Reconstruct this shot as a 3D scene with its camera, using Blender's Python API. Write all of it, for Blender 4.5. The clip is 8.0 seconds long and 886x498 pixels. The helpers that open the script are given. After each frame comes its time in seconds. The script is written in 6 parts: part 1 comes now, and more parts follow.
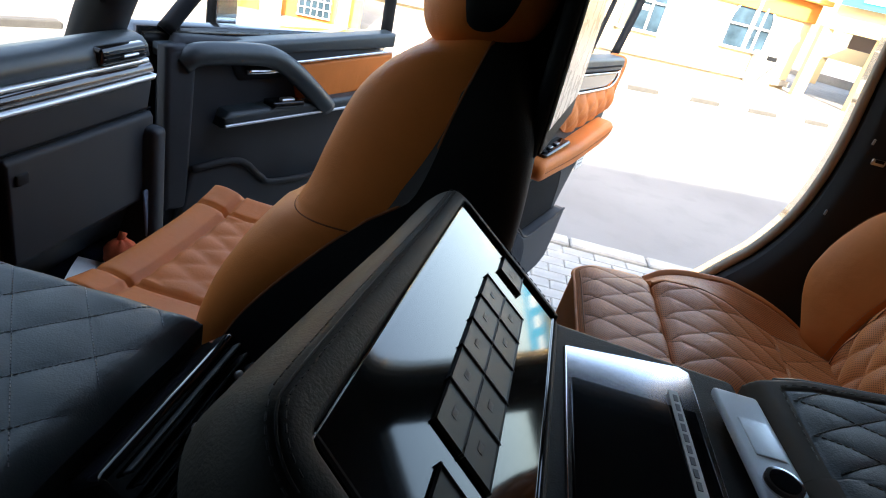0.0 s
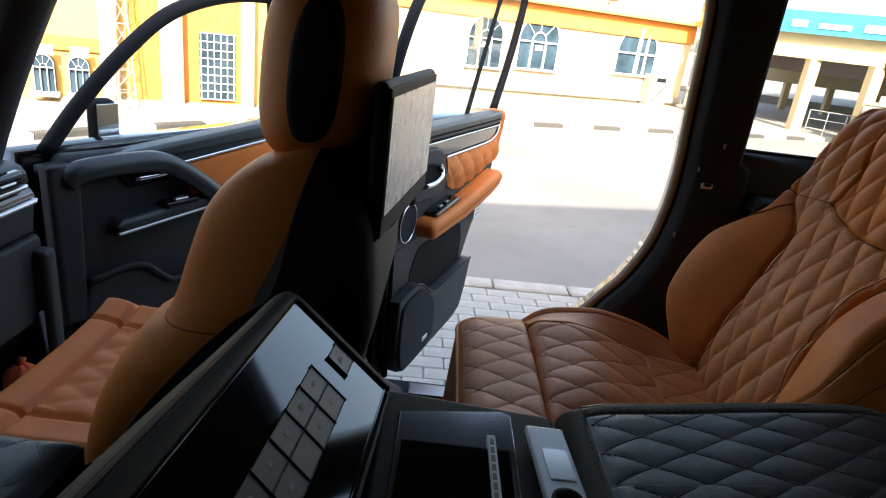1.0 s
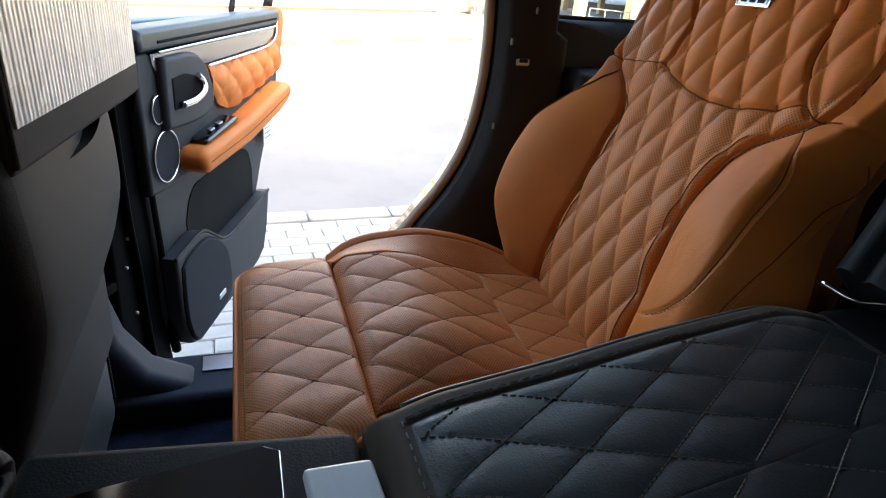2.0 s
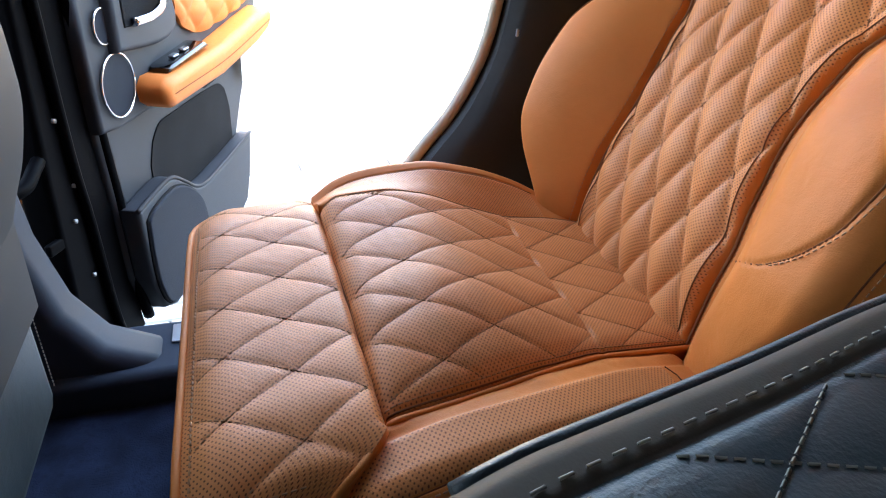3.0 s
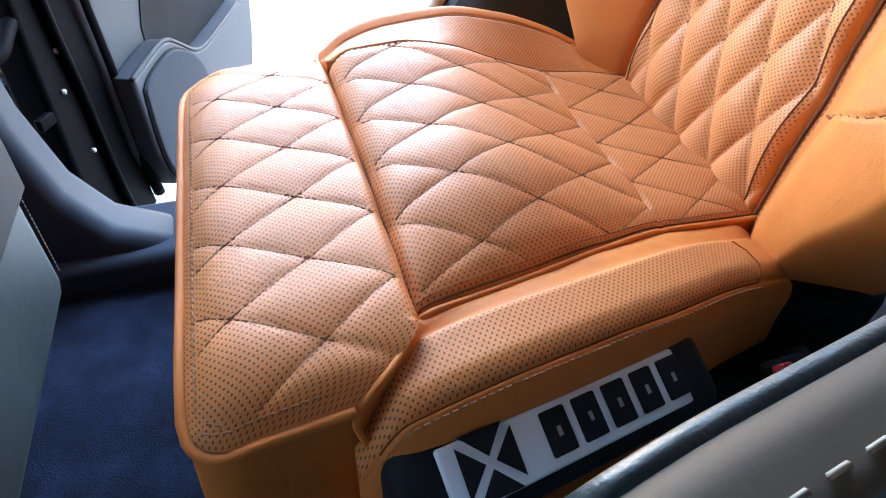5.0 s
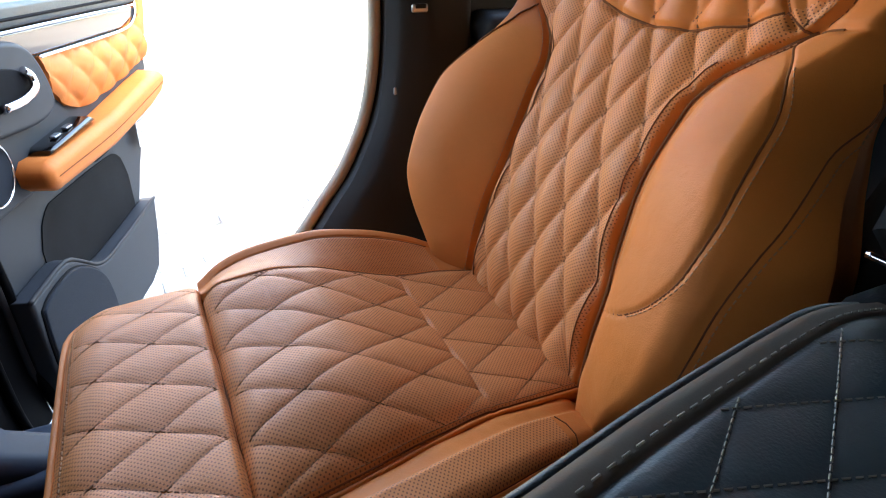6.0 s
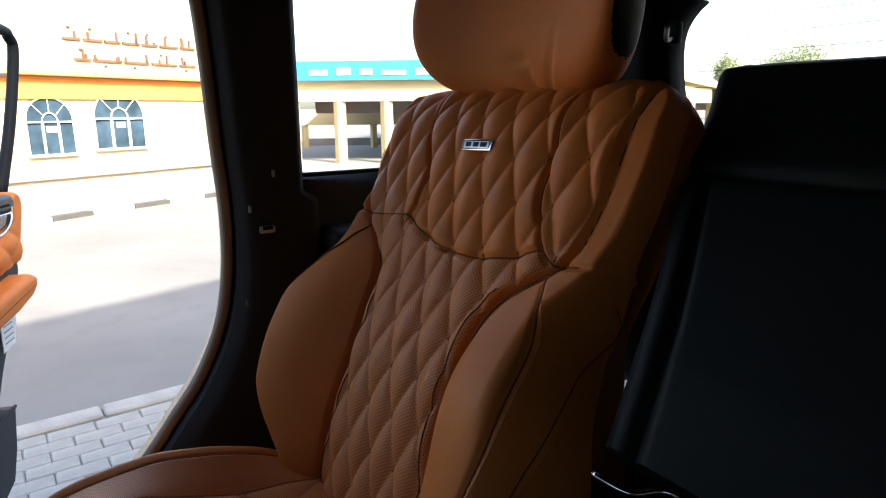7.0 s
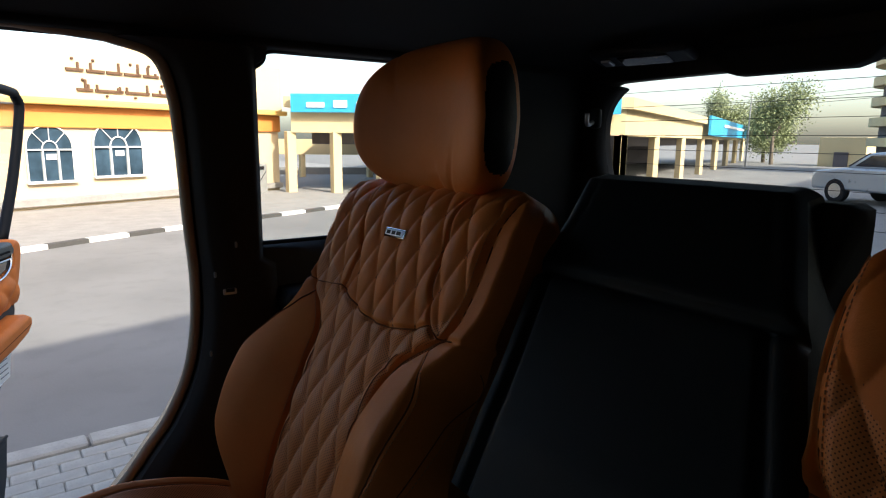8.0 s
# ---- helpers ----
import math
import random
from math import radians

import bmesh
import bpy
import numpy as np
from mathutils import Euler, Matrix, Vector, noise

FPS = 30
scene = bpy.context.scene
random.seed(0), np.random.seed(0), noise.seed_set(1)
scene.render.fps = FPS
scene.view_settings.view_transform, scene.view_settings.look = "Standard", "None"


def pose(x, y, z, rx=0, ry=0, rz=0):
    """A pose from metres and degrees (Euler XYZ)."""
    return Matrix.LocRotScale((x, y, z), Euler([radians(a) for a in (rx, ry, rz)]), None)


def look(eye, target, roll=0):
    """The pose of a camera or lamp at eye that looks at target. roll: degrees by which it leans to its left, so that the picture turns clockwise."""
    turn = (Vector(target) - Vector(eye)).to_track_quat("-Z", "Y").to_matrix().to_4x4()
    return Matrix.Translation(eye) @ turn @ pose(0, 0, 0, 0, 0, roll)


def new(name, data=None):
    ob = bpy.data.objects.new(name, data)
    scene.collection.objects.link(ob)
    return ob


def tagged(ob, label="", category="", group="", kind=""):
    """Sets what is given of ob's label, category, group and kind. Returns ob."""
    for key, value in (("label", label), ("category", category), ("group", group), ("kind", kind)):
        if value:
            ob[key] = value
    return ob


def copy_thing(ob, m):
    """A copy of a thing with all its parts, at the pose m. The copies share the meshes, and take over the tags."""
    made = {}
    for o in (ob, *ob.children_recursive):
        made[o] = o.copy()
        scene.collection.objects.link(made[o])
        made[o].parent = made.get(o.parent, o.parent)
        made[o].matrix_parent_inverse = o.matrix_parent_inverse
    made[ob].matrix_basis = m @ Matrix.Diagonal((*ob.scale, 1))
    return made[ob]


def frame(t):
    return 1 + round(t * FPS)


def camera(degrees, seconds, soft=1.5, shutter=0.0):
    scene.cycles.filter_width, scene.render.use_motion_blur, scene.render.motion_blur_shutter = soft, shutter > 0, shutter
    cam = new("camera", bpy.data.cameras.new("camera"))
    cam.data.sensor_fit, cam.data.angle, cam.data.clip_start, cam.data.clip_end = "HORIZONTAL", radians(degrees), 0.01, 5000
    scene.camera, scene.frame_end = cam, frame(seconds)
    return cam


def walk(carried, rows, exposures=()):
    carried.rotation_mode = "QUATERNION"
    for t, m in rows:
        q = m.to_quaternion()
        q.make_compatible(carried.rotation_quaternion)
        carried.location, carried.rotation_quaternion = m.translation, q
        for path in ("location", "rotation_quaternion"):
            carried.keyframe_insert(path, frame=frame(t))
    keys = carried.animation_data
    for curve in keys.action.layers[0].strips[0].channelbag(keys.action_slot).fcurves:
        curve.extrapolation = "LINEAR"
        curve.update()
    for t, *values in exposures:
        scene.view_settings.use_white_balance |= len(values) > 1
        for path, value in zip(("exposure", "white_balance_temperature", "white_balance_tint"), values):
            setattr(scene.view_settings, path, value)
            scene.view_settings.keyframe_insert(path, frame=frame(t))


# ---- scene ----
cam = camera(71.7, 8.0, soft=1.1)
PATH = [
    (0, (-0.518, 0.194, 1.496), (1.277, 0.305, 0.621), 14.4),
    (0.5, (-0.559, 0.155, 1.54), (1.291, 0.231, 0.784), 9.9),
    (1, (-0.573, 0.086, 1.583), (1.302, 0.045, 0.888), 7.2),
    (1.5, (-0.471, 0.04, 1.552), (1.341, -0.393, 0.824), 7.2),
    (1.7, (-0.406, 0.021, 1.52), (1.358, -0.517, 0.745), 6.3),
    (2.8, (-0.146, -0.047, 1.377), (1.486, -0.651, 0.392), 4.0),
    (3, (-0.13, -0.044, 1.361), (1.501, -0.641, 0.368), 4.6),
    (3.5, (-0.078, -0.033, 1.313), (1.517, -0.581, 0.238), 4.9),
    (4, (-0.058, -0.033, 1.299), (1.423, -0.481, 0.032), 4.5),
    (4.2, (-0.055, -0.036, 1.289), (1.349, -0.472, -0.068), 4.7),
    (5.3, (-0.072, -0.067, 1.334), (1.366, -0.595, 0.048), 1.4),
    (5.5, (-0.084, -0.078, 1.351), (1.423, -0.669, 0.177), 0.8),
    (6, (-0.137, -0.11, 1.413), (1.457, -0.889, 0.491), 0.7),
    (6.5, (-0.169, -0.154, 1.431), (1.463, -1.117, 0.79), 0.6),
    (7, (-0.223, -0.194, 1.499), (1.399, -1.278, 1.057), -0.3),
    (7.5, (-0.299, -0.21, 1.554), (1.319, -1.333, 1.204), 0.2),
    (8, (-0.431, -0.197, 1.605), (1.2, -1.301, 1.252), 0.6),
]
EXPOSURE = [(t, e, k, 10) for t, e, k in ((0.0, 3.31, 7300), (0.5, 2.96, 7400), (1.0, 2.73, 7500), (1.5, 2.86, 7500), (1.7, 3.16, 7500), (2.8, 4.78, 7200), (3.5, 5.43, 7000), (4.2, 5.93, 7000), (5.3, 5.83, 7000), (5.7, 5.33, 7000), (6.0, 4.66, 7200), (6.5, 3.56, 7200), (7.0, 2.56, 7000), (7.5, 1.86, 6900), (8.0, 1.66, 6800))]
walk(cam, [(t, look(eye, target, roll)) for t, eye, target, roll in PATH], EXPOSURE)

# ---- world, sun, exposure ----
world = bpy.data.worlds.new("sky")
scene.world = world
world.use_nodes = True
wn = world.node_tree.nodes
sky = wn.new("ShaderNodeTexSky")
sky.sky_type, sky.sun_disc = "NISHITA", False
sky.sun_elevation, sky.sun_rotation = radians(34), radians(262)
sky.dust_density = 3.0
wn["Background"].inputs[1].default_value = 0.15
world.node_tree.links.new(sky.outputs[0], wn["Background"].inputs[0])
sun = new("sun", bpy.data.lights.new("sun", "SUN"))
sun.data.energy, sun.data.angle, sun.data.color = 2.7, radians(0.5), (1.0, 0.95, 0.86)
sun.matrix_world = look((-12, -1.6, 8.17), (0, 0, 0))

# ---- materials ----
def material(name, color, rough=0.6, metal=0.0, spec=0.5, vary=0.12, vscale=6.0, grain=0.0, gscale=400.0, coat=0.0, dots=0.0, wear=0.0, crease=0.0):
    """A plain surface with broad and fine variation; grain: fine relief; dots: pitch of a punched leather's holes."""
    m = bpy.data.materials.new(name)
    m.use_nodes = True
    nt = m.node_tree
    N, L = nt.nodes, nt.links
    b = N["Principled BSDF"]
    b.inputs["Roughness"].default_value, b.inputs["Metallic"].default_value = rough, metal
    b.inputs["Specular IOR Level"].default_value, b.inputs["Coat Weight"].default_value = spec, coat
    tc = N.new("ShaderNodeTexCoord")
    n1, n2 = N.new("ShaderNodeTexNoise"), N.new("ShaderNodeTexNoise")
    n1.inputs["Scale"].default_value, n1.inputs["Detail"].default_value = vscale, 5
    n2.inputs["Scale"].default_value, n2.inputs["Detail"].default_value = gscale, 3
    L.new(tc.outputs["Object"], n1.inputs["Vector"])
    L.new(tc.outputs["Object"], n2.inputs["Vector"])
    mix = N.new("ShaderNodeMix")
    mix.data_type = "RGBA"
    lo = [c * (1 - vary) for c in color]
    hi = [min(1, c * (1 + vary)) for c in color]
    mix.inputs[6].default_value, mix.inputs[7].default_value = (*lo, 1), (*hi, 1)
    ramp = N.new("ShaderNodeMapRange")
    ramp.inputs[1].default_value, ramp.inputs[2].default_value = 0.3, 0.7
    L.new(n1.outputs[0], ramp.inputs[0])
    L.new(ramp.outputs[0], mix.inputs[0])
    col, height = mix.outputs[2], n2.outputs[0]
    rr = N.new("ShaderNodeMapRange")
    rr.inputs[3].default_value, rr.inputs[4].default_value = max(0.02, rough - 0.08), min(1, rough + 0.08)
    L.new(n1.outputs[0], rr.inputs[0])
    L.new(rr.outputs[0], b.inputs["Roughness"])
    if wear:
        n3, r3, m3 = N.new("ShaderNodeTexNoise"), N.new("ShaderNodeMapRange"), N.new("ShaderNodeMix")
        n3.inputs["Scale"].default_value, n3.inputs["Detail"].default_value = vscale * 7, 8
        r3.inputs[1].default_value, r3.inputs[2].default_value, r3.inputs[4].default_value = 0.5, 0.75, wear
        m3.data_type = "RGBA"
        L.new(tc.outputs["Object"], n3.inputs["Vector"])
        L.new(n3.outputs[0], r3.inputs[0])
        L.new(r3.outputs[0], m3.inputs[0])
        L.new(col, m3.inputs[6])
        m3.inputs[7].default_value = (*[c * 0.55 for c in color], 1)
        col = m3.outputs[2]
    if dots:
        uv = N.new("ShaderNodeUVMap")
        d = []
        for k in (0.0, 0.5):
            sc, fr, ce, le = (N.new("ShaderNodeVectorMath") for _ in range(4))
            sc.operation, fr.operation, ce.operation, le.operation = "MULTIPLY_ADD", "FRACTION", "SUBTRACT", "LENGTH"
            sc.inputs[1].default_value, sc.inputs[2].default_value = (1 / dots, 1 / dots, 0), (k, k, 0)
            ce.inputs[1].default_value = (0.5, 0.5, 0)
            L.new(uv.outputs[0], sc.inputs[0])
            L.new(sc.outputs[0], fr.inputs[0])
            L.new(fr.outputs[0], ce.inputs[0])
            L.new(ce.outputs[0], le.inputs[0])
            d.append(le.outputs[1])
        mn, mr, dm = N.new("ShaderNodeMath"), N.new("ShaderNodeMapRange"), N.new("ShaderNodeMix")
        mn.operation = "MINIMUM"
        L.new(d[0], mn.inputs[0])
        L.new(d[1], mn.inputs[1])
        mr.inputs[1].default_value, mr.inputs[2].default_value = 0.12, 0.19
        L.new(mn.outputs[0], mr.inputs[0])
        dm.data_type = "RGBA"
        dm.inputs[6].default_value = (*[c * 0.25 for c in color], 1)
        L.new(mr.outputs[0], dm.inputs[0])
        L.new(col, dm.inputs[7])
        col = dm.outputs[2]
    L.new(col, b.inputs["Base Color"])
    if grain:
        bump = N.new("ShaderNodeBump")
        bump.inputs["Strength"].default_value, bump.inputs["Distance"].default_value = grain, 0.002
        L.new(height, bump.inputs["Height"])
        L.new(bump.outputs[0], b.inputs["Normal"])
        if crease:
            n4, b4 = N.new("ShaderNodeTexNoise"), N.new("ShaderNodeBump")
            n4.inputs["Scale"].default_value, n4.inputs["Detail"].default_value, n4.inputs["Distortion"].default_value = 42, 6, 0.6
            b4.inputs["Strength"].default_value, b4.inputs["Distance"].default_value = crease, 0.004
            L.new(tc.outputs["Object"], n4.inputs["Vector"])
            L.new(n4.outputs[0], b4.inputs["Height"])
            L.new(b4.outputs[0], bump.inputs["Normal"])
    return m


def glass(name, color=(0.9, 0.95, 0.95), rough=0.0):
    m = bpy.data.materials.new(name)
    m.use_nodes = True
    N, L = m.node_tree.nodes, m.node_tree.links
    N.remove(N["Principled BSDF"])
    tr, gl, mx, lw, pw, ml = (N.new(k) for k in ("ShaderNodeBsdfTransparent", "ShaderNodeBsdfGlossy", "ShaderNodeMixShader", "ShaderNodeLayerWeight", "ShaderNodeMath", "ShaderNodeMath"))
    tr.inputs[0].default_value = (*color, 1)
    gl.inputs[1].default_value = rough
    pw.operation, ml.operation = "POWER", "MULTIPLY_ADD"
    pw.inputs[1].default_value, ml.inputs[1].default_value, ml.inputs[2].default_value = 4.0, 0.6, 0.03
    L.new(lw.outputs["Facing"], pw.inputs[0])
    L.new(pw.outputs[0], ml.inputs[0])
    L.new(ml.outputs[0], mx.inputs[0])
    L.new(tr.outputs[0], mx.inputs[1])
    L.new(gl.outputs[0], mx.inputs[2])
    L.new(mx.outputs[0], N["Material Output"].inputs[0])
    return m


TAN = (0.64, 0.210, 0.062)
tan = material("tan leather", (0.60, 0.174, 0.038), 0.54, spec=0.17, crease=0.22, grain=0.16, gscale=700, vary=0.09, vscale=9)
tan_punched = material("punched tan leather", TAN, 0.52, spec=0.27, crease=0.22, grain=0.16, gscale=700, vary=0.07, vscale=9, dots=0.0047)
tan_piping = material("dark tan seam", (0.17, 0.06, 0.026), 0.8, spec=0.1, grain=0.1, gscale=700, vary=0.1)
# tan darkened for the shadow gaps along the backrest seams
seam_dark = material("tan seam with painted shadow", (0.19, 0.068, 0.029), 0.85, spec=0.05, vary=0.1)
tan_stitch = material("brown thread", (0.20, 0.075, 0.032), 0.8, spec=0.1, vary=0.1)
tan_thread = material("tan thread", (0.42, 0.19, 0.085), 0.8, vary=0.1)
# raised and turned teal: the lids' sky sheen is put into the base colour
black_leather = material("black leather", (0.022, 0.032, 0.037), 0.46, spec=0.50, crease=0.15, grain=0.2, gscale=600, vary=0.15, vscale=12)
brown_edge = material("dark brown leather", (0.072, 0.057, 0.045), 0.65, spec=0.15, grain=0.05, gscale=900, vary=0.1)
grey_thread = material("pale thread", (0.24, 0.225, 0.195), 0.8, vary=0.1)
black_plastic = material("black plastic", (0.010, 0.012, 0.015), 0.6, spec=0.14, grain=0.12, gscale=900, vary=0.15)
dark_trim = material("dark grey trim", (0.028, 0.032, 0.038), 0.6, spec=0.25, grain=0.15, gscale=900, vary=0.12, vscale=8)
sill_trim = material("navy grey sill trim", (0.016, 0.022, 0.034), 0.6, spec=0.2, grain=0.15, gscale=900, vary=0.12, vscale=8)
pillar_trim = material("dark pillar fabric", (0.022, 0.019, 0.017), 0.85, grain=0.3, gscale=1200, vary=0.15)
headliner = material("black headliner", (0.012, 0.011, 0.011), 0.95, grain=0.4, gscale=1500, vary=0.15)
carpet = material("navy carpet", (0.009, 0.013, 0.027), 0.95, spec=0.1, grain=1.0, gscale=420, vary=0.55, vscale=16, wear=0.6)
gloss_black = material("piano black", (0.006, 0.006, 0.007), 0.03, vary=0.05, spec=0.45)
silver = material("brushed silver", (0.55, 0.56, 0.58), 0.32, metal=0.9, vary=0.06, grain=0.05)
ring_grey = material("satin grey metal", (0.22, 0.23, 0.24), 0.35, metal=0.8, vary=0.06)
chrome = material("chrome", (0.75, 0.76, 0.78), 0.1, metal=1.0, vary=0.03)
cream_seal = material("cream door seal", (0.50, 0.40, 0.29), 0.7, vary=0.1, grain=0.1)
black_paint = material("black paint", (0.008, 0.008, 0.009), 0.12, vary=0.1, coat=0.7)
wood_gloss = material("dark veneer", (0.035, 0.02, 0.016), 0.12, vary=0.4, vscale=20, coat=0.6)
tinted = glass("window glass", (0.95, 0.97, 0.97))
privacy = glass("dark window glass", (0.06, 0.065, 0.065))
half_dark = glass("tinted window glass", (0.40, 0.41, 0.41))
screen_glass = glass("tinted windscreen glass", (0.60, 0.62, 0.62))
jamb_black = material("black door edge paint", (0.0025, 0.0025, 0.003), 0.5, vary=0.1, spec=0.02)
asphalt = material("dusty pale asphalt", (0.172, 0.168, 0.160), 0.9, grain=0.5, gscale=60, vary=0.14, vscale=0.6, wear=0.25)
paver = material("concrete paver", (0.25, 0.24, 0.225), 0.9, grain=0.5, gscale=120, vary=0.14, vscale=3, wear=0.3)
sand_joint = material("sand joint", (0.25, 0.24, 0.22), 0.95, grain=0.4, gscale=200, vary=0.2)
kerb_white = material("white kerb paint", (0.62, 0.61, 0.58), 0.8, grain=0.3, gscale=80, vary=0.1, wear=0.3)
kerb_black = material("worn black kerb paint", (0.055, 0.053, 0.05), 0.8, grain=0.3, gscale=80, vary=0.2, wear=0.3)
cream_wall = material("cream render", (0.54, 0.43, 0.285), 0.9, grain=0.3, gscale=40, vary=0.05, vscale=0.4)
yellow_wall = material("yellow render", (0.56, 0.37, 0.115), 0.9, grain=0.3, gscale=40, vary=0.06, vscale=0.4)
orange_band = material("orange band", (0.58, 0.22, 0.05), 0.85, grain=0.2, gscale=40, vary=0.08, vscale=0.5)
white_frame = material("white window frame", (0.55, 0.56, 0.56), 0.5, vary=0.05)
blue_glass = material("dark blue glazing", (0.03, 0.055, 0.08), 0.15, vary=0.5, vscale=2, spec=0.05)
letter_brown = material("brown sign letters", (0.10, 0.05, 0.025), 0.7, vary=0.1)
sign_blue = material("sign blue", (0.02, 0.30, 0.52), 0.5, vary=0.05)
sign_white = material("sign white", (0.8, 0.8, 0.78), 0.5, vary=0.05)
red_plastic = material("red plastic", (0.55, 0.03, 0.03), 0.4, vary=0.08)
steel = material("galvanised steel", (0.32, 0.32, 0.31), 0.55, metal=0.5, vary=0.15)
rust_steel = material("painted lattice steel", (0.25, 0.10, 0.05), 0.7, vary=0.2)
letter_grey = material("grey marking", (0.25, 0.25, 0.26), 0.6, vary=0.05)
key_grey = material("grey rubber key", (0.016, 0.016, 0.017), 0.45, vary=0.1, spec=0.3)
key_print = material("dim key marking", (0.07, 0.07, 0.072), 0.6, vary=0.05)
plate_silver = material("satin silver", (0.80, 0.83, 0.86), 0.30, metal=0.85, vary=0.05, grain=0.04)
# blue-white base carries the sky reflection of the silver plates
plate_white = material("pale satin plate", (0.74, 0.79, 0.84), 0.35, metal=0.15, vary=0.04, grain=0.04, spec=0.6)
mesh_black = material("black grille", (0.007, 0.007, 0.008), 0.8, vary=0.1, grain=0.4, gscale=1500, spec=0.08)
mesh_dark = material("grey speaker mesh", (0.020, 0.024, 0.032), 0.75, vary=0.1, grain=0.5, gscale=1800, spec=0.12)
# darker black leather, without the sky sheen in its colour
hood_leather = material("dull black leather", (0.008, 0.009, 0.010), 0.6, spec=0.15, crease=0.15, grain=0.2, gscale=600, vary=0.15)


# ---- mesh helpers ----
def smooth(me, on=True):
    me.polygons.foreach_set("use_smooth", [on] * len(me.polygons))


def link(name, me, mat, parent=None, m=None, label=""):
    ob = new(name, me)
    if mat and not me.materials:
        me.materials.append(mat)
    if parent:
        ob.parent = parent
    if m is not None:
        ob.matrix_basis = m
    return tagged(ob, label)


def part(name, bm, mat, parent=None, label="", flat=False, m=None):
    me = bpy.data.meshes.new(name)
    bmesh.ops.recalc_face_normals(bm, faces=bm.faces)
    bm.to_mesh(me)
    bm.free()
    smooth(me, not flat)
    if not flat:
        even(me)
    return link(name, me, mat, parent, m, label)


def even(me):
    """Normals weighted by area, so that broad flat faces stay flat between rounded edges."""
    nor = np.zeros((len(me.vertices), 3))
    for f in me.polygons:
        w = np.array(f.normal) * f.area
        for k in f.vertices:
            nor[k] += w
    size = np.linalg.norm(nor, axis=1, keepdims=True)
    me.normals_split_custom_set_from_vertices(nor / np.maximum(size, 1e-12))


def thing(name, label, category, m=None, group="", kind=""):
    ob = new(name)
    ob.empty_display_size = 0.1
    if m is not None:
        ob.matrix_basis = m
    return tagged(ob, label, category, group, kind)


def box(sx, sy, sz, at=(0, 0, 0), bevel=0.0, seg=2, m=None):
    bm = bmesh.new()
    bmesh.ops.create_cube(bm, size=1, matrix=Matrix.Translation(at) @ Matrix.Diagonal((sx, sy, sz, 1)))
    if bevel:
        bmesh.ops.bevel(bm, geom=list(bm.edges), offset=bevel, segments=seg, affect="EDGES", profile=0.5)
    if m is not None:
        bmesh.ops.transform(bm, matrix=m, verts=bm.verts)
    return bm


def rod(a, b, r, seg=12, r2=None):
    a, b = Vector(a), Vector(b)
    bm = bmesh.new()
    rot = (b - a).to_track_quat("Z", "Y").to_matrix().to_4x4()
    bmesh.ops.create_cone(bm, cap_ends=True, segments=seg, radius1=r, radius2=r if r2 is None else r2, depth=(b - a).length,
                          matrix=Matrix.Translation((a + b) / 2) @ rot)
    return bm


def join(*bms):
    out = bmesh.new()
    for b in bms:
        me = bpy.data.meshes.new("tmp")
        b.to_mesh(me)
        b.free()
        out.from_mesh(me)
        bpy.data.meshes.remove(me)
    return out


def prism(points, depth, axis="x", at=0.0, bevel=0.0, seg=2):
    """A flat outline (two coordinates a point) pushed out along an axis from at to at + depth."""
    bm = bmesh.new()
    place = {"x": lambda p, d: (d, p[0], p[1]), "y": lambda p, d: (p[0], d, p[1]), "z": lambda p, d: (p[0], p[1], d)}[axis]
    lo = [bm.verts.new(place(p, at)) for p in points]
    hi = [bm.verts.new(place(p, at + depth)) for p in points]
    n = len(points)
    f1, f2 = bm.faces.new(lo), bm.faces.new(hi[::-1])
    for i in range(n):
        bm.faces.new((lo[i], hi[i], hi[(i + 1) % n], lo[(i + 1) % n]))
    bmesh.ops.recalc_face_normals(bm, faces=bm.faces)
    if bevel:
        rim = [e for f in (f1, f2) for e in f.edges]
        bmesh.ops.bevel(bm, geom=list(set(rim)), offset=bevel, segments=seg, affect="EDGES", profile=0.5)
    return bm


def spline(points, n):
    """n + 1 points on a smooth curve through those given."""
    p = [Vector(q) for q in points]
    p = [2 * p[0] - p[1], *p, 2 * p[-1] - p[-2]]
    out, spans = [], len(p) - 3
    for i in range(n + 1):
        t = i / n * spans
        k = min(int(t), spans - 1)
        t -= k
        a, b, c, d = p[k : k + 4]
        out.append(0.5 * ((2 * b) + (c - a) * t + (2 * a - 5 * b + 4 * c - d) * t * t + (3 * b - a - 3 * c + d) * t ** 3))
    return out


def tube(points, r, n=0, seg=8, closed=False, flat=1.0):
    """A round cord along points (smoothed into n steps where n is given)."""
    pts = spline(points, n) if n else [Vector(q) for q in points]
    bm, rings = bmesh.new(), []
    side = None
    for i, q in enumerate(pts):
        way = (pts[min(i + 1, len(pts) - 1)] - pts[max(i - 1, 0)]).normalized()
        if side is None:
            side = way.orthogonal().normalized()
        side = (side - way * side.dot(way)).normalized()
        up = way.cross(side)
        rings.append([bm.verts.new(q + r * (math.cos(a) * side + math.sin(a) * up * flat)) for a in (2 * math.pi * k / seg for k in range(seg))])
    for a, b in zip(rings, rings[1:]):
        for k in range(seg):
            bm.faces.new((a[k], a[(k + 1) % seg], b[(k + 1) % seg], b[k]))
    bm.faces.new(rings[0][::-1])
    bm.faces.new(rings[-1])
    return bm


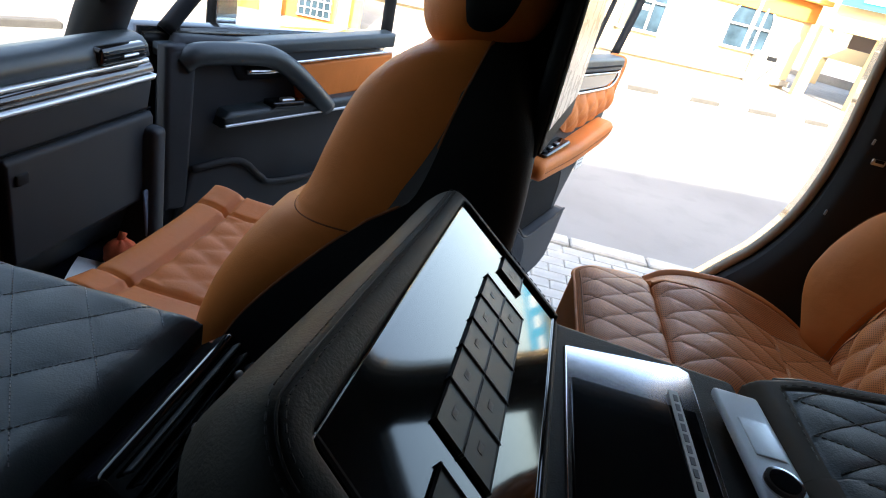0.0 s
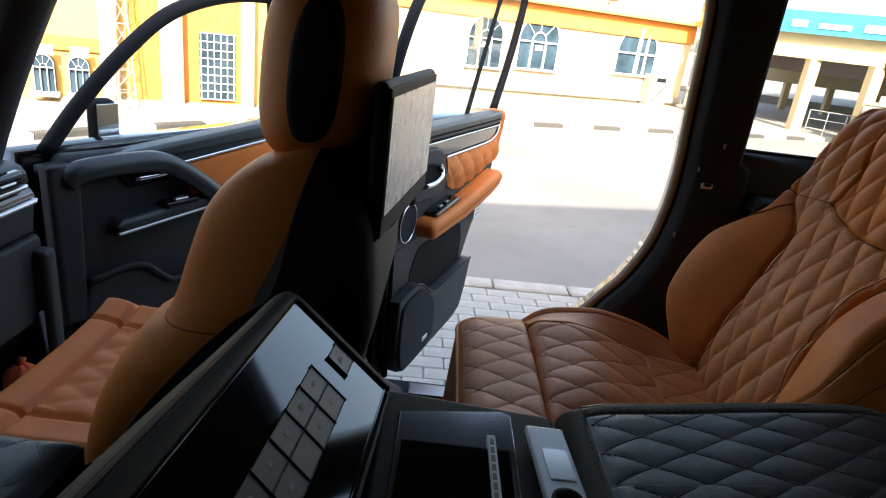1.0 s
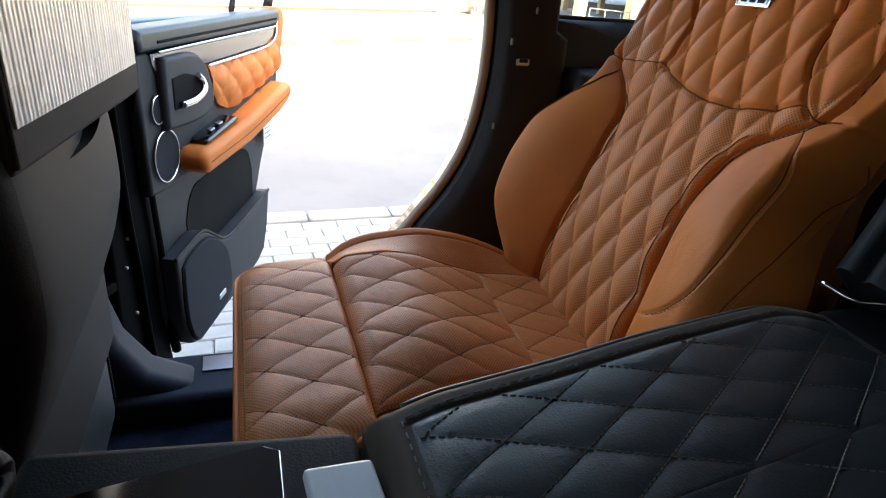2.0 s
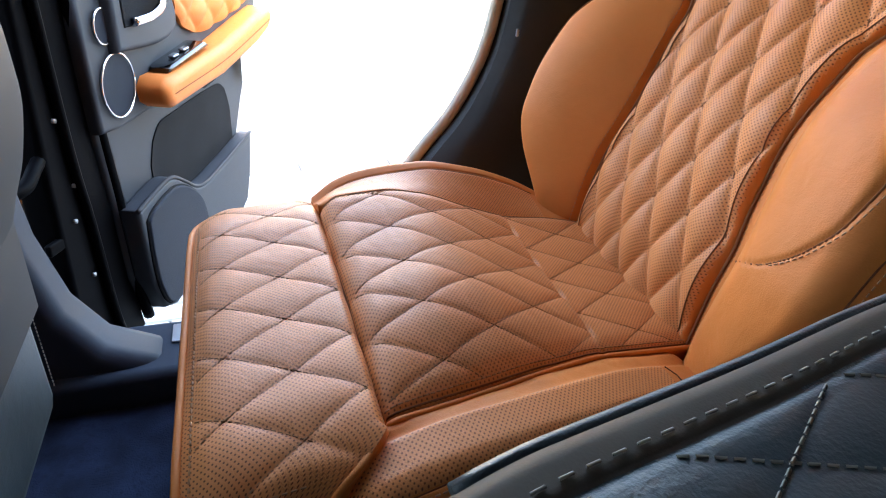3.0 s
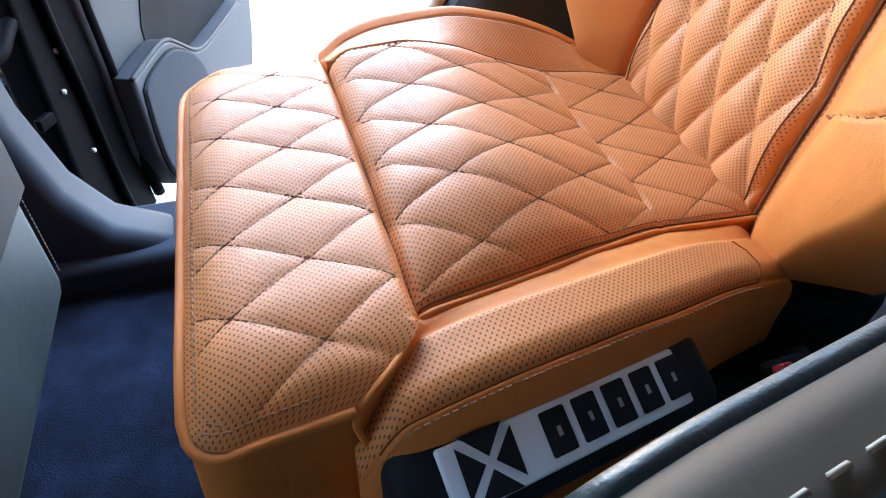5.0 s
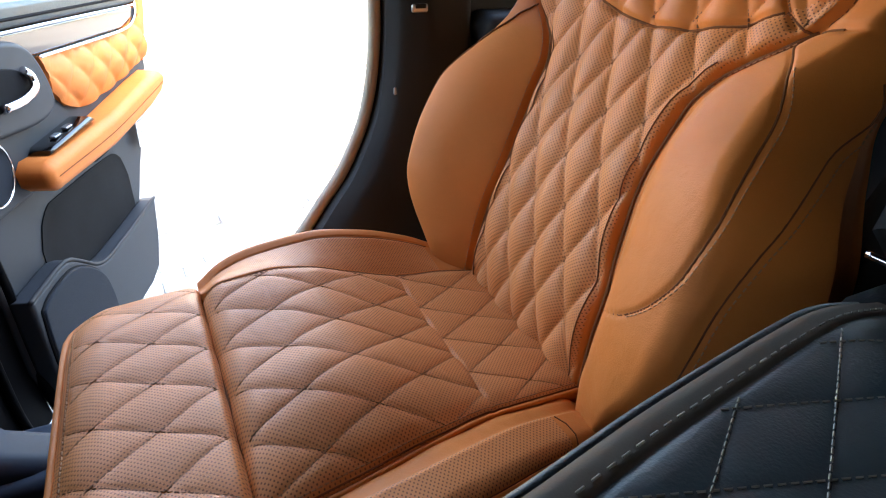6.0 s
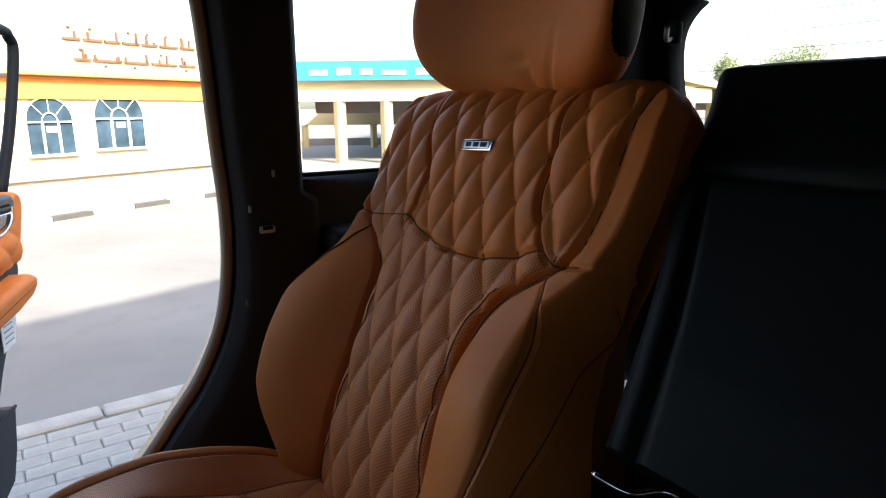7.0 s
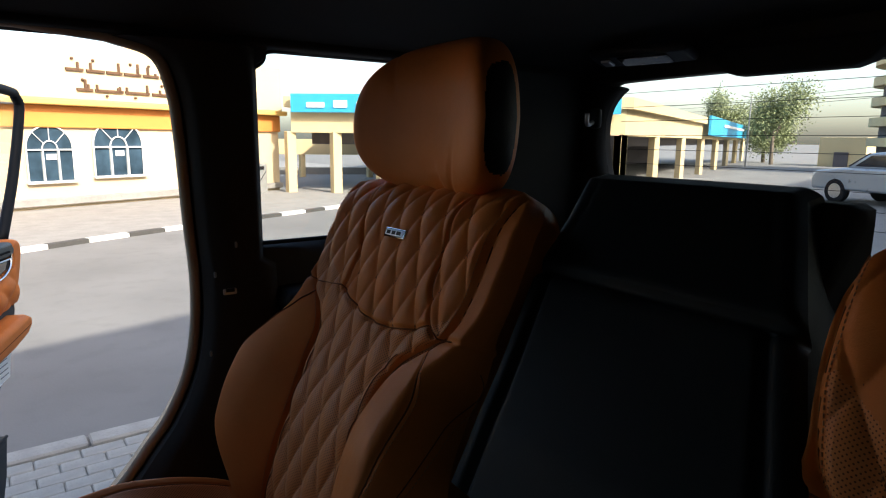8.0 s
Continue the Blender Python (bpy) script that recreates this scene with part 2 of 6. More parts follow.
def sheet(name, fn, nu, nv, mat, parent, label="", skirt=None, uvscale=(1, 1), m=None, side=None):
    """A curved skin fn(u, v) over 0..1; skirt(u, v) gives where its rim is drawn back to, so that it is no bare sheet; side: the skirt's material."""
    verts, faces, uvs = [], [], []
    for j in range(nv + 1):
        for i in range(nu + 1):
            verts.append(fn(i / nu, j / nv))
            uvs.append((i / nu * uvscale[0], j / nv * uvscale[1]))
    for j in range(nv):
        for i in range(nu):
            a = j * (nu + 1) + i
            faces.append((a, a + 1, a + nu + 2, a + nu + 1))
    grid = len(faces)
    if skirt:
        rim = [(i, 0) for i in range(nu)] + [(nu, j) for j in range(nv)] + [(i, nv) for i in range(nu, 0, -1)] + [(0, j) for j in range(nv, 0, -1)]
        k, first = len(rim), len(verts)
        for step in (0.0, 0.5, 1.0):
            for i, j in rim:
                verts.append(Vector(fn(i / nu, j / nv)).lerp(Vector(skirt(i / nu, j / nv)), step))
                uvs.append((i / nu * uvscale[0], j / nv * uvscale[1]))
        for r in (0, 1):
            for q in range(k):
                w = (q + 1) % k
                faces.append((first + r * k + w, first + r * k + q, first + r * k + k + q, first + r * k + k + w))
        faces.append(tuple(first + 2 * k + q for q in range(k)))
    me = bpy.data.meshes.new(name)
    me.from_pydata([tuple(v) for v in verts], [], faces)
    layer = me.uv_layers.new(name="UVMap")
    idx = np.empty(len(me.loops), dtype=np.int32)
    me.loops.foreach_get("vertex_index", idx)
    layer.data.foreach_set("uv", np.array(uvs, dtype=np.float32)[idx].ravel())
    smooth(me)
    ob = link(name, me, mat, parent, m, label)
    if side:
        me.materials.append(side)
        me.polygons.foreach_set("material_index", [0] * grid + [1] * (len(faces) - grid))
    return ob


def lerp(x, table):
    """Smooth look-up in rows of (position, value), without overshoot."""
    n = len(table)
    if x <= table[0][0]:
        return table[0][1]
    if x >= table[-1][0]:
        return table[-1][1]
    i = 0
    while x > table[i + 1][0]:
        i += 1
    def slope(k):
        if k <= 0 or k >= n - 1:
            return 0.0
        p = (table[k][1] - table[k - 1][1]) / (table[k][0] - table[k - 1][0])
        q = (table[k + 1][1] - table[k][1]) / (table[k + 1][0] - table[k][0])
        return 0.0 if p * q <= 0 else 2 * p * q / (p + q)
    def side_slope(k):
        if n > 2 and k == 0:
            return (table[1][1] - table[0][1]) / (table[1][0] - table[0][0])
        if n > 2 and k == n - 1:
            return (table[-1][1] - table[-2][1]) / (table[-1][0] - table[-2][0])
        return slope(k)
    (a, u), (b, v) = table[i], table[i + 1]
    h = b - a
    t = (x - a) / h
    return u * (1 + 2 * t) * (1 - t) ** 2 + v * t * t * (3 - 2 * t) + h * (side_slope(i) * t * (1 - t) ** 2 - side_slope(i + 1) * t * t * (1 - t))


def quilt(a, b, power=0.45):
    """Height 0..1 of a pillow between two families of seams that lie at whole numbers of a and b."""
    return (abs(math.sin(math.pi * a)) * abs(math.sin(math.pi * b))) ** power


def stitches(path, mat, parent, pitch=0.006, long=0.0036, r=0.0006, lift=(0, 0, 0.0008)):
    """One thread: a row of small stitches along a line of points."""
    bm, run, left = bmesh.new(), 0.0, 0.0
    pts = [Vector(p) + Vector(lift) for p in path]
    for a, b in zip(pts, pts[1:]):
        span = (b - a).length
        if span < 1e-6:
            continue
        way = (b - a) / span
        side = way.orthogonal().normalized()
        up = way.cross(side)
        while left < span:
            c = a + way * left
            ends = []
            for e in (-long / 2, long / 2):
                ends.append([bm.verts.new(c + way * e + r * (math.cos(k) * side + math.sin(k) * up)) for k in (0.8, 2.37, 3.94, 5.5)])
            for k in range(4):
                bm.faces.new((ends[0][k], ends[0][(k + 1) % 4], ends[1][(k + 1) % 4], ends[1][k]))
            bm.faces.new(ends[0][::-1])
            bm.faces.new(ends[1])
            left += pitch
        left -= span
    return tagged(part("stitching", bm, mat, parent), kind="stuff")

# ---- outside: ground, road edge, buildings ----
gb = bmesh.new()
bmesh.ops.create_grid(gb, x_segments=2, y_segments=2, size=600, matrix=Matrix.Translation((100, 0, 0)))
tagged(part("ground", gb, asphalt, flat=True), "grey sunlit asphalt road and yard reaching the horizon", "road", kind="structure")

FAR = Vector((15.5, -1.5, 0))          # a point at the foot of the market building
ALONG = Vector((0.40, -0.917, 0)).normalized()
TO_WALL = Matrix.Translation(FAR) @ Matrix.Rotation(math.atan2(ALONG.y, ALONG.x), 4, "Z")   # x along the wall, y away behind it


def make_kerbs():
    pts = spline([(16.5, -15.0, 0), (14.0, -9.0, 0), (12.0, -4.6, 0), (10.3, -1.0, 0), (8.7, 1.4, 0), (7.1, 3.0, 0), (5.2, 4.3, 0), (1.0, 6.5, 0)], 400)
    run, k, a = 0.0, 0, pts[0]
    step = 0.62
    for p, q in zip(pts, pts[1:]):
        run += (q - p).length
        if run >= step:
            mid, way = (a + q) / 2, (q - a)
            ang = math.atan2(way.y, way.x)
            stone = part("kerb_stone", box(way.length - 0.012, 0.13, 0.085, (0, 0, 0.026), 0.012), kerb_black if k % 2 else kerb_white, flat=True,
                         m=Matrix.Translation(mid) @ Matrix.Rotation(ang, 4, "Z"))
            tagged(stone, "black painted concrete kerb stone" if k % 2 else "white painted concrete kerb stone", "kerb stone", "kerb along the far road edge")
            run, k, a = 0.0, k + 1, q
    edge = [(p.x + 0.06, p.y + 0.03) for p in pts[::10]]
    bm = prism(edge + [(30, 30), (40, -15)], 0.055, "z", 0.0)
    tagged(part("pavement", bm, paver, flat=True), "pale concrete pavement along the market building", "pavement", kind="structure")


make_kerbs()


def arched_window(x, z0, w, h, parent, bays=True):
    """A round-headed window with an inner arch, x along the wall."""
    win = part("window", prism(arch(x, z0, w, h, 0.0), 0.10, "y", -0.02), blue_glass, parent, "dark arched window", flat=True)
    r = w / 2
    rail = z0 + h - r - 0.04
    bars = [box(w, 0.06, 0.035 * w / 1.1, (x, -0.05, rail)), box(w + 0.08, 0.12, 0.05, (x, -0.06, z0 - 0.01))]
    if bays:
        for sg in (-1, 1):
            bars.append(box(0.035 * w / 1.1, 0.06, rail - z0 + 0.02, (x + sg * r * 0.34, -0.05, (z0 + rail) / 2)))
        ring = [(x + r * 0.34 * math.cos(math.pi * k / 12), -0.05, rail + r * 0.40 * math.sin(math.pi * k / 12)) for k in range(13)]
        bars.append(tube(ring, 0.017 * w / 1.1, 0, 6))
        for a in (0.25, 0.5, 0.75):
            a *= math.pi
            bars.append(rod((x + r * 0.36 * math.cos(a), -0.05, rail + r * 0.40 * math.sin(a)), (x + r * math.cos(a), -0.05, z0 + h - r + r * math.sin(a)), 0.011 * w / 1.1, 6))
    else:
        bars += [box(0.09, 0.06, h - 0.04, (x + 0.04, -0.05, z0 + h / 2 - 0.02)), box(0.04, 0.06, h - 0.2, (x + 0.30, -0.05, z0 + h / 2 - 0.1))]
    rim = [(x - r, -0.05, z0)] + [(x - r * math.cos(math.pi * k / 16), -0.05, z0 + h - r + r * math.sin(math.pi * k / 16)) for k in range(17)] + [(x + r, -0.05, z0)]
    bars.append(tube(rim, 0.020 * w / 1.1, 0, 6))
    part("window_frame", join(*bars), white_frame, win, flat=True)
    if bays:
        part("notice", box(0.20, 0.02, 0.12, (x + 0.02, -0.04, z0 + 0.52)), sign_white, win, "white paper notice", flat=True)


def arch(x, z0, w, h, grow):
    r = w / 2 + grow
    return [(x - r, z0 - grow)] + [(x - r * math.cos(math.pi * k / 16), z0 + h - w / 2 + r * math.sin(math.pi * k / 16)) for k in range(17)] + [(x + r, z0 - grow)]


def make_market():
    b = thing("market_building", "cream and yellow rendered market building with arched windows", "building", TO_WALL)
    part("wall", box(12.0, 6, 3.3, (-0.55, 3.0, 1.45)), cream_wall, b, flat=True)
    part("band", box(12.05, 0.10, 0.46, (-0.55, -0.03, 1.99), 0.02), orange_band, b, "orange painted band over the windows", flat=True)
    part("ledge", box(12.2, 0.40, 0.13, (-0.55, -0.12, 2.29), 0.03), yellow_wall, b, "yellow projecting ledge", flat=True)
    part("parapet", box(12.1, 6.1, 1.22, (-0.55, 2.90, 2.97), 0.02), cream_wall, b, flat=True)
    part("foot_course", box(12.1, 0.12, 0.16, (-0.55, -0.05, 0.20), 0.02), paver, b, flat=True)
    arched_window(-4.2, 0.62, 0.95, 1.20, b)
    arched_window(-0.95, 0.63, 0.92, 1.17, b)
    arched_window(0.54, 0.69, 1.16, 1.28, b)
    arched_window(3.62, 0.80, 1.30, 1.24, b, False)
    # raised sign writing as plain strokes: a base stroke, uprights and marks
    rng = random.Random(4)
    for z, x0, x1, size in ((2.99, -0.55, 2.45, 0.30), (2.58, -0.35, 2.45, 0.28)):
        x = x0
        while x < x1:
            w = rng.uniform(0.25, 0.75)
            bits = [box(w, 0.05, 0.055, (x + w / 2, -0.18, z))]
            for k in range(rng.randint(1, 3)):
                hx, hh = x + w * rng.uniform(0.05, 0.95), size * rng.uniform(0.35, 0.95)
                bits.append(box(0.05, 0.05, hh, (hx, -0.18, z + hh / 2 - 0.03), 0.01, 1))
            if rng.random() < 0.6:
                bits.append(box(0.06, 0.05, 0.05, (x + w * 0.4, -0.18, z + (size * 0.75 if rng.random() < 0.5 else -0.11)), 0.012, 1))
            part("sign_stroke", join(*bits), letter_brown, b, "brown raised sign stroke", flat=True)
            x += w + rng.uniform(0.04, 0.09)


make_market()


def make_entrance():
    """Nearer wing with a gridded entrance window between yellow piers."""
    o = Matrix.Translation((7.9, 3.45, 0)) @ Matrix.Rotation(math.atan2(ALONG.y, ALONG.x), 4, "Z")
    b = thing("entrance_wing", "low yellow entrance wing with a gridded window", "building", o)
    part("wall", box(3.4, 1.2, 2.4, (-0.8, 0.75, 1.2)), yellow_wall, b, flat=True)
    part("pier", box(0.28, 0.30, 2.4, (-0.33, 0.0, 1.2), 0.02), cream_wall, b, "cream pier", flat=True)
    part("pier", box(0.16, 0.30, 2.4, (0.62, 0.0, 1.2), 0.02), cream_wall, b, "cream pier", flat=True)
    part("pier", box(0.20, 0.26, 2.4, (-1.05, 0.02, 1.2), 0.02), cream_wall, b, "cream pier", flat=True)
    part("surround", box(0.72, 0.06, 1.5, (0.14, 0.13, 0.88)), orange_band, b, "orange window surround", flat=True)
    part("panel", box(0.36, 0.06, 1.5, (-0.66, 0.13, 0.88)), orange_band, b, "orange wall panel", flat=True)
    part("step", box(2.6, 0.5, 0.14, (-0.3, -0.02, 0.06), 0.02), paver, b, flat=True)
    w = part("window", box(0.46, 0.04, 0.88, (0.24, 0.09, 0.62)), blue_glass, b, "dark gridded window", flat=True)
    bars = [box(0.012, 0.03, 0.88, (0.03 + 0.084 * k, 0.06, 0.62)) for k in range(6)] + [box(0.46, 0.03, 0.012, (0.24, 0.06, 0.19 + 0.108 * k)) for k in range(9)]
    part("window_frame", join(*bars), white_frame, w, flat=True)
    arched_window(-1.40, 0.16, 0.22, 0.46, b)
    arched_window(-1.78, 0.16, 0.22, 0.46, b)
    part("band", box(0.9, 0.06, 0.16, (-1.6, 0.13, 0.76)), orange_band, b, "orange painted band", flat=True)
    t = thing("lattice_mast", "thin steel lattice mast before the entrance", "mast", o @ Matrix.Translation((-0.88, -0.25, 0)))
    for sx in (-1, 1):
        for sy in (-1, 1):
            part("leg", rod((sx * 0.13, sy * 0.13, 0), (sx * 0.03, sy * 0.03, 1.9), 0.008, 6), steel, t)
    for k in range(7):
        z0, z1 = 0.27 * k, 0.27 * (k + 1)
        g = lambda z: 0.13 - 0.10 * z / 1.9
        for sy in (-1, 1):
            part("brace", rod((-g(z0), sy * g(z0), z0), (g(z1), sy * g(z1), z1), 0.005, 5), steel, t)
            part("brace", rod((g(z0), sy * g(z0), z0), (-g(z1), sy * g(z1), z1), 0.005, 5), steel, t)
            part("rung", rod((-g(z1), sy * g(z1), z1), (g(z1), sy * g(z1), z1), 0.005, 5), steel, t)


make_entrance()


def wall_run(b, a, c, z0, z1, mat, name, thick=0.25, label=""):
    a, c = Vector((*a, 0)), Vector((*c, 0))
    d = c - a
    return part(name, box(d.length, thick, z1 - z0, (0, 0, (z0 + z1) / 2)), mat, b, label, True, Matrix.Translation((a + c) / 2) @ Matrix.Rotation(math.atan2(d.y, d.x), 4, "Z"))


def make_hall():
    b = thing("auction_hall", "cream open-sided sale hall with blue signs on its fascia", "building")
    s0, c1, c2, back = (16.6, -6.5), (10.8, -13.7), (29.6, -51.8), (34.0, -22.0)
    part("roof", prism([s0, c1, c2, back], 0.85, "z", 1.75), hall_cream, b, "cream flat roof", True)
    part("fascia", prism([(16.75, -6.35), (10.6, -13.75), (29.6, -52.3), (34.2, -22.0)], 0.30, "z", 2.45), hall_cream, b, "", True)
    for n, p0, p1 in ((7, s0, c1), (7, c1, c2)):
        for k in range(n + 1):
            f = k / n if p0 == s0 else (k / n) ** 1.15
            x, y = p0[0] + (p1[0] - p0[0]) * f, p0[1] + (p1[1] - p0[1]) * f
            part("column", box(0.26, 0.26, 1.78, (x + 0.15, y - 0.02, 0.89), 0.01), hall_cream, b, flat=True)
    # beam and back wall are coloured dark for the shade under the roof
    part("inner_beam", prism([(17.3, -7.4), (12.0, -13.9), (29.0, -48.0), (31.0, -24.0)], 0.35, "z", 1.42), hall_dark, b, "roof beam with painted shade", True)
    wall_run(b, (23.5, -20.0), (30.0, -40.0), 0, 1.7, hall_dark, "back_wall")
    n1 = Vector((-0.78, 0.63, 0)) * 0.17
    at = lambda f: (s0[0] + (c1[0] - s0[0]) * f + n1.x * 1.2, s0[1] + (c1[1] - s0[1]) * f + n1.y * 1.2)
    wall_run(b, at(0.01), at(0.98), 2.30, 2.80, sign_blue, "sign_board", 0.10, "blue sign board")
    rng = random.Random(9)
    f = 0.06
    for words in range(9):
        w = rng.uniform(0.035, 0.075)
        p0, p1 = at(f), at(f + w)
        q = Vector((-0.78, 0.63)) * 0.07
        wall_run(b, (p0[0] + q.x, p0[1] + q.y), (p1[0] + q.x, p1[1] + q.y), 2.43, 2.43 + rng.uniform(0.10, 0.2), sign_white, "sign_mark", 0.03, "white sign mark")
        f += w + 0.028
    side = lambda f: (c1[0] + (c2[0] - c1[0]) * f - 0.30, c1[1] + (c2[1] - c1[1]) * f - 0.14)
    wall_run(b, side(0.36), side(0.97), 1.90, 2.85, sign_blue, "sign_board", 0.10, "blue sign board")
    wall_run(b, (side(0.50)[0] - 0.1, side(0.50)[1]), (side(0.85)[0] - 0.1, side(0.85)[1]), 2.42, 2.56, sign_white, "sign_mark", 0.03, "white sign mark")
    # low far colonnade seen under the hall's roof
    far = thing("far_colonnade", "low cream colonnade beyond the yard", "building")
    wall_run(far, (24.5, -7.0), (19.5, -16.5), 0.95, 1.55, hall_cream, "beam", 0.3)
    for k in range(9):
        f = k / 8
        part("column", box(0.2, 0.2, 1.0, (24.5 - 5 * f, -7.0 - 9.5 * f, 0.5)), hall_cream, far, flat=True)
    wall_run(far, (26.5, -7.0), (21.5, -17.5), 0.0, 0.35, paver, "low_wall", 0.3)
    cab = thing("meter_cabinet", "grey metal cabinet with a slanted brace", "cabinet", Matrix.Translation((17.0, -5.55, 0)) @ Matrix.Rotation(radians(-66), 4, "Z"))
    part("body", box(0.55, 0.4, 0.85, (0, 0, 0.45), 0.02), steel, cab)
    part("vent", box(0.3, 0.02, 0.1, (0, -0.205, 0.75)), black_plastic, cab, flat=True)
    part("brace", rod((-0.22, -0.22, 0.15), (0.2, -0.22, 0.65), 0.012, 6), dark_trim, cab)
    for k in range(3):
        box_m = Matrix.Translation((13.4 - 1.4 * k, -9.6 - 1.5 * k, 0)) @ Matrix.Rotation(radians(50), 4, "Z")
        kiosk = thing("gate_cabin" if k == 0 else "metal_crate", "small grey cabin by the hall gate" if k == 0 else "grey wire crate by the hall gate", "cabin" if k == 0 else "crate", box_m)
        h = (0.95, 0.6, 0.5)[k]
        part("body", box(0.9, 0.7, h, (0, 0, h / 2), 0.03), steel, kiosk)
        part("opening", box(0.3, 0.02, h * 0.4, (0.1, 0.352, h * 0.6)), blue_glass, kiosk, flat=True)
        part("lid", box(0.96, 0.76, 0.05, (0, 0, h + 0.02), 0.01), hall_cream, kiosk)
    fence = thing("yard_fence", "thin grey metal fence along the hall", "fence")
    a, c = Vector((14.6, -8.6, 0)), Vector((9.2, -15.4, 0))
    for k in range(23):
        p = a.lerp(c, k / 22)
        part("post", rod(p, p + Vector((0, 0, 0.62)), 0.014, 5), steel, fence)
    for z in (0.2, 0.42, 0.62):
        part("rail", rod(a + Vector((0, 0, z)), c + Vector((0, 0, z)), 0.012, 5), steel, fence)


hall_cream = material("cream painted concrete", (0.54, 0.43, 0.25), 0.9, grain=0.3, gscale=40, vary=0.06, vscale=0.5)
# dark grey stands for shade under the hall roof and between parking decks
hall_dark = material("grey darkened for shade", (0.10, 0.09, 0.10), 0.8, vary=0.15, vscale=0.5)
# leaf green lightened for the haze over the distant trees
leaf_green = material("green leaves paled for haze", (0.20, 0.235, 0.115), 0.8, vary=0.35, vscale=2.5)
bark = material("grey bark", (0.16, 0.13, 0.10), 0.9, vary=0.2, grain=0.5, gscale=30)
make_hall()


def make_tree(at, height, spread, seed):
    rng = random.Random(seed)
    t = thing("tree", "tall pale green tree with an airy crown", "tree", Matrix.Translation(at), "trees beyond the hall")
    bits, tips = [rod((0, 0, 0), (0.1, 0, height * 0.45), 0.16, 8, 0.10)], []
    for k in range(9):
        a, z0 = rng.uniform(0, 6.28), height * rng.uniform(0.25, 0.45)
        tip = Vector((math.cos(a) * spread * rng.uniform(0.2, 0.75), math.sin(a) * spread * rng.uniform(0.2, 0.75), height * rng.uniform(0.55, 0.97)))
        bits.append(rod((0.06, 0, z0), tip, 0.05, 6, 0.015))
        tips += [tip, Vector((0.06, 0, z0)).lerp(tip, 0.65)]
    part("trunk", join(*bits), bark, t)
    verts, faces = [], []
    for tip in tips:
        for _ in range(430):
            p = tip + Vector((rng.gauss(0, 0.36), rng.gauss(0, 0.36), rng.gauss(-0.12, 0.38))) * spread * 0.58
            d = Vector((rng.uniform(-1, 1), rng.uniform(-1, 1), rng.uniform(-1.2, 0.4))).normalized() * rng.uniform(0.07, 0.14)
            s = d.cross(Vector((rng.uniform(-1, 1), rng.uniform(-1, 1), 0.5))).normalized() * rng.uniform(0.035, 0.06)
            i = len(verts)
            verts += [p - d, p + s, p + d, p - s]
            faces.append((i, i + 1, i + 2, i + 3))
    me = bpy.data.meshes.new("crown")
    me.from_pydata([tuple(v) for v in verts], [], faces)
    link("crown", me, leaf_green, t)


make_tree((30.5, -50.5, 0), 5.9, 1.9, 3)
make_tree((24.0, -46.0, 0), 5.6, 2.6, 5)
make_tree((26.8, -50.0, 0), 3.6, 2.2, 8)


def make_distance():
    p = thing("parking_tower", "pale round multi-storey car park with open decks", "building", Matrix.Translation((11.2, -40.0, 0)))
    for k in range(8):
        part("deck", rod((0, 0, 0.4 + 1.05 * k), (0, 0, 0.85 + 1.05 * k), 4.0, 40), hall_cream, p, flat=True)
        # dark drum stands for the shade inside the open decks
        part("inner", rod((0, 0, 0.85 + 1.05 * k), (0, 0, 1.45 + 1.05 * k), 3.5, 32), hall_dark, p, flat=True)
    low = thing("far_sheds", "low pale sheds across the yard", "building")
    for x, y, h, w in ((19.5, -48, 2.0, 3.0), (17.0, -52, 1.8, 4.0), (-30, 60, 3.0, 20.0), (20, 70, 3.4, 30.0)):
        part("shed", box(w, 3.0, h, (x, y, h / 2), 0.02), hall_cream, low, flat=True)
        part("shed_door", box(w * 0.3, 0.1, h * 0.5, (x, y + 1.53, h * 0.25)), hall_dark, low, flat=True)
    for k in range(3):
        wire = [(-6 + 40 * f, -18 - 22 * f - 1.5 * k, 3.6 + 0.35 * k - 1.2 * f * (1 - f)) for f in (0, 0.2, 0.4, 0.6, 0.8, 1.0)]
        tagged(part("power_line", tube(wire, 0.012, 30, 4), dark_trim), "thin dark overhead power line", "cable", "power lines")
    pole = thing("street_pole", "thin pale steel pole", "pole", Matrix.Translation((22.5, -40, 0)))
    part("shaft", rod((0, 0, 0), (0, 0, 4.6), 0.06, 8, 0.04), steel, pole)
    part("arm", rod((0, 0, 4.5), (0.7, 0, 4.65), 0.03, 6), steel, pole)


make_distance()


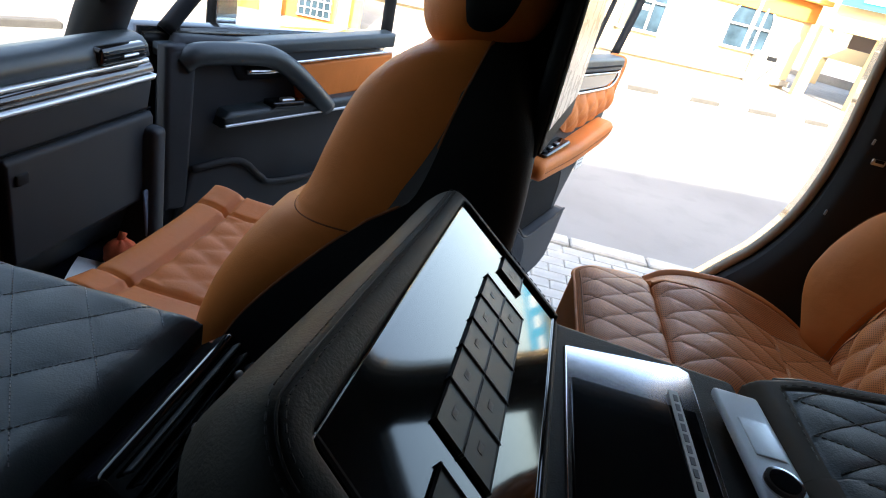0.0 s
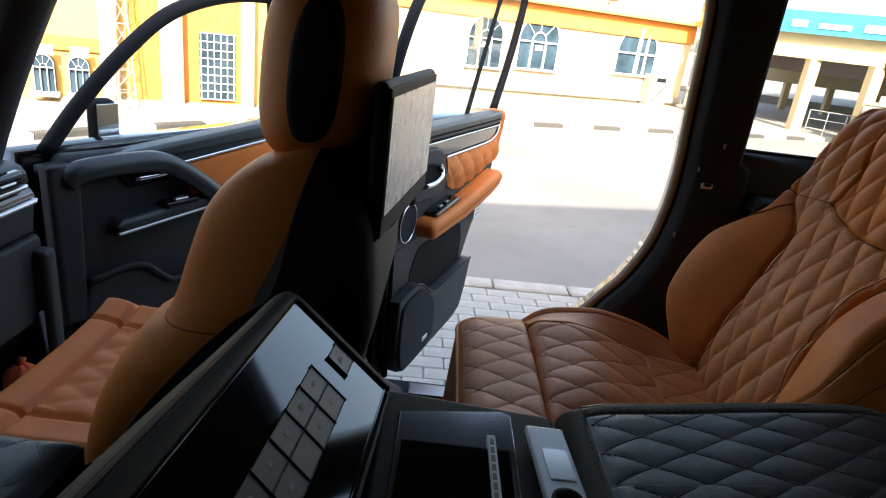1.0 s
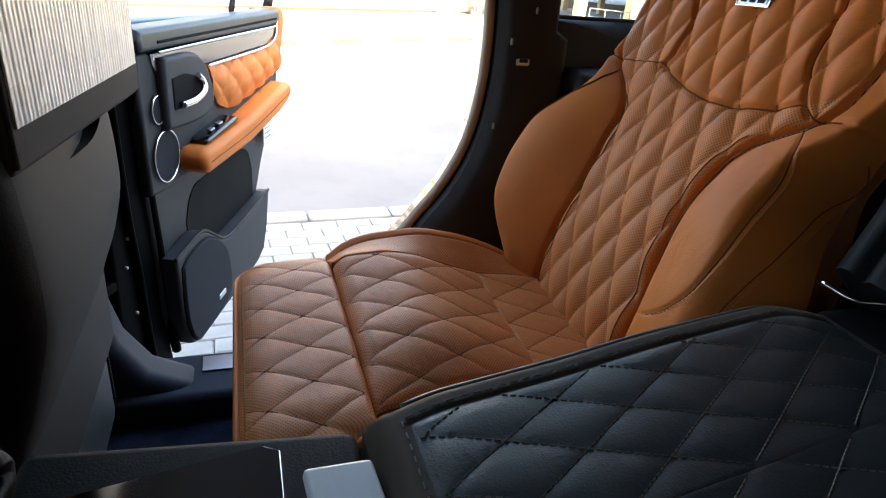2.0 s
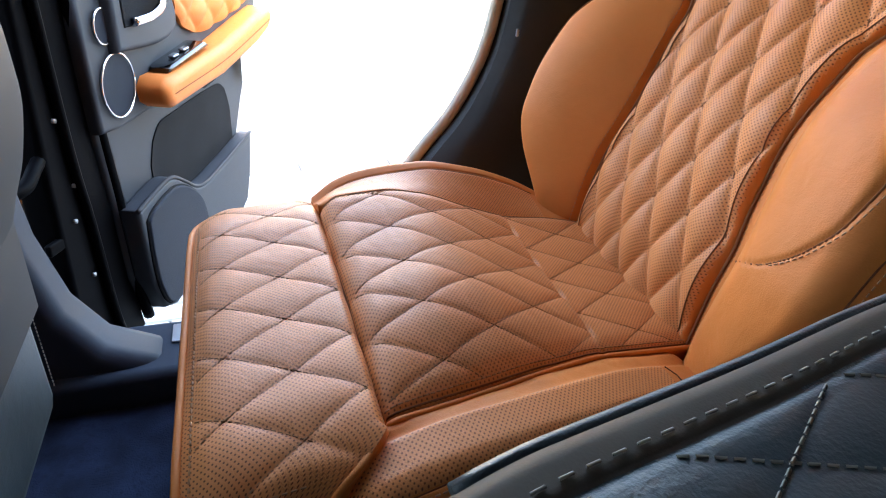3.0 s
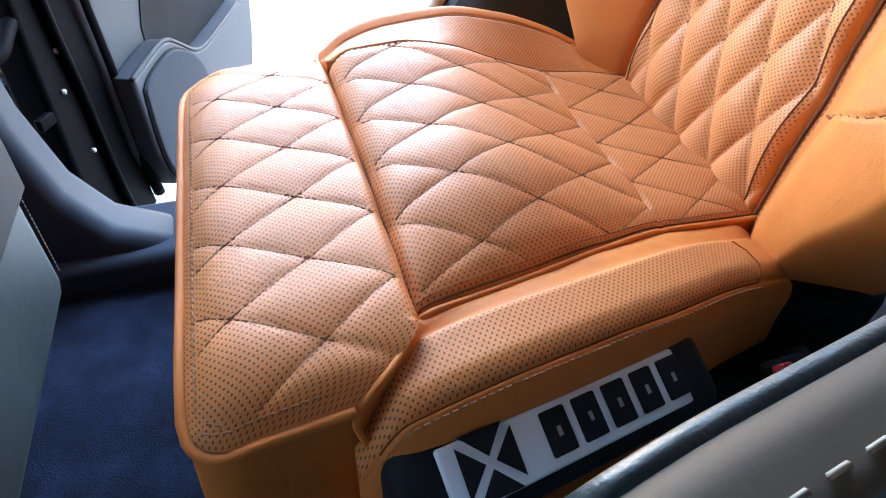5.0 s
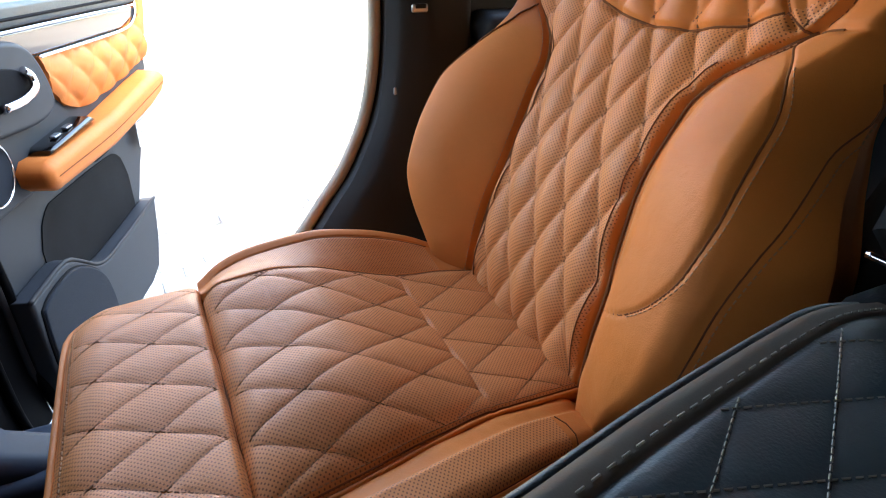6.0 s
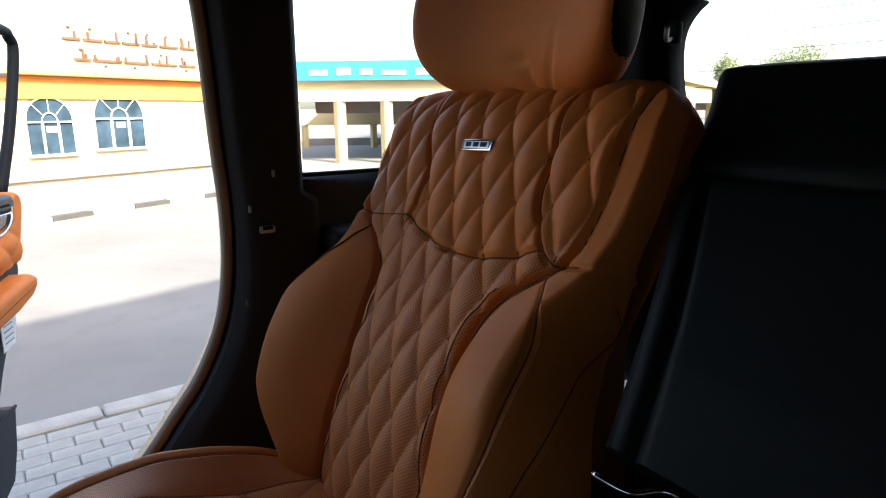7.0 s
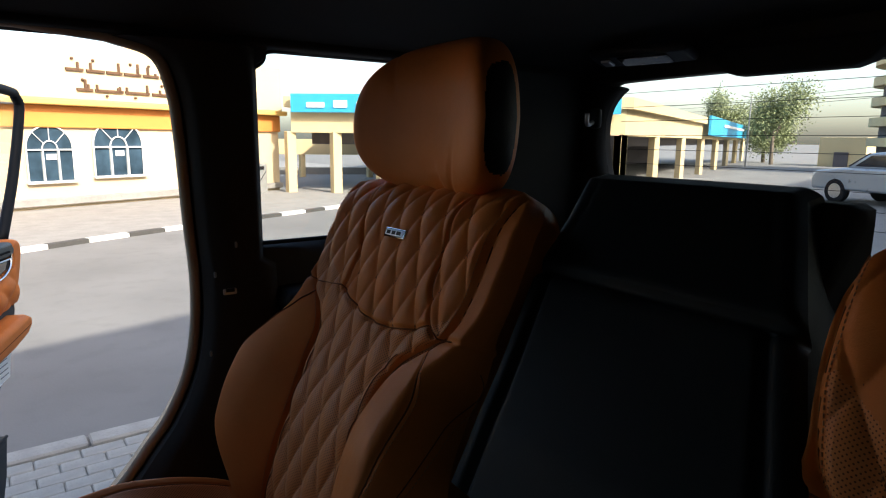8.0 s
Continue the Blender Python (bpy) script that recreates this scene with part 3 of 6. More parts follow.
def make_car(at, turn, paint, label):
    c = thing("parked_car", label, "car", Matrix.Translation(at) @ Matrix.Rotation(turn, 4, "Z"), "parked cars")
    part("body", prism([(-2.15, 0.35), (-2.2, 0.62), (-2.05, 0.85), (-1.2, 0.95), (1.2, 0.98), (2.0, 0.92), (2.15, 0.7), (2.12, 0.35)], 1.76, "x", -0.88, 0.07, 3), paint, c, "painted car body")
    part("cabin", prism([(-1.25, 0.93), (-0.55, 1.36), (0.1, 1.42), (0.9, 1.38), (1.65, 0.97)], 1.44, "x", -0.72, 0.08, 3), paint, c, "painted roof and pillars")
    part("windscreen", prism([(-1.24, 0.99), (-0.64, 1.345), (-0.60, 1.33), (-1.18, 0.97)], 1.26, "x", -0.63, 0.01, 1), car_glass, c, "sloping windscreen", m=Matrix.Translation((0, -0.018, 0.012)))
    part("rear_glass", prism([(1.58, 1.03), (1.0, 1.365), (0.97, 1.35), (1.54, 1.01)], 1.2, "x", -0.60, 0.01, 1), car_glass, c, m=Matrix.Translation((0, 0.018, 0.012)))
    for sg in (-1, 1):
        part("side_glass", prism([(-0.95, 1.0), (-0.5, 1.29), (0.8, 1.30), (1.3, 1.02)], 0.02, "x", sg * 0.722 - 0.01, 0.005, 1), car_glass, c)
        for y in (-1.35, 1.32):
            wh = part("wheel", rod((sg * 0.70, y, 0.32), (sg * 0.89, y, 0.32), 0.32, 28), black_plastic, c, "black tyre")
            part("rim", rod((sg * 0.80, y, 0.32), (sg * 0.895, y, 0.32), 0.20, 20), silver, wh)
        part("headlight", box(0.38, 0.10, 0.12, (sg * 0.66, -2.13, 0.74), 0.03, 2), sign_white, c)
        part("tail_light", box(0.34, 0.06, 0.12, (sg * 0.68, 2.10, 0.80), 0.03, 2), red_plastic, c)


car_glass = material("dark car glass", (0.02, 0.025, 0.03), 0.05, vary=0.1, spec=0.6)
silver_paint = material("pale blue-grey car paint", (0.36, 0.40, 0.44), 0.3, metal=0.4, vary=0.05, coat=0.5)
gold_paint = material("beige gold car paint", (0.45, 0.33, 0.16), 0.3, metal=0.3, vary=0.05, coat=0.5)
make_car((6.0, -19.0, 0), radians(70), silver_paint, "pale grey car parked in the yard")
make_car((4.4, 16.5, 0), radians(60), gold_paint, "beige gold saloon parked ahead")
canopy = thing("shade_canopy", "pale car shade canopy on thin posts", "canopy", Matrix.Translation((2.6, 20.5, 0)) @ Matrix.Rotation(radians(-25), 4, "Z"))
part("cover", prism([(-5.5, 2.45), (-3.0, 2.85), (0.0, 2.6), (3.0, 2.9), (5.5, 2.5), (5.5, 2.4), (3.0, 2.78), (0.0, 2.48), (-3.0, 2.73), (-5.5, 2.35)], 4.0, "y", -2.0), hall_cream, canopy, "", True)
for x in (-5, 0, 5):
    part("post", rod((x, -1.8, 0), (x, -1.8, 2.5), 0.05, 8), steel, canopy)
part("back_wall", box(11, 0.2, 1.5, (0, 3.0, 0.75)), yellow_wall, canopy, "yellow wall behind", True)


def make_pavers():
    """Block pavers beside the car up to the road, with a pale edging row."""
    bed = box(3.4, 4.4, 0.03, (1.45, 0.1, -0.001), 0)
    pv = part("pavement", bed, sand_joint, flat=True, m=Matrix.Rotation(radians(3), 4, "Z"))
    tagged(pv, "pale block pavement beside the car", "pavement", kind="structure")
    stone = box(0.196, 0.096, 0.05, (0, 0, 0.0), 0.006, 1)
    me = bpy.data.meshes.new("paver")
    stone.to_mesh(me)
    stone.free()
    me.materials.append(paver_pale)
    edge_bm = box(0.13, 0.49, 0.06, (0, 0, 0.0), 0.01, 1)
    me2 = bpy.data.meshes.new("edging")
    edge_bm.to_mesh(me2)
    edge_bm.free()
    me2.materials.append(paver_pale)
    rng = random.Random(2)
    for i in range(9):
        link("edging_stone", me2, None, pv, Matrix.Translation((3.0 + 0.06, -1.75 + 0.5 * i, 0.012)))
    for i in range(17):
        for j in range(17):
            x = 1.35 + 0.1 * i
            link("paver", me, None, pv, Matrix.Translation((x - 0.02, -1.35 + 0.2 * j + (0.1 if i % 2 else 0), 0.004 + rng.uniform(-0.002, 0.002))) @ Matrix.Rotation(radians(90), 4, "Z"))


paver_pale = material("pale paver", (0.32, 0.31, 0.285), 0.9, grain=0.5, gscale=120, vary=0.16, vscale=9, wear=0.3)
make_pavers()


# ---- the car: floor, sides, roof ----
WALL, MID = 0.80, -0.06            # inner face of the right side, middle of the car
FLOOR, ROOF = 0.60, 1.80


def structure(ob, label, category):
    return tagged(ob, label, category, kind="structure")


def make_shell():
    def floor_at(u, v):
        x, y = -0.92 + 1.66 * u, -1.5 + 2.75 * v
        return x, y, FLOOR + 0.006 * noise.noise(Vector((x * 9, y * 9, 0))) + 0.004 * noise.noise(Vector((x * 40, y * 40, 3)))
    structure(sheet("floor", floor_at, 90, 130, carpet, None, "", lambda u, v: (-0.92 + 1.66 * u, -1.5 + 2.75 * v, FLOOR - 0.05)), "navy blue carpeted car floor", "floor")
    # headliner, bowed a little from side to side
    def roof_at(u, v):
        x, y = -0.94 + 1.78 * u, -1.62 + 2.70 * v
        return x, y, ROOF + 0.055 - 0.075 * ((x - MID) / 0.88) ** 4 - 0.05 * max(0, (y - 0.5) / 0.45) ** 2 - 0.03 * max(0, (-1.3 - y) / 0.3) ** 2
    structure(sheet("ceiling", roof_at, 30, 40, headliner, None, "", lambda u, v: (-0.94 + 1.78 * u, -1.62 + 2.70 * v, ROOF + 0.12)), "black cloth car headliner", "headliner")
    # pillar behind the rear door opening, with its cream seal
    edge = [(-0.33, 1.775), (-0.405, 1.752), (-0.432, 1.69), (-0.441, 1.60), (-0.447, 1.45), (-0.453, 1.34), (-0.449, 1.24), (-0.430, 1.145), (-0.390, 1.06), (-0.345, 1.0), (-0.30, 0.943), (-0.22, 0.86), (-0.13, 0.77), (-0.02, 0.69)]
    e = [(q.x, q.y) for q in spline([(a, b, 0) for a, b in edge], 60)]
    seal = part("door_seal", tube([(WALL + 0.012, 0.20, 1.785), (WALL + 0.012, -0.20, 1.785)] + [(WALL + 0.012, y + 0.002, z) for y, z in e], 0.0105, 0, 8), cream_seal)
    structure(seal, "cream rubber seal round the open rear doorway", "door seal")
    lip = part("door_lip", prism([(y - 0.004, z) for y, z in e] + [(y - 0.025, z) for y, z in e[::-1]], 0.05, "x", WALL + 0.02, 0.0), black_paint)
    structure(lip, "black painted rim of the rear doorway", "doorway")
    # trim of the pillar: three facets, the middle one raised, with the lower part swept forward
    def pil(u, v):
        k = v * (len(e) - 1)
        i = min(int(k), len(e) - 2)
        y = e[i][0] + (e[i + 1][0] - e[i][0]) * (k - i)
        z = e[i][1] + (e[i + 1][1] - e[i][1]) * (k - i)
        back = -0.575 if z > 1.36 else -0.60
        yy = y - 0.010 + (back - y) * u
        x = WALL - lerp(u, [(0, 0.0), (0.12, 0.022), (0.5, 0.034), (0.85, 0.03), (1, 0.0)]) - lerp(z, [(0.7, 0.03), (1.0, 0.022), (1.4, 0.0)])
        return x, yy, z
    structure(sheet("pillar_rear", pil, 24, 90, pillar_trim, None, "", lambda u, v: (WALL + 0.06, pil(u, v)[1], pil(u, v)[2])), "dark fabric trimmed pillar behind the open rear door", "pillar")
    # side over and behind the quarter window
    win = [(-0.575, 1.425), (-0.580, 1.70), (-0.605, 1.755), (-0.66, 1.782), (-1.02, 1.775), (-1.09, 1.75), (-1.11, 1.69), (-1.10, 1.43), (-1.06, 1.393), (-0.625, 1.384), (-0.587, 1.394)]
    wp = [(q.x, q.y) for q in spline([(a, b, 0) for a, b in win + win[:1]], 88)][:-1]
    n = len(wp)
    bm = bmesh.new()
    cy, cz = -0.85, 1.58
    outer = []
    for y, z in wp:
        d = Vector((y - cy, z - cz))
        k = 9.0
        if d.x > 1e-6: k = min(k, (-0.565 - cy) / d.x)
        if d.x < -1e-6: k = min(k, (-1.60 - cy) / d.x)
        if d.y > 1e-6: k = min(k, (1.90 - cz) / d.y)
        if d.y < -1e-6: k = min(k, (0.95 - cz) / d.y)
        outer.append((cy + d.x * k, cz + d.y * k))
    rings = []
    for pts, x in ((outer, WALL + 0.0), ([(y + (oy - y) * 0.12, z + (oz - z) * 0.12) for (y, z), (oy, oz) in zip(wp, outer)], WALL - 0.006), (wp, WALL + 0.018), (wp, WALL + 0.06), (outer, WALL + 0.07)):
        rings.append([bm.verts.new((x, y, z)) for y, z in pts])
    for a, b in zip(rings, rings[1:]):
        for i in range(n):
            bm.faces.new((a[i], a[(i + 1) % n], b[(i + 1) % n], b[i]))
    side = structure(part("wall_rear_right", bm, dark_trim), "dark plastic side lining round the quarter window", "side lining")
    gl = part("window_1", prism(wp, 0.004, "x", WALL + 0.045), tinted, None, flat=True)
    gl.visible_shadow = False
    structure(gl, "clear fixed quarter window", "window")
    part("window_rubber", tube([(WALL + 0.03, y, z) for y, z in wp + wp[:2]], 0.008, 0, 6), black_plastic, gl)
    shelf = part("armrest_ledge", box(0.10, 0.55, 0.05, (WALL - 0.03, -0.88, 1.275), 0.02, 3), dark_trim, None)
    structure(shelf, "moulded dark ledge under the quarter window", "ledge")
    structure(part("wheel_housing", box(0.14, 1.05, 0.42, (WALL - 0.02, -1.10, 1.03), 0.03, 3), dark_trim), "dark lining over the rear wheel", "side lining")
    structure(part("roof_rail", prism([(-1.6, 1.775), (-1.6, 1.90), (1.0, 1.90), (1.0, 1.70), (0.85, 1.755), (0.5, 1.78)], 0.10, "x", WALL - 0.02, 0.012), headliner), "black roof rail over the doors", "rail")
    # middle pillar between the doors, and the sill
    bp = [(0.265, 1.80), (0.275, 1.30), (0.272, 1.0), (0.262, 0.88), (0.235, 0.77), (0.19, 0.70), (0.11, 0.66), (0.11, 0.60), (0.42, 0.60), (0.42, 1.0), (0.38, 1.80)]
    structure(part("pillar_middle", prism(bp, 0.10, "x", WALL - 0.06, 0.03, 4), sill_trim), "dark plastic covered middle pillar", "pillar")
    structure(part("sill", box(0.15, 0.90, 0.075, (WALL - 0.005, -0.01, 0.625), 0.018, 4), sill_trim), "dark blue-grey door sill cover", "sill")
    structure(part("sill_outer", box(0.10, 2.3, 0.16, (WALL + 0.09, 0.2, 0.52), 0.03, 3), black_paint), "black painted outer sill", "sill")
    scuff = part("scuff_plate", box(0.05, 0.26, 0.004, (WALL + 0.02, -0.03, 0.6655), 0.0015, 1), silver)
    structure(scuff, "thin steel scuff plate on the sill", "scuff plate")
    structure(part("step_board", box(0.16, 2.2, 0.04, (WALL + 0.22, 0.25, 0.40), 0.015, 2), dark_trim), "dark running board below the doors", "running board")
    # left side, unseen behind the camera: closed door panels, glass tinted to limit light
    LX = 2 * MID - WALL
    structure(part("wall_left", box(0.07, 3.4, 0.78, (LX - 0.04, 0.10, 0.95), 0.02), dark_trim), "dark left side lining", "side lining")
    for y in (-1.42, -0.60, 0.30):
        structure(part("pillar_left", box(0.08, 0.13, 0.56, (LX - 0.03, y, 1.60), 0.02), pillar_trim), "dark left pillar", "pillar")
    structure(part("roof_rail", box(0.08, 3.1, 0.16, (LX - 0.01, -0.05, 1.82), 0.02), headliner), "black roof rail over the left doors", "rail")
    for name, y0, y1, mat, label in (("window_3", 0.36, 1.45, privacy, "dark tinted front left window"), ("window_6", -0.54, 0.24, half_dark, "lightly tinted rear left window"), ("window_5", -1.36, -0.66, half_dark, "lightly tinted left quarter window")):
        gl = part(name, box(0.004, y1 - y0, 0.50, (LX - 0.05, (y0 + y1) / 2, 1.56)), mat, None, flat=True)
        structure(gl, label, "window")
    # tail: gate with the rear window
    R = -1.50
    ow = [(0.70, 1.47), (0.735, 1.55), (0.742, 1.67), (0.69, 1.737), (0.60, 1.758), (-0.70, 1.758), (-0.785, 1.735), (-0.83, 1.66), (-0.82, 1.55), (-0.78, 1.40), (0.58, 1.40)]
    rp = [(q.x, q.y) for q in spline([(a, b, 0) for a, b in ow + ow[:1]], 99)][:-1]
    bm = bmesh.new()
    out2 = []
    for x, z in rp:
        d = Vector((x - MID, z - 1.58))
        k = 9.0
        if abs(d.x) > 1e-6: k = min(k, 0.87 / abs(d.x))
        if d.y > 1e-6: k = min(k, 0.30 / d.y)
        if d.y < -1e-6: k = min(k, 1.0 / -d.y)
        out2.append((MID + d.x * k, 1.58 + d.y * k))
    rings = [[bm.verts.new((x, y, z)) for x, z in pts] for pts, y in ((out2, R), (rp, R + 0.01), (rp, R - 0.05), (out2, R - 0.06))]
    n = len(rp)
    for a, b in zip(rings, rings[1:]):
        for i in range(n):
            bm.faces.new((a[i], a[(i + 1) % n], b[(i + 1) % n], b[i]))
    structure(part("wall_tail", bm, pillar_trim), "dark lined tailgate round the rear window", "tailgate")
    g2 = part("window_2", prism(rp, 0.004, "y", R - 0.03), tinted, None, flat=True)
    g2.visible_shadow = False
    structure(g2, "clear rear window with thin heating wires", "window")
    for k in range(9):
        part("heating_wire", rod((-0.80, R - 0.026, 1.44 + 0.036 * k), (0.69, R - 0.026, 1.44 + 0.036 * k), 0.0006, 4), dark_trim, g2)
    structure(part("latch_cover", prism([(0.40, 1.80), (0.36, 1.752), (0.33, 1.742), (0.11, 1.742), (0.08, 1.752), (0.04, 1.80)], 0.05, "y", R + 0.005, 0.008), headliner), "dark cover at the top of the rear window", "cover")
    lamp = thing("roof_lamp", "small dark oblong lamp in the rear headliner", "lamp", Matrix.Translation((0.535, -1.40, 1.797)) @ Matrix.Rotation(radians(12), 4, "Z") @ Matrix.Rotation(radians(14), 4, "X"))
    part("housing", box(0.24, 0.075, 0.022, (0, 0, 0.004), 0.010, 3), dark_trim, lamp)
    part("lens", box(0.12, 0.05, 0.006, (-0.01, 0, -0.008), 0.003, 2), gloss_black, lamp)
    part("switch", box(0.025, 0.03, 0.008, (0.085, 0, -0.009), 0.003, 2), silver, lamp)
    hk = thing("coat_hook", "small dark coat hook on the rear pillar", "hook", Matrix.Translation((0.665, -1.40, 1.66)))
    part("base", box(0.03, 0.02, 0.05, (0, 0, 0), 0.008, 2), dark_trim, hk)
    part("prong", tube([(0, 0.01, -0.01), (-0.005, 0.035, -0.015), (-0.008, 0.04, 0.012)], 0.006, 8), silver, hk)
    clip = thing("belt_clip", "small pale clip on the pillar trim", "clip", Matrix.Translation((WALL - 0.044, -0.503, 1.310)))
    part("plate", box(0.006, 0.026, 0.012, (0, 0, 0), 0.002, 1), silver, clip)
    part("slot", box(0.004, 0.016, 0.006, (-0.003, 0, 0.003)), black_plastic, clip, flat=True)
    for y, z in ((-0.478, 1.345), (-0.462, 1.19), (-0.52, 1.40)):
        f = thing("trim_stud", "tiny pale fastener in the pillar trim", "fastener", Matrix.Translation((WALL - 0.040, y, z)), "pillar fasteners")
        part("head", box(0.004, 0.005, 0.012, (0, 0, 0), 0.0015, 1), steel, f)
    # windscreen side
    ws = part("window_4", prism([(1.085, 1.78), (1.70, 0.90), (1.704, 0.904), (1.089, 1.784)], 1.62, "x", -0.88), screen_glass, None, flat=True)
    ws.visible_shadow = False
    structure(ws, "sloping windscreen", "window")
    structure(part("cowl", box(1.75, 0.5, 0.10, (-0.06, 1.62, 0.86), 0.02), black_plastic), "black cowl below the windscreen", "cowl")
    structure(part("pillar_front", tube([(0.70, 0.78, 1.83), (0.745, 1.0, 1.45), (0.765, 1.12, 1.20), (0.765, 1.17, 1.05)], 0.055, 20, 12), dark_trim), "dark front pillar beside the windscreen", "pillar")
    grab = thing("grab_handle", "dark grab handle on the front pillar", "grab handle")
    part("bar", tube([(0.735, 0.98, 1.46), (0.69, 1.0, 1.42), (0.70, 1.07, 1.26), (0.75, 1.10, 1.22)], 0.011, 18, 8), black_plastic, grab)
    visor = thing("sun_visor", "dark sun visor folded up at the windscreen", "visor", Matrix.Translation((0.33, 0.80, 1.765)) @ Matrix.Rotation(radians(24), 4, "X"))
    part("panel", box(0.56, 0.17, 0.02, (0, 0, 0), 0.009, 2), pillar_trim, visor)
    part("pivot", rod((0.26, -0.07, 0.012), (0.32, -0.07, 0.012), 0.006), black_plastic, visor)


make_shell()


# ---- rear seats ----
SHEAR = 0.12
SWITCHES = Matrix.Translation((-0.234, -0.082, 0.982)) @ Matrix.Rotation(radians(12.8), 4, "Z") @ Matrix.Rotation(radians(6.7), 4, "X") @ Matrix.Rotation(radians(-31), 4, "Y")


def sh(x, y, z):
    """Seat-local place: x across, y forward of the crease, z up; the seat's middle line runs slightly outward to the rear."""
    return x - SHEAR * y, y, z


def seam(fn, path, r, mat, parent, name="piping", n=0, lift=0.0):
    pts = [Vector(fn(u, v)) + Vector((0, 0, lift)) for u, v in path]
    return part(name, tube(pts, r, n, 6), mat, parent)


def quilt_lines(xr, yr, px, py, x0, y0):
    """The seam lines x/px +- y/py = k inside a rectangle, as rows of points."""
    out = []
    for sign in (1, -1):
        ks = [((x - x0) / px + sign * (y - y0) / py) for x in xr for y in yr]
        for k in range(math.ceil(min(ks)), math.floor(max(ks)) + 1):
            line = []
            for i in range(241):
                y = yr[0] + (yr[1] - yr[0]) * i / 240
                x = x0 + px * (k - sign * (y - y0) / py)
                if xr[0] <= x <= xr[1]:
                    line.append((x, y))
            if len(line) > 3:
                out.append(line)
    return out


def make_rear_seat(m):
    seat = thing("captain_seat", "tan diamond-quilted leather rear seat with punched panels", "car seat", m, "rear seats")
    # --- cushion insert
    IY, PX, PY, X0 = 0.375, 0.067, 0.124, -0.010
    ZI = [(0, 1.034), (0.02, 1.043), (0.07, 1.044), (0.12, 1.034), (0.18, 1.010), (0.25, 0.983), (0.375, 0.962)]
    IL = [(0, -0.157), (0.08, -0.141), (0.17, -0.120), (0.25, -0.107), (0.375, -0.106)]
    EDGE = [(0, 1.020), (0.17, 0.988), (0.34, 0.955), (0.40, 0.945)]
    IR = [(0, 0.172), (0.3, 0.172), (0.375, 0.160)]

    def ins_at(x, y):
        k, x0, y0 = (1.0, X0, 0.0) if y > -0.242 else (0.75, X0 + PX / 2, -0.246)
        q = quilt((x - x0) / PX + (y - y0) / PY, (x - x0) / PX - (y - y0) / PY, 0.38)
        e = min(x - lerp(-y, IL), lerp(-y, IR) - x)
        z = lerp(-y, ZI) + 0.0034 * k * q * min(1.0, max(0.0, e) / 0.022)
        z -= 0.0015 * math.exp(-(((y + 0.242) / 0.003) ** 2)) + 0.012 * math.exp((y - 0.003) / 0.004)
        z -= 0.007 * math.exp(-max(0.0, e) / 0.006)
        z += 0.012 * (x / 0.16) ** 2 if x > 0 else (lerp(-y, EDGE) + 0.006 - lerp(-y, ZI)) * min(1.0, (x / lerp(-y, IL)) ** 2)
        return sh(x, y, z)

    def ins(u, v):
        y = 0.003 - (IY + 0.003) * v
        return ins_at(lerp(-y, IL) * (1 - u) + lerp(-y, IR) * u, y)

    sheet("cushion_insert", ins, 150, 170, tan_punched, seat, "quilted and punched leather insert",
          lambda u, v: (ins(u, v)[0], ins(u, v)[1], 0.90), (0.30, IY), side=tan)
    inside = lambda x, y: lerp(-y, IL) + 0.010 < x < lerp(-y, IR) - 0.010
    rows = [[ins_at(x, y) for x, y in line if inside(x, y)] for line in quilt_lines((-0.15, 0.165), (-0.240, -0.006), PX, PY, X0, 0) + quilt_lines((-0.15, 0.165), (-0.36, -0.246), PX, PY, X0 + PX / 2, -0.246)]
    threads([r for r in rows if len(r) > 3], tan_thread, seat)
    for u0, u1, rise, thick in ((0.0, 0.030, 0.0034, 0.0027), (1.0, 0.970, 0.0018, 0.0016)):
        part("piping", tube([Vector(ins(u0, k / 60)) + Vector((0, 0, rise)) for k in range(61)], thick, 0, 8), tan, seat, "leather piping")
        part("seam", tube([Vector(ins(u0 + (u1 - u0) * 0.55, k / 60)) + Vector((0, 0, 0.0002)) for k in range(61)], 0.0009, 0, 6), tan_piping, seat)
        stitches([Vector(ins(u1, k / 60)) for k in range(1, 60)], tan_thread, seat, r=0.0008)

    # dark cord in the crease, for the shade between leg rest and insert
    part("seam", tube([sh(-0.150 + 0.32 * k / 30, 0.0025, 1.0275 - 0.010 * abs(k / 15 - 1) ** 2) for k in range(31)], 0.0016, 0, 6), tan_piping, seat)

    # --- leg rest
    FL, FR, F0, F1, FX, FY = -0.207, 0.238, 0.0015, 0.143, 0.0672, 0.102

    def corner(y, r):
        d = max(0.0, y - (F1 - r))
        return r - math.sqrt(max(0.0, r * r - d * d))

    def flap_at(x, y):
        q = quilt((x - 0.036) / FX + (y - 0.060) / FY, (x - 0.036) / FX - (y - 0.060) / FY, 0.38)
        e = min(x - (FL + corner(y, 0.030)), (FR - corner(y, 0.055)) - x, F1 - y)
        z = 1.041 + 0.0034 * q * min(1.0, max(0.0, e) / 0.02) - lerp(y, [(0, 0.010), (0.008, 0.002), (0.03, 0.0), (0.10, 0.0), (0.143, 0.010)]) - 0.010 * math.exp(-max(0, e) / 0.007)
        z -= 0.010 * math.exp(-max(0.0, y - F0) / 0.004) * (x > -0.17)
        z -= 0.016 * max(0, (x - 0.12) / 0.11) ** 2 + 0.012 * max(0, (-0.13 - x) / 0.07) ** 2
        return sh(x, y, z)

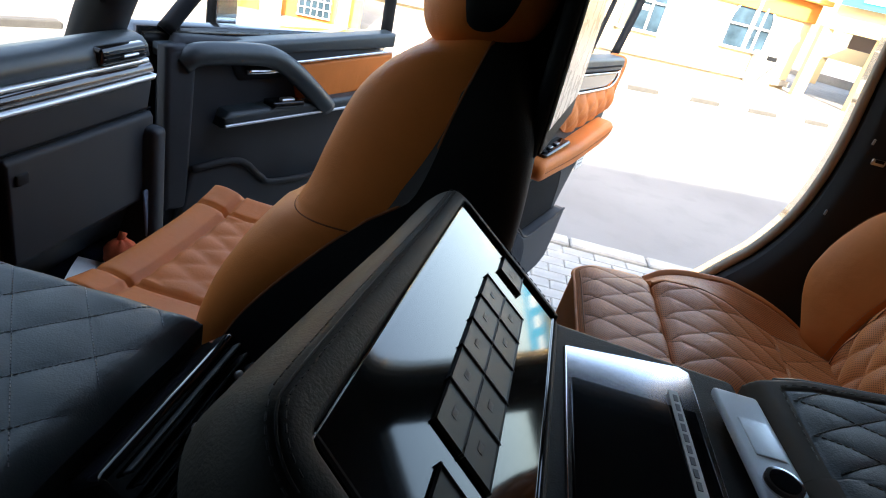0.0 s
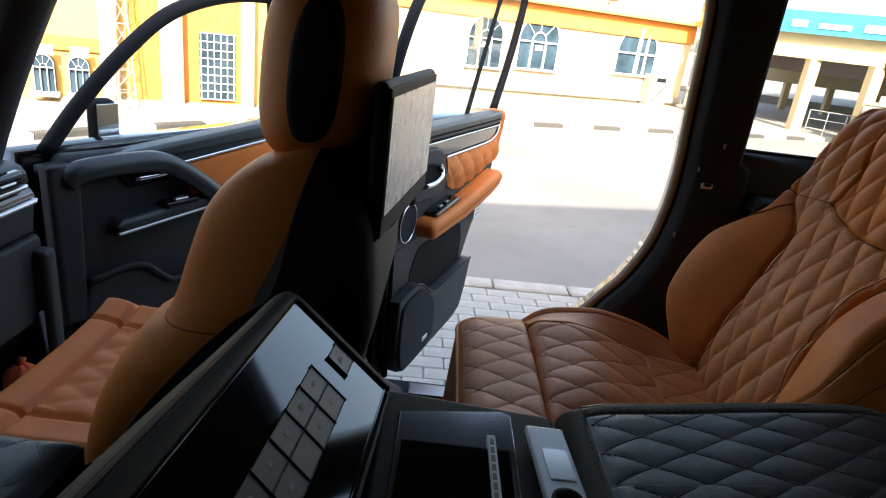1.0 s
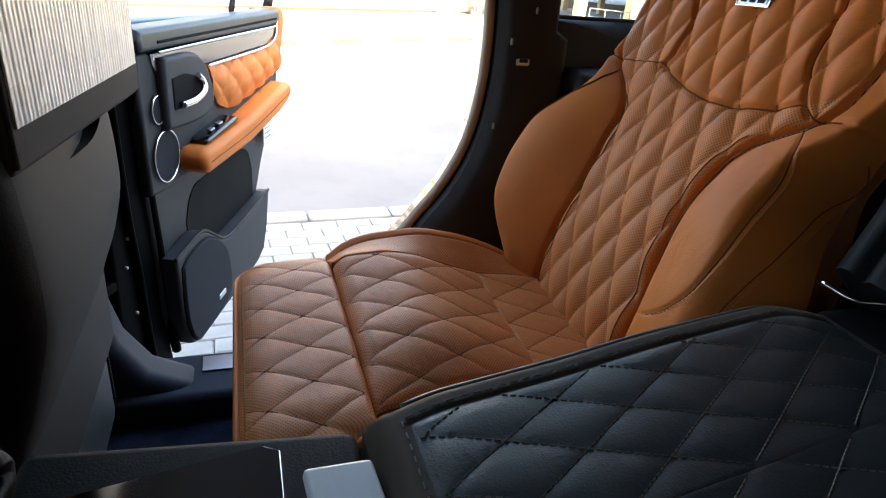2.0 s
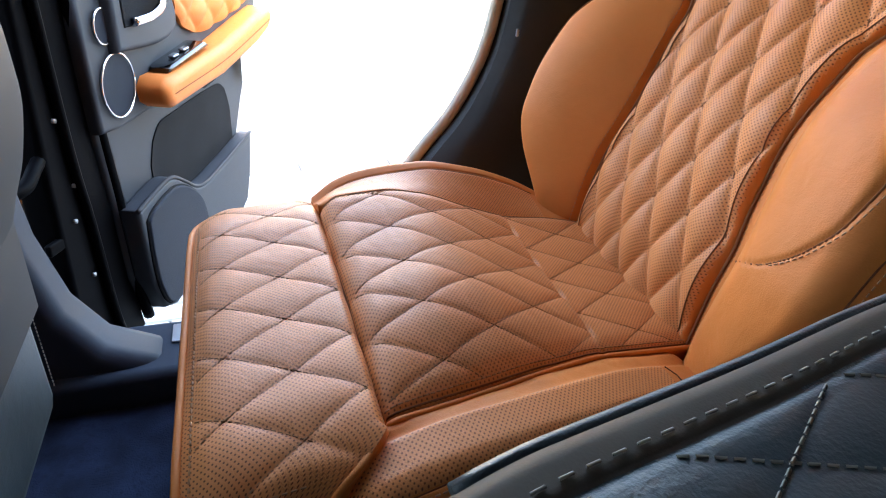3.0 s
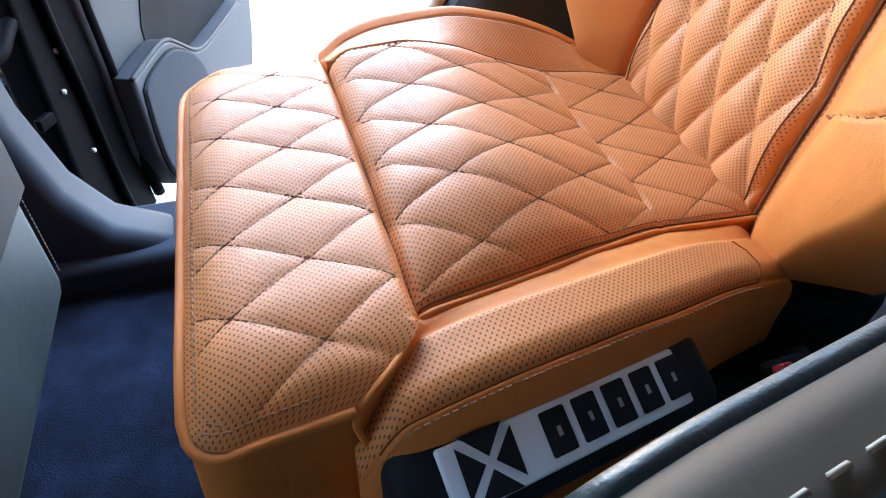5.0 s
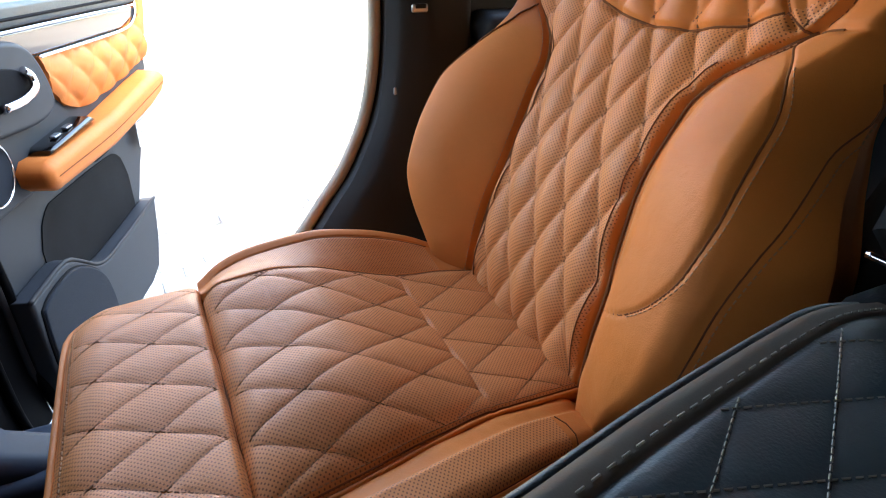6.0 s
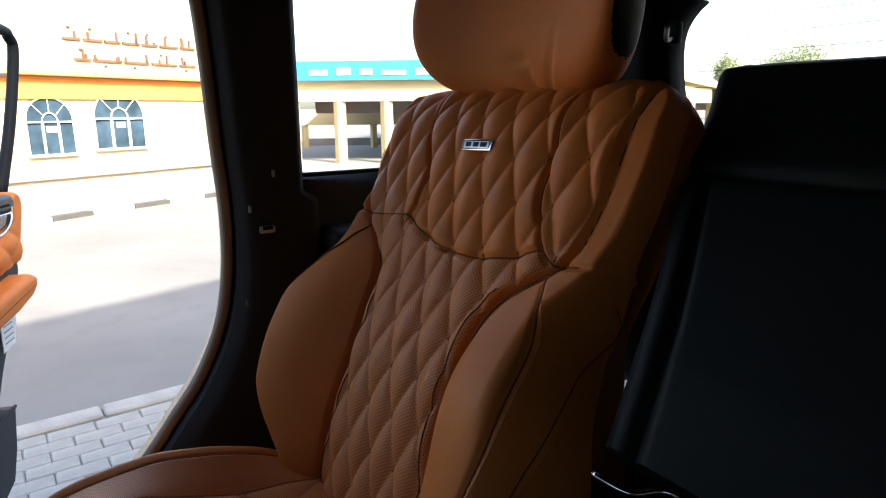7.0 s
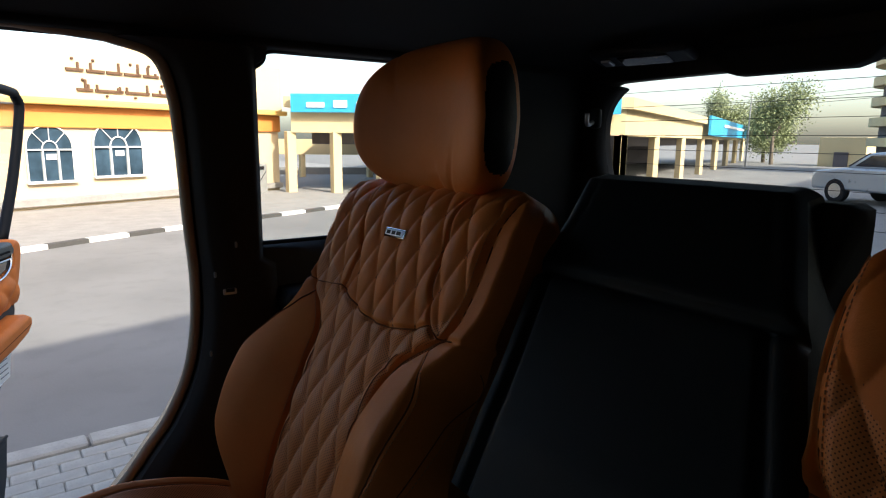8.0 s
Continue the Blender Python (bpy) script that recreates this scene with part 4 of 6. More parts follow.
    def flap_xy(u, v):
        f0 = F0 + 0.050 * max(0.0, 1 - u / 0.10) ** 2
        y = f0 + (F1 - f0) * v
        lo, hi = FL + corner(y, 0.030), FR - corner(y, 0.055)
        return lo + (hi - lo) * u, y

    def flap(u, v):
        return flap_at(*flap_xy(u, v))

    def flap_low(u, v):
        x, y = flap_xy(u, v)
        return sh(x * 1.02 - 0.002, y + 0.012 * v, 0.78)

    sheet("leg_rest", flap, 170, 80, tan_punched, seat, "quilted punched leg rest pad", flap_low, (FR - FL, F1 - F0), side=tan)
    rows = []
    for line in quilt_lines((FL + 0.014, FR - 0.014), (F0 + 0.008, F1 - 0.012), FX, FY, 0.036, 0.060):
        keep = [(x, y) for x, y in line if FL + corner(y, 0.030) + 0.012 < x < FR - corner(y, 0.055) - 0.012 and not (x < -0.16 and y < 0.055)]
        if len(keep) > 3:
            rows.append([flap_at(x, y) for x, y in keep])
    threads(rows, tan_thread, seat)
    rim = [flap(0, k / 40) for k in range(0, 41)] + [flap(k / 40, 1) for k in range(1, 41)] + [flap(1, 1 - k / 40) for k in range(1, 36)]
    part("piping", tube([Vector(p) + Vector((0, 0, 0.003)) for p in rim], 0.0034, 0, 8), tan, seat, "leather piping")
    start = Vector(flap(0.0, 0.0))
    part("piping", tube([Vector(flap(0.09, 0.0)) + Vector((0, 0, 0.001)), Vector(flap(0.03, 0.0)) + Vector((0, 0, 0.000)), start + Vector((0, 0, -0.002)), start + Vector((-0.005, -0.004, -0.03)), start + Vector((-0.006, -0.002, -0.10)), start + Vector((-0.004, 0.006, -0.22))], 0.0026, 24, 8), tan, seat, "leather piping")
    stitches([Vector(flap(k / 40, 0.935)) for k in range(2, 38)], tan_thread, seat, r=0.0008)
    stitches([Vector(flap(0.022, k / 30)) for k in range(9, 28)], tan_thread, seat, r=0.0008)

    # --- side bolsters of the cushion: the inner one with a flat ledge, a punched panel and a plain flank
    XT = [(-0.06, -0.182), (0, -0.172), (0.12, -0.159), (0.28, -0.133), (0.38, -0.13)]
    XS = [(-0.06, -0.224), (0.05, -0.216), (0.18, -0.200), (0.28, -0.182), (0.38, -0.175)]
    ZT = [(-0.06, 1.000), (-0.02, 1.021), (0.03, 1.023), (0.12, 1.014), (0.2, 0.997), (0.29, 0.972), (0.38, 0.944)]

    def bol_in(u, v):
        y = 0.055 - 0.425 * u
        il, xt, xs, zt = lerp(-y, IL), lerp(-y, XT), lerp(-y, XS), lerp(-y, ZT)
        zi = lerp(-y, EDGE) - 0.003
        x = lerp(v, [(0, il + 0.006), (0.18, (il + xt) / 2 + 0.003), (0.30, xt), (0.62, xs), (0.80, xs - 0.014), (1.0, xs - 0.018)])
        z = lerp(v, [(0, zi - 0.001), (0.18, (zi + zt) / 2 + 0.001), (0.28, zt - 0.004), (0.34, zt + 0.002), (0.50, zt + 0.002), (0.62, zt - 0.005), (0.82, zt - 0.030), (1.0, zt - 0.10)])
        end = lerp(u, [(0, 1.0), (0.07, 0.0), (0.90, 0.0), (1.0, 1.0)])
        z -= 0.020 * end + 0.003 * math.exp(-(((v - 0.62) / 0.012) ** 2))
        z += 0.0015 * noise.noise(Vector((x * 30, y * 22, 1.0))) * (v < 0.3)
        return sh(x, y, z)

    bi = sheet("cushion_bolster", bol_in, 100, 90, tan_punched, seat, "punched leather side bolster with a plain flank",
               lambda u, v: (bol_in(u, v)[0] - (0.006 if v > 0.5 else 0.0), bol_in(u, v)[1], 0.78), (0.425, 0.14), side=tan)
    for k, f in enumerate(bi.data.polygons):
        i, j = k % 100, k // 100
        if k < 9000 and not (26 < j < 55 and i < 82):
            f.material_index = 1

    def bol_out(u, v):
        y = 0.004 - 0.377 * u
        top = lerp(u, [(0, 1.024), (0.08, 1.040), (0.22, 1.050), (0.38, 1.052), (0.58, 1.037), (0.76, 1.012), (1, 0.965)])
        low = lerp(-y, ZI) + 0.004
        x = lerp(v, [(0, lerp(-y, IR) - 0.004), (0.15, 0.186), (0.5, 0.232), (0.75, 0.258), (1.0, 0.275)])
        x -= 0.020 * v * lerp(u, [(0, 1), (0.15, 0), (0.8, 0), (1, 1)])
        z = lerp(v, [(0, low), (0.06, low + 0.005), (0.30, low + 0.56 * (top - low)), (0.5, top - 0.004), (0.62, top), (0.80, top - 0.016), (1, top - 0.11)])
        z -= 0.0025 * math.exp(-(((v - 0.50) / 0.012) ** 2)) * lerp(u, [(0, 0), (0.1, 1), (0.8, 1), (0.9, 0)])
        return sh(x, y, z)

    bo = sheet("cushion_bolster", bol_out, 100, 70, tan_punched, seat, "low punched leather side bolster",
               lambda u, v: (bol_out(u, v)[0], bol_out(u, v)[1], 0.78), (0.425, 0.14), side=tan)
    for k, f in enumerate(bo.data.polygons):
        if k < 7000 and (k // 100 > 35 or k % 100 > 84 or k % 100 < 4):
            f.material_index = 1
    line = [Vector(bol_in(0.03 + 0.79 * k / 60, 0.62)) for k in range(61)] + [Vector(bol_in(0.835, 0.59)), Vector(bol_in(0.845, 0.52)), Vector(bol_in(0.845, 0.42)), Vector(bol_in(0.83, 0.34))]
    part("seam", tube([p + Vector((0, 0, 0.0002)) for p in line], 0.0009, 0, 6), tan_piping, seat)
    stitches([Vector(bol_in(0.03 + 0.80 * k / 60, 0.665)) + Vector((-0.0008, 0, 0.0004)) for k in range(61)], tan_thread, seat, r=0.0008)
    part("seam", tube([Vector(bol_out(0.06 + 0.8 * k / 40, 0.50)) + Vector((0, 0, 0.0006)) for k in range(41)], 0.0010, 0, 6), tan_piping, seat)
    part("cushion_base", prism([(-0.36, 0.72), (-0.36, 0.89), (0.02, 0.90), (0.05, 0.86), (0.05, 0.72)], 0.40, "x", -0.19, 0.01), black_plastic, seat, "black plastic seat base")

    # --- backrest: s runs up it, n out of it
    lean = radians(22.7)
    base = Vector((0.052, -0.358, 0.966))
    up, out = Vector((0.05, -math.sin(lean), math.cos(lean))), Vector((0, math.cos(lean), math.sin(lean)))
    XC = 0.018                                                               # the panels' middle line
    WI = [(-0.05, 0.130), (0.03, 0.129), (0.10, 0.129), (0.16, 0.121), (0.22, 0.116), (0.31, 0.1235), (0.346, 0.142), (0.372, 0.172), (0.395, 0.203), (0.43, 0.228), (0.50, 0.240), (0.64, 0.238)]
    WO = [(-0.05, 0.18), (0.02, 0.24), (0.06, 0.283), (0.10, 0.308), (0.16, 0.318), (0.22, 0.308), (0.30, 0.272), (0.36, 0.252), (0.42, 0.258), (0.53, 0.266), (0.585, 0.260), (0.615, 0.240), (0.632, 0.210), (0.64, 0.185)]
    XJ = [(0.100, 0.135), (0.108, 0.160), (0.120, 0.195), (0.150, 0.230), (0.185, 0.248), (0.225, 0.252), (0.298, 0.236), (0.36, 0.212), (0.388, 0.190)]   # outer seam of the roll's strip
    FLANK = [(0.05, 0.250), (0.08, 0.264), (0.14, 0.275), (0.23, 0.279), (0.325, 0.256), (0.385, 0.250)]
    LANE = {1: [(0.395, 0.122), (0.41, 0.113), (0.435, 0.102), (0.465, 0.102), (0.50, 0.115), (0.55, 0.137), (0.62, 0.152)], -1: [(0.405, 0.176), (0.42, 0.163), (0.46, 0.140), (0.51, 0.131), (0.62, 0.124)]}
    PUFF = [(0, 0.0), (0.06, 0.02), (0.25, 0.60), (0.32, 0.73), (0.45, 0.85), (0.62, 0.96), (0.76, 1.0), (1.0, 0.97)]   # across the roll: a steep wall, a crest, a broad strip
    BQ, BS, QX, QS, QT = 0.0595, 0.115, -0.007, 0.165, 0.08              # diamonds: width, height, one crossing, slant
    under = lambda x: 0.384 + 0.030 * ((x + 0.025) / 0.137) ** 2            # curved seam below the upper panel

    def back_n(x, s):
        sg = 1 if x > XC else -1
        wo, wi, a = lerp(s, WO) - sg * XC, lerp(s, WI), abs(x - XC)
        n = lerp(s, [(-0.05, -0.015), (0.08, 0.012), (0.22, 0.020), (0.36, 0.006), (0.46, 0.0), (0.56, -0.008), (0.61, -0.03), (0.64, -0.07)])
        if a < wi:
            g = min(1.0, (wi - a) / 0.014)
            p, r = (x - QX) / BQ, (s - QS + QT * (x - QX)) / BS
            n += 0.0100 * g * quilt(p + r, p - r, 0.50)
            if -lerp(s, LANE[-1]) < x < lerp(s, LANE[1]) or s < 0.41:
                n -= 0.006 * math.exp(-(((s - under(x)) / 0.0040) ** 2)) * (-0.165 < x < 0.118)
            if s > 0.40:
                n -= 0.007 * math.exp(-(((abs(x) - lerp(s, LANE[1 if x > 0 else -1])) / 0.0035) ** 2))
        else:
            k = min(1.0, (a - wi) / max(1e-3, wo - wi))
            bulge = lerp(s, [(-0.05, 0.015), (0.03, 0.055), (0.12, 0.082), (0.24, 0.078), (0.33, 0.046), (0.41, 0.010), (0.46, 0.0), (0.64, 0.0)])
            n += bulge * (lerp(k, PUFF) if sg < 0 else math.sin(min(1.0, k * 1.05) * math.pi * 0.60))
            n -= 0.10 * max(0.0, k - 0.66) ** 2 / 0.116 * lerp(s, [(0, 1), (0.35, 0.8), (0.45, 0.35), (0.64, 0.3)])
            if sg < 0:
                n -= 0.0035 * math.exp(-(((-x - lerp(s, XJ)) / 0.0028) ** 2)) * lerp(s, [(0, 0), (0.10, 0), (0.115, 1), (0.37, 1), (0.39, 0)])
                n -= 0.0025 * math.exp(-(((-x - lerp(s, FLANK)) / 0.0025) ** 2)) * lerp(s, [(0, 0), (0.05, 0), (0.07, 1), (0.36, 1), (0.39, 0)])
            if s > 0.40:
                n -= 0.003 * lerp(s, [(0.40, 0), (0.46, 1), (0.64, 1)])
        n -= 0.009 * math.exp(-(((a - wi) / 0.0042) ** 2)) * lerp(s, [(-0.05, 1), (0.40, 1), (0.46, 0.5), (0.64, 0.5)])
        n -= 0.006 * math.exp(-(((s - 0.402 - 0.13 * max(0.0, a - 0.20)) / 0.0045) ** 2)) * (a > wi - 0.004)
        return n + 0.0012 * noise.noise(Vector((x * 26, s * 19, 4.0)))

    def back_at(x, s, lift=0.0):
        return base + up * s + out * (back_n(x, s) + lift) + Vector((x, 0, 0))

    def back(u, v):
        s = -0.05 + 0.69 * v
        return back_at((2 * u - 1) * lerp(s, WO), s)

    def back_rim(u, v):
        s = -0.05 + 0.685 * v
        return base + up * s + out * -lerp(s, [(-0.05, 0.04), (0.2, 0.06), (0.45, 0.09), (0.64, 0.11)]) + Vector(((2 * u - 1) * lerp(s, WO) * 0.95, 0, 0))

    br = sheet("backrest", back, 230, 250, tan_punched, seat, "quilted leather backrest with raised side bolsters", back_rim, (0.5, 0.69))
    br.data.materials.append(tan)
    for f in br.data.polygons:
        g = f.center - base
        s = (g - out * g.dot(out)).z / up.z
        x = g.x - up.x * s
        if s > under(x) or abs(x - XC) > lerp(s, WI) - 0.008:
            f.material_index = 1
    part("back_board", prism([(-0.05, 0.0), (0.50, 0.0), (0.58, -0.03), (0.58, -0.07), (-0.05, -0.07)], 0.36, "x", -0.18, 0.02), black_plastic, seat, "black back board",
         m=Matrix.Translation(base + out * -0.06) @ Matrix(((1, 0.05, 0, 0), (0, up.y, out.y, 0), (0, up.z, out.z, 0), (0, 0, 0, 1))))
    lines = []
    for line in quilt_lines((-0.26, 0.26), (-0.06, 0.68), BQ, BS, 0, 0):
        line = [(p + QX, r + QS - QT * p) for p, r in line]
        keep = [(x, s) for x, s in line if -0.01 < s < 0.605 and abs(x - XC) < lerp(s, WI) - 0.010 and abs(x) < lerp(s, WO) - 0.02 and abs(s - under(x)) > 0.006]
        runs = [[]]
        for q in keep:
            if runs[-1] and abs(q[1] - runs[-1][-1][1]) > 0.012:
                runs.append([])
            runs[-1].append(q)
        lines += [[back_at(x, s) for x, s in r] for r in runs if len(r) > 5]
    threads(lines, tan_stitch, seat, 0.0010)
    for sg in (-1, 1):
        at_edge = lambda s, d=0.0, lift=0.0: back_at(XC + sg * (lerp(s, WI) + d), s, lift)
        part("piping", tube([at_edge(s, 0, 0.0056) for s in (-0.02 + 0.425 * k / 40 for k in range(41))], 0.0019, 0, 6), seam_dark, seat, "dark seam piping")
        part("seam", tube([at_edge(s, -0.015, 0.0005) for s in (-0.01 + 0.37 * k / 40 for k in range(41))], 0.0008, 0, 6), tan_piping, seat)
        if sg < 0:
            roll = [back_at(-x, 0.099, 0.001) for x in (0.124, 0.130)]
            roll += [back_at(-lerp(s, XJ), s, 0.0004) for s in (0.101 + 0.287 * k / 60 for k in range(61))]
            flank = [back_at(-lerp(s, FLANK), s, 0.0003) for s in (0.05 + 0.33 * k / 40 for k in range(41))]
            part("seam", tube(flank, 0.0009, 0, 6), tan_piping, seat)
            stitches([back_at(-lerp(s, XJ) - 0.006, s, 0.0006) for s in (0.125 + 0.24 * k / 60 for k in range(61))], tan_thread, seat, r=0.0007)
            stitches([back_at(-lerp(s, FLANK) - 0.005, s, 0.0006) for s in (0.07 + 0.28 * k / 60 for k in range(61))], tan_thread, seat, r=0.0007)
        else:
            roll = [back_at(XC + lerp(s, WI) + (lerp(s, WO) - XC - lerp(s, WI)) * lerp(s, [(0.1, 0.80), (0.30, 0.74), (0.36, 0.50), (0.385, 0.10)]), s, 0.0012) for s in (0.13 + 0.255 * k / 50 for k in range(51))]
        part("seam", tube(roll, 0.0012, 0, 6), seam_dark, seat)
        lane = [back_at(sg * lerp(s, LANE[sg]), s, 0.0008) for s in (0.415 + 0.19 * k / 24 for k in range(25))]
        part("seam", tube(lane, 0.0010, 0, 6), tan_piping, seat)
        hem = [at_edge(s, 0.0, 0.001) for s in (0.405 + 0.20 * k / 24 for k in range(25))]
        part("seam", tube(hem, 0.0009, 0, 6), tan_piping, seat)
        stitches([at_edge(s, -0.006, 0.0008) for s in (0.41 + 0.19 * k / 40 for k in range(41))], tan_thread, seat, r=0.0007)
        stitches([at_edge(s, 0.007, 0.0006) for s in (-0.01 + 0.40 * k / 60 for k in range(61))], tan_thread, seat)
        cross = [back_at(XC + sg * x, 0.402 + 0.13 * max(0.0, x - 0.20), 0.0008) for x in (0.205 + 0.035 * k / 10 for k in range(11))]
        part("seam", tube(cross, 0.0012, 0, 6), seam_dark, seat)
        short = [back_at(sg * (x0 + (0.205 - x0 + sg * XC) * k / 8), s0 + (0.402 - s0) * k / 8, 0.0008) for x0, s0 in ((0.118, 0.415) if sg > 0 else (0.165, 0.415),) for k in range(9)]
        part("seam", tube(short, 0.0010, 0, 6), tan_piping, seat)
    part("seam", tube([back_at(x, under(x), 0.001) for x in (-0.162 + 0.278 * k / 30 for k in range(31))], 0.0014, 0, 6), seam_dark, seat)

    # --- headrest: a thick pillow whose ends curve forward
    hc, ha = base + up * 0.735 + out * -0.018 + Vector((0.004, 0, 0)), 0.204

    def head(u, v):
        t, p = 2 * math.pi * u, math.pi * (v - 0.5)
        cp, sp = math.cos(p), math.sin(p)
        sgn = lambda q, e: math.copysign(abs(q) ** e, q)
        x = ha * sgn(math.cos(t), 0.62) * sgn(cp, 0.60)
        y = 0.060 * sgn(math.sin(t), 0.75) * sgn(cp, 0.6)
        z = 0.127 * sgn(sp, 0.76)
        y += 0.072 * (abs(x) / ha) ** 2.4 - 0.02 - 0.10 * z * 0.6
        x *= 1 - 0.10 * max(0, z / 0.118)
        if math.sin(t) > 0:                                              # leather gathers above the lower hem
            y -= 0.006 * math.exp(-(((x + 0.035 - 0.5 * (z + 0.1)) / 0.006) ** 2)) * max(0.0, min(1.0, (-z - 0.02) / 0.05))
            y -= 0.004 * math.exp(-(((x + 0.075 + 0.35 * (z + 0.1)) / 0.005) ** 2)) * max(0.0, min(1.0, (-z - 0.03) / 0.05))
            y -= 0.004 * math.exp(-(((x - 0.11 - 0.4 * (z - 0.1)) / 0.006) ** 2)) * max(0.0, min(1.0, (z - 0.03) / 0.05))
        return hc + Vector((x, y, z))
    hr = sheet("headrest", head, 192, 96, tan, seat, "smooth leather headrest with forward curved ends")
    hr.data.materials.append(hood_leather)
    for f in hr.data.polygons:
        if abs(f.normal.x) > 0.80:
            f.material_index = 1
    for sg in (-1, 1):
        part("headrest_post", rod(base + up * 0.58 + out * -0.07 + Vector((sg * 0.05, 0, 0)), hc + Vector((sg * 0.05, -0.02, -0.06)), 0.006), chrome, seat)
    bad = Matrix.Translation(back_at(0.004, 0.527, 0.005)) @ Matrix(((1, 0, 0.05, 0), (0, out.y, up.y, 0), (0, out.z, up.z, 0), (0, 0, 0, 1)))
    badge = part("badge", box(0.064, 0.006, 0.0165, (0, 0, 0), 0.002, 2), chrome, seat, "small chrome badge", m=bad)
    part("badge_field", box(0.054, 0.002, 0.010, (0, 0.0032, 0), 0.0008, 1), silver, badge)
    for k, w in ((-0.016, 0.012), (0.0, 0.010), (0.016, 0.010)):
        part("badge_mark", box(w, 0.001, 0.006, (k, 0.0046, 0)), black_plastic, badge, flat=True)
    part("shoulder_button", box(0.03, 0.02, 0.012, (0, 0, 0), 0.005, 3), black_plastic, seat, m=Matrix.Translation(base + up * 0.605 + out * -0.07 + Vector((-0.15, 0, 0))))

    # --- key panel on the cushion's inner side
    pm = SWITCHES
    housing = part("switch_housing", box(0.062, 0.255, 0.05, (-0.001, -0.004, -0.0275), 0.016, 5), black_plastic, seat, "rounded black switch housing", m=pm)
    plate = part("switch_plate", box(0.039, 0.193, 0.006, (0, 0.0, -0.003), 0.0022, 2), plate_white, housing, "satin silver switch plate")
    for k in range(5):
        part("switch_key", box(0.028, 0.0195, 0.005, (0.001, 0.016 - 0.0255 * k, -0.0008), 0.0016, 2), black_plastic, housing, "black seat key")
        part("key_mark", box(0.006, 0.003, 0.0006, (0.001, 0.016 - 0.0255 * k, 0.0019)), letter_grey, housing, flat=True)
    for k in range(4):
        a = math.pi / 2 * k
        tri = prism([(0.0025, 0.0), (0.018, -0.0150), (0.0185, 0.0150)], 0.0045, "z", -0.003, 0.0010, 1)
        part("arrow_key", tri, black_plastic, housing, "black arrow key", m=Matrix.Translation((0.001, 0.066, 0)) @ Matrix.Rotation(a, 4, "Z") @ Matrix.Translation((0.0012, 0, 0)))
    # added block, stands for the darkness in the gap under the bolster
    part("gap_filler", box(0.06, 0.12, 0.22, sh(-0.185, -0.385, 0.83), 0.02, 3), mesh_black, seat, "added black block that darkens the gap below the backrest")
    buckle = part("buckle", box(0.034, 0.05, 0.022, (0, 0, 0), 0.006, 2), black_plastic, seat, "black belt buckle", m=Matrix.Translation(sh(-0.243, -0.300, 0.912)) @ Matrix.Rotation(radians(-30), 4, "Y") @ Matrix.Rotation(radians(25), 4, "X"))
    part("release_key", box(0.026, 0.016, 0.012, (0, 0.018, 0.007), 0.003, 2), red_plastic, buckle, "red release key")
    return seat


def threads(lines, mat, parent, r=0.0009):
    """All the quilting thread of one panel: short stitches along every line."""
    bm = bmesh.new()
    for line in lines:
        pts, left = [Vector(p) for p in line], 0.002
        for a, b in zip(pts, pts[1:]):
            span = (b - a).length
            if span < 1e-7:
                continue
            way = (b - a) / span
            side = way.cross(Vector((0, 0.3, 1))).normalized()
            nor = side.cross(way)
            while left < span:
                c = a + way * left + nor * 0.0006
                e = [[bm.verts.new(c + way * d + side * r * p + nor * r * q) for p, q in ((-1, -0.6), (0, 1), (1, -0.6))] for d in (-0.0017, 0.0017)]
                for k in range(3):
                    bm.faces.new((e[0][k], e[0][(k + 1) % 3], e[1][(k + 1) % 3], e[1][k]))
                left += 0.0052
            left -= span
    return tagged(part("stitching", bm, mat, parent, "quilting thread"), kind="stuff")


rear_right = make_rear_seat(pose(0.345, -0.127, 0))
copy_thing(rear_right, pose(-0.55, -0.16, 0))


# ---- console between the rear seats, centre backrest ----
def bend(bm, fn):
    for v in bm.verts:
        v.co = fn(v.co)
    return bm


def cx(y):
    return -0.14 * (y + 0.06)


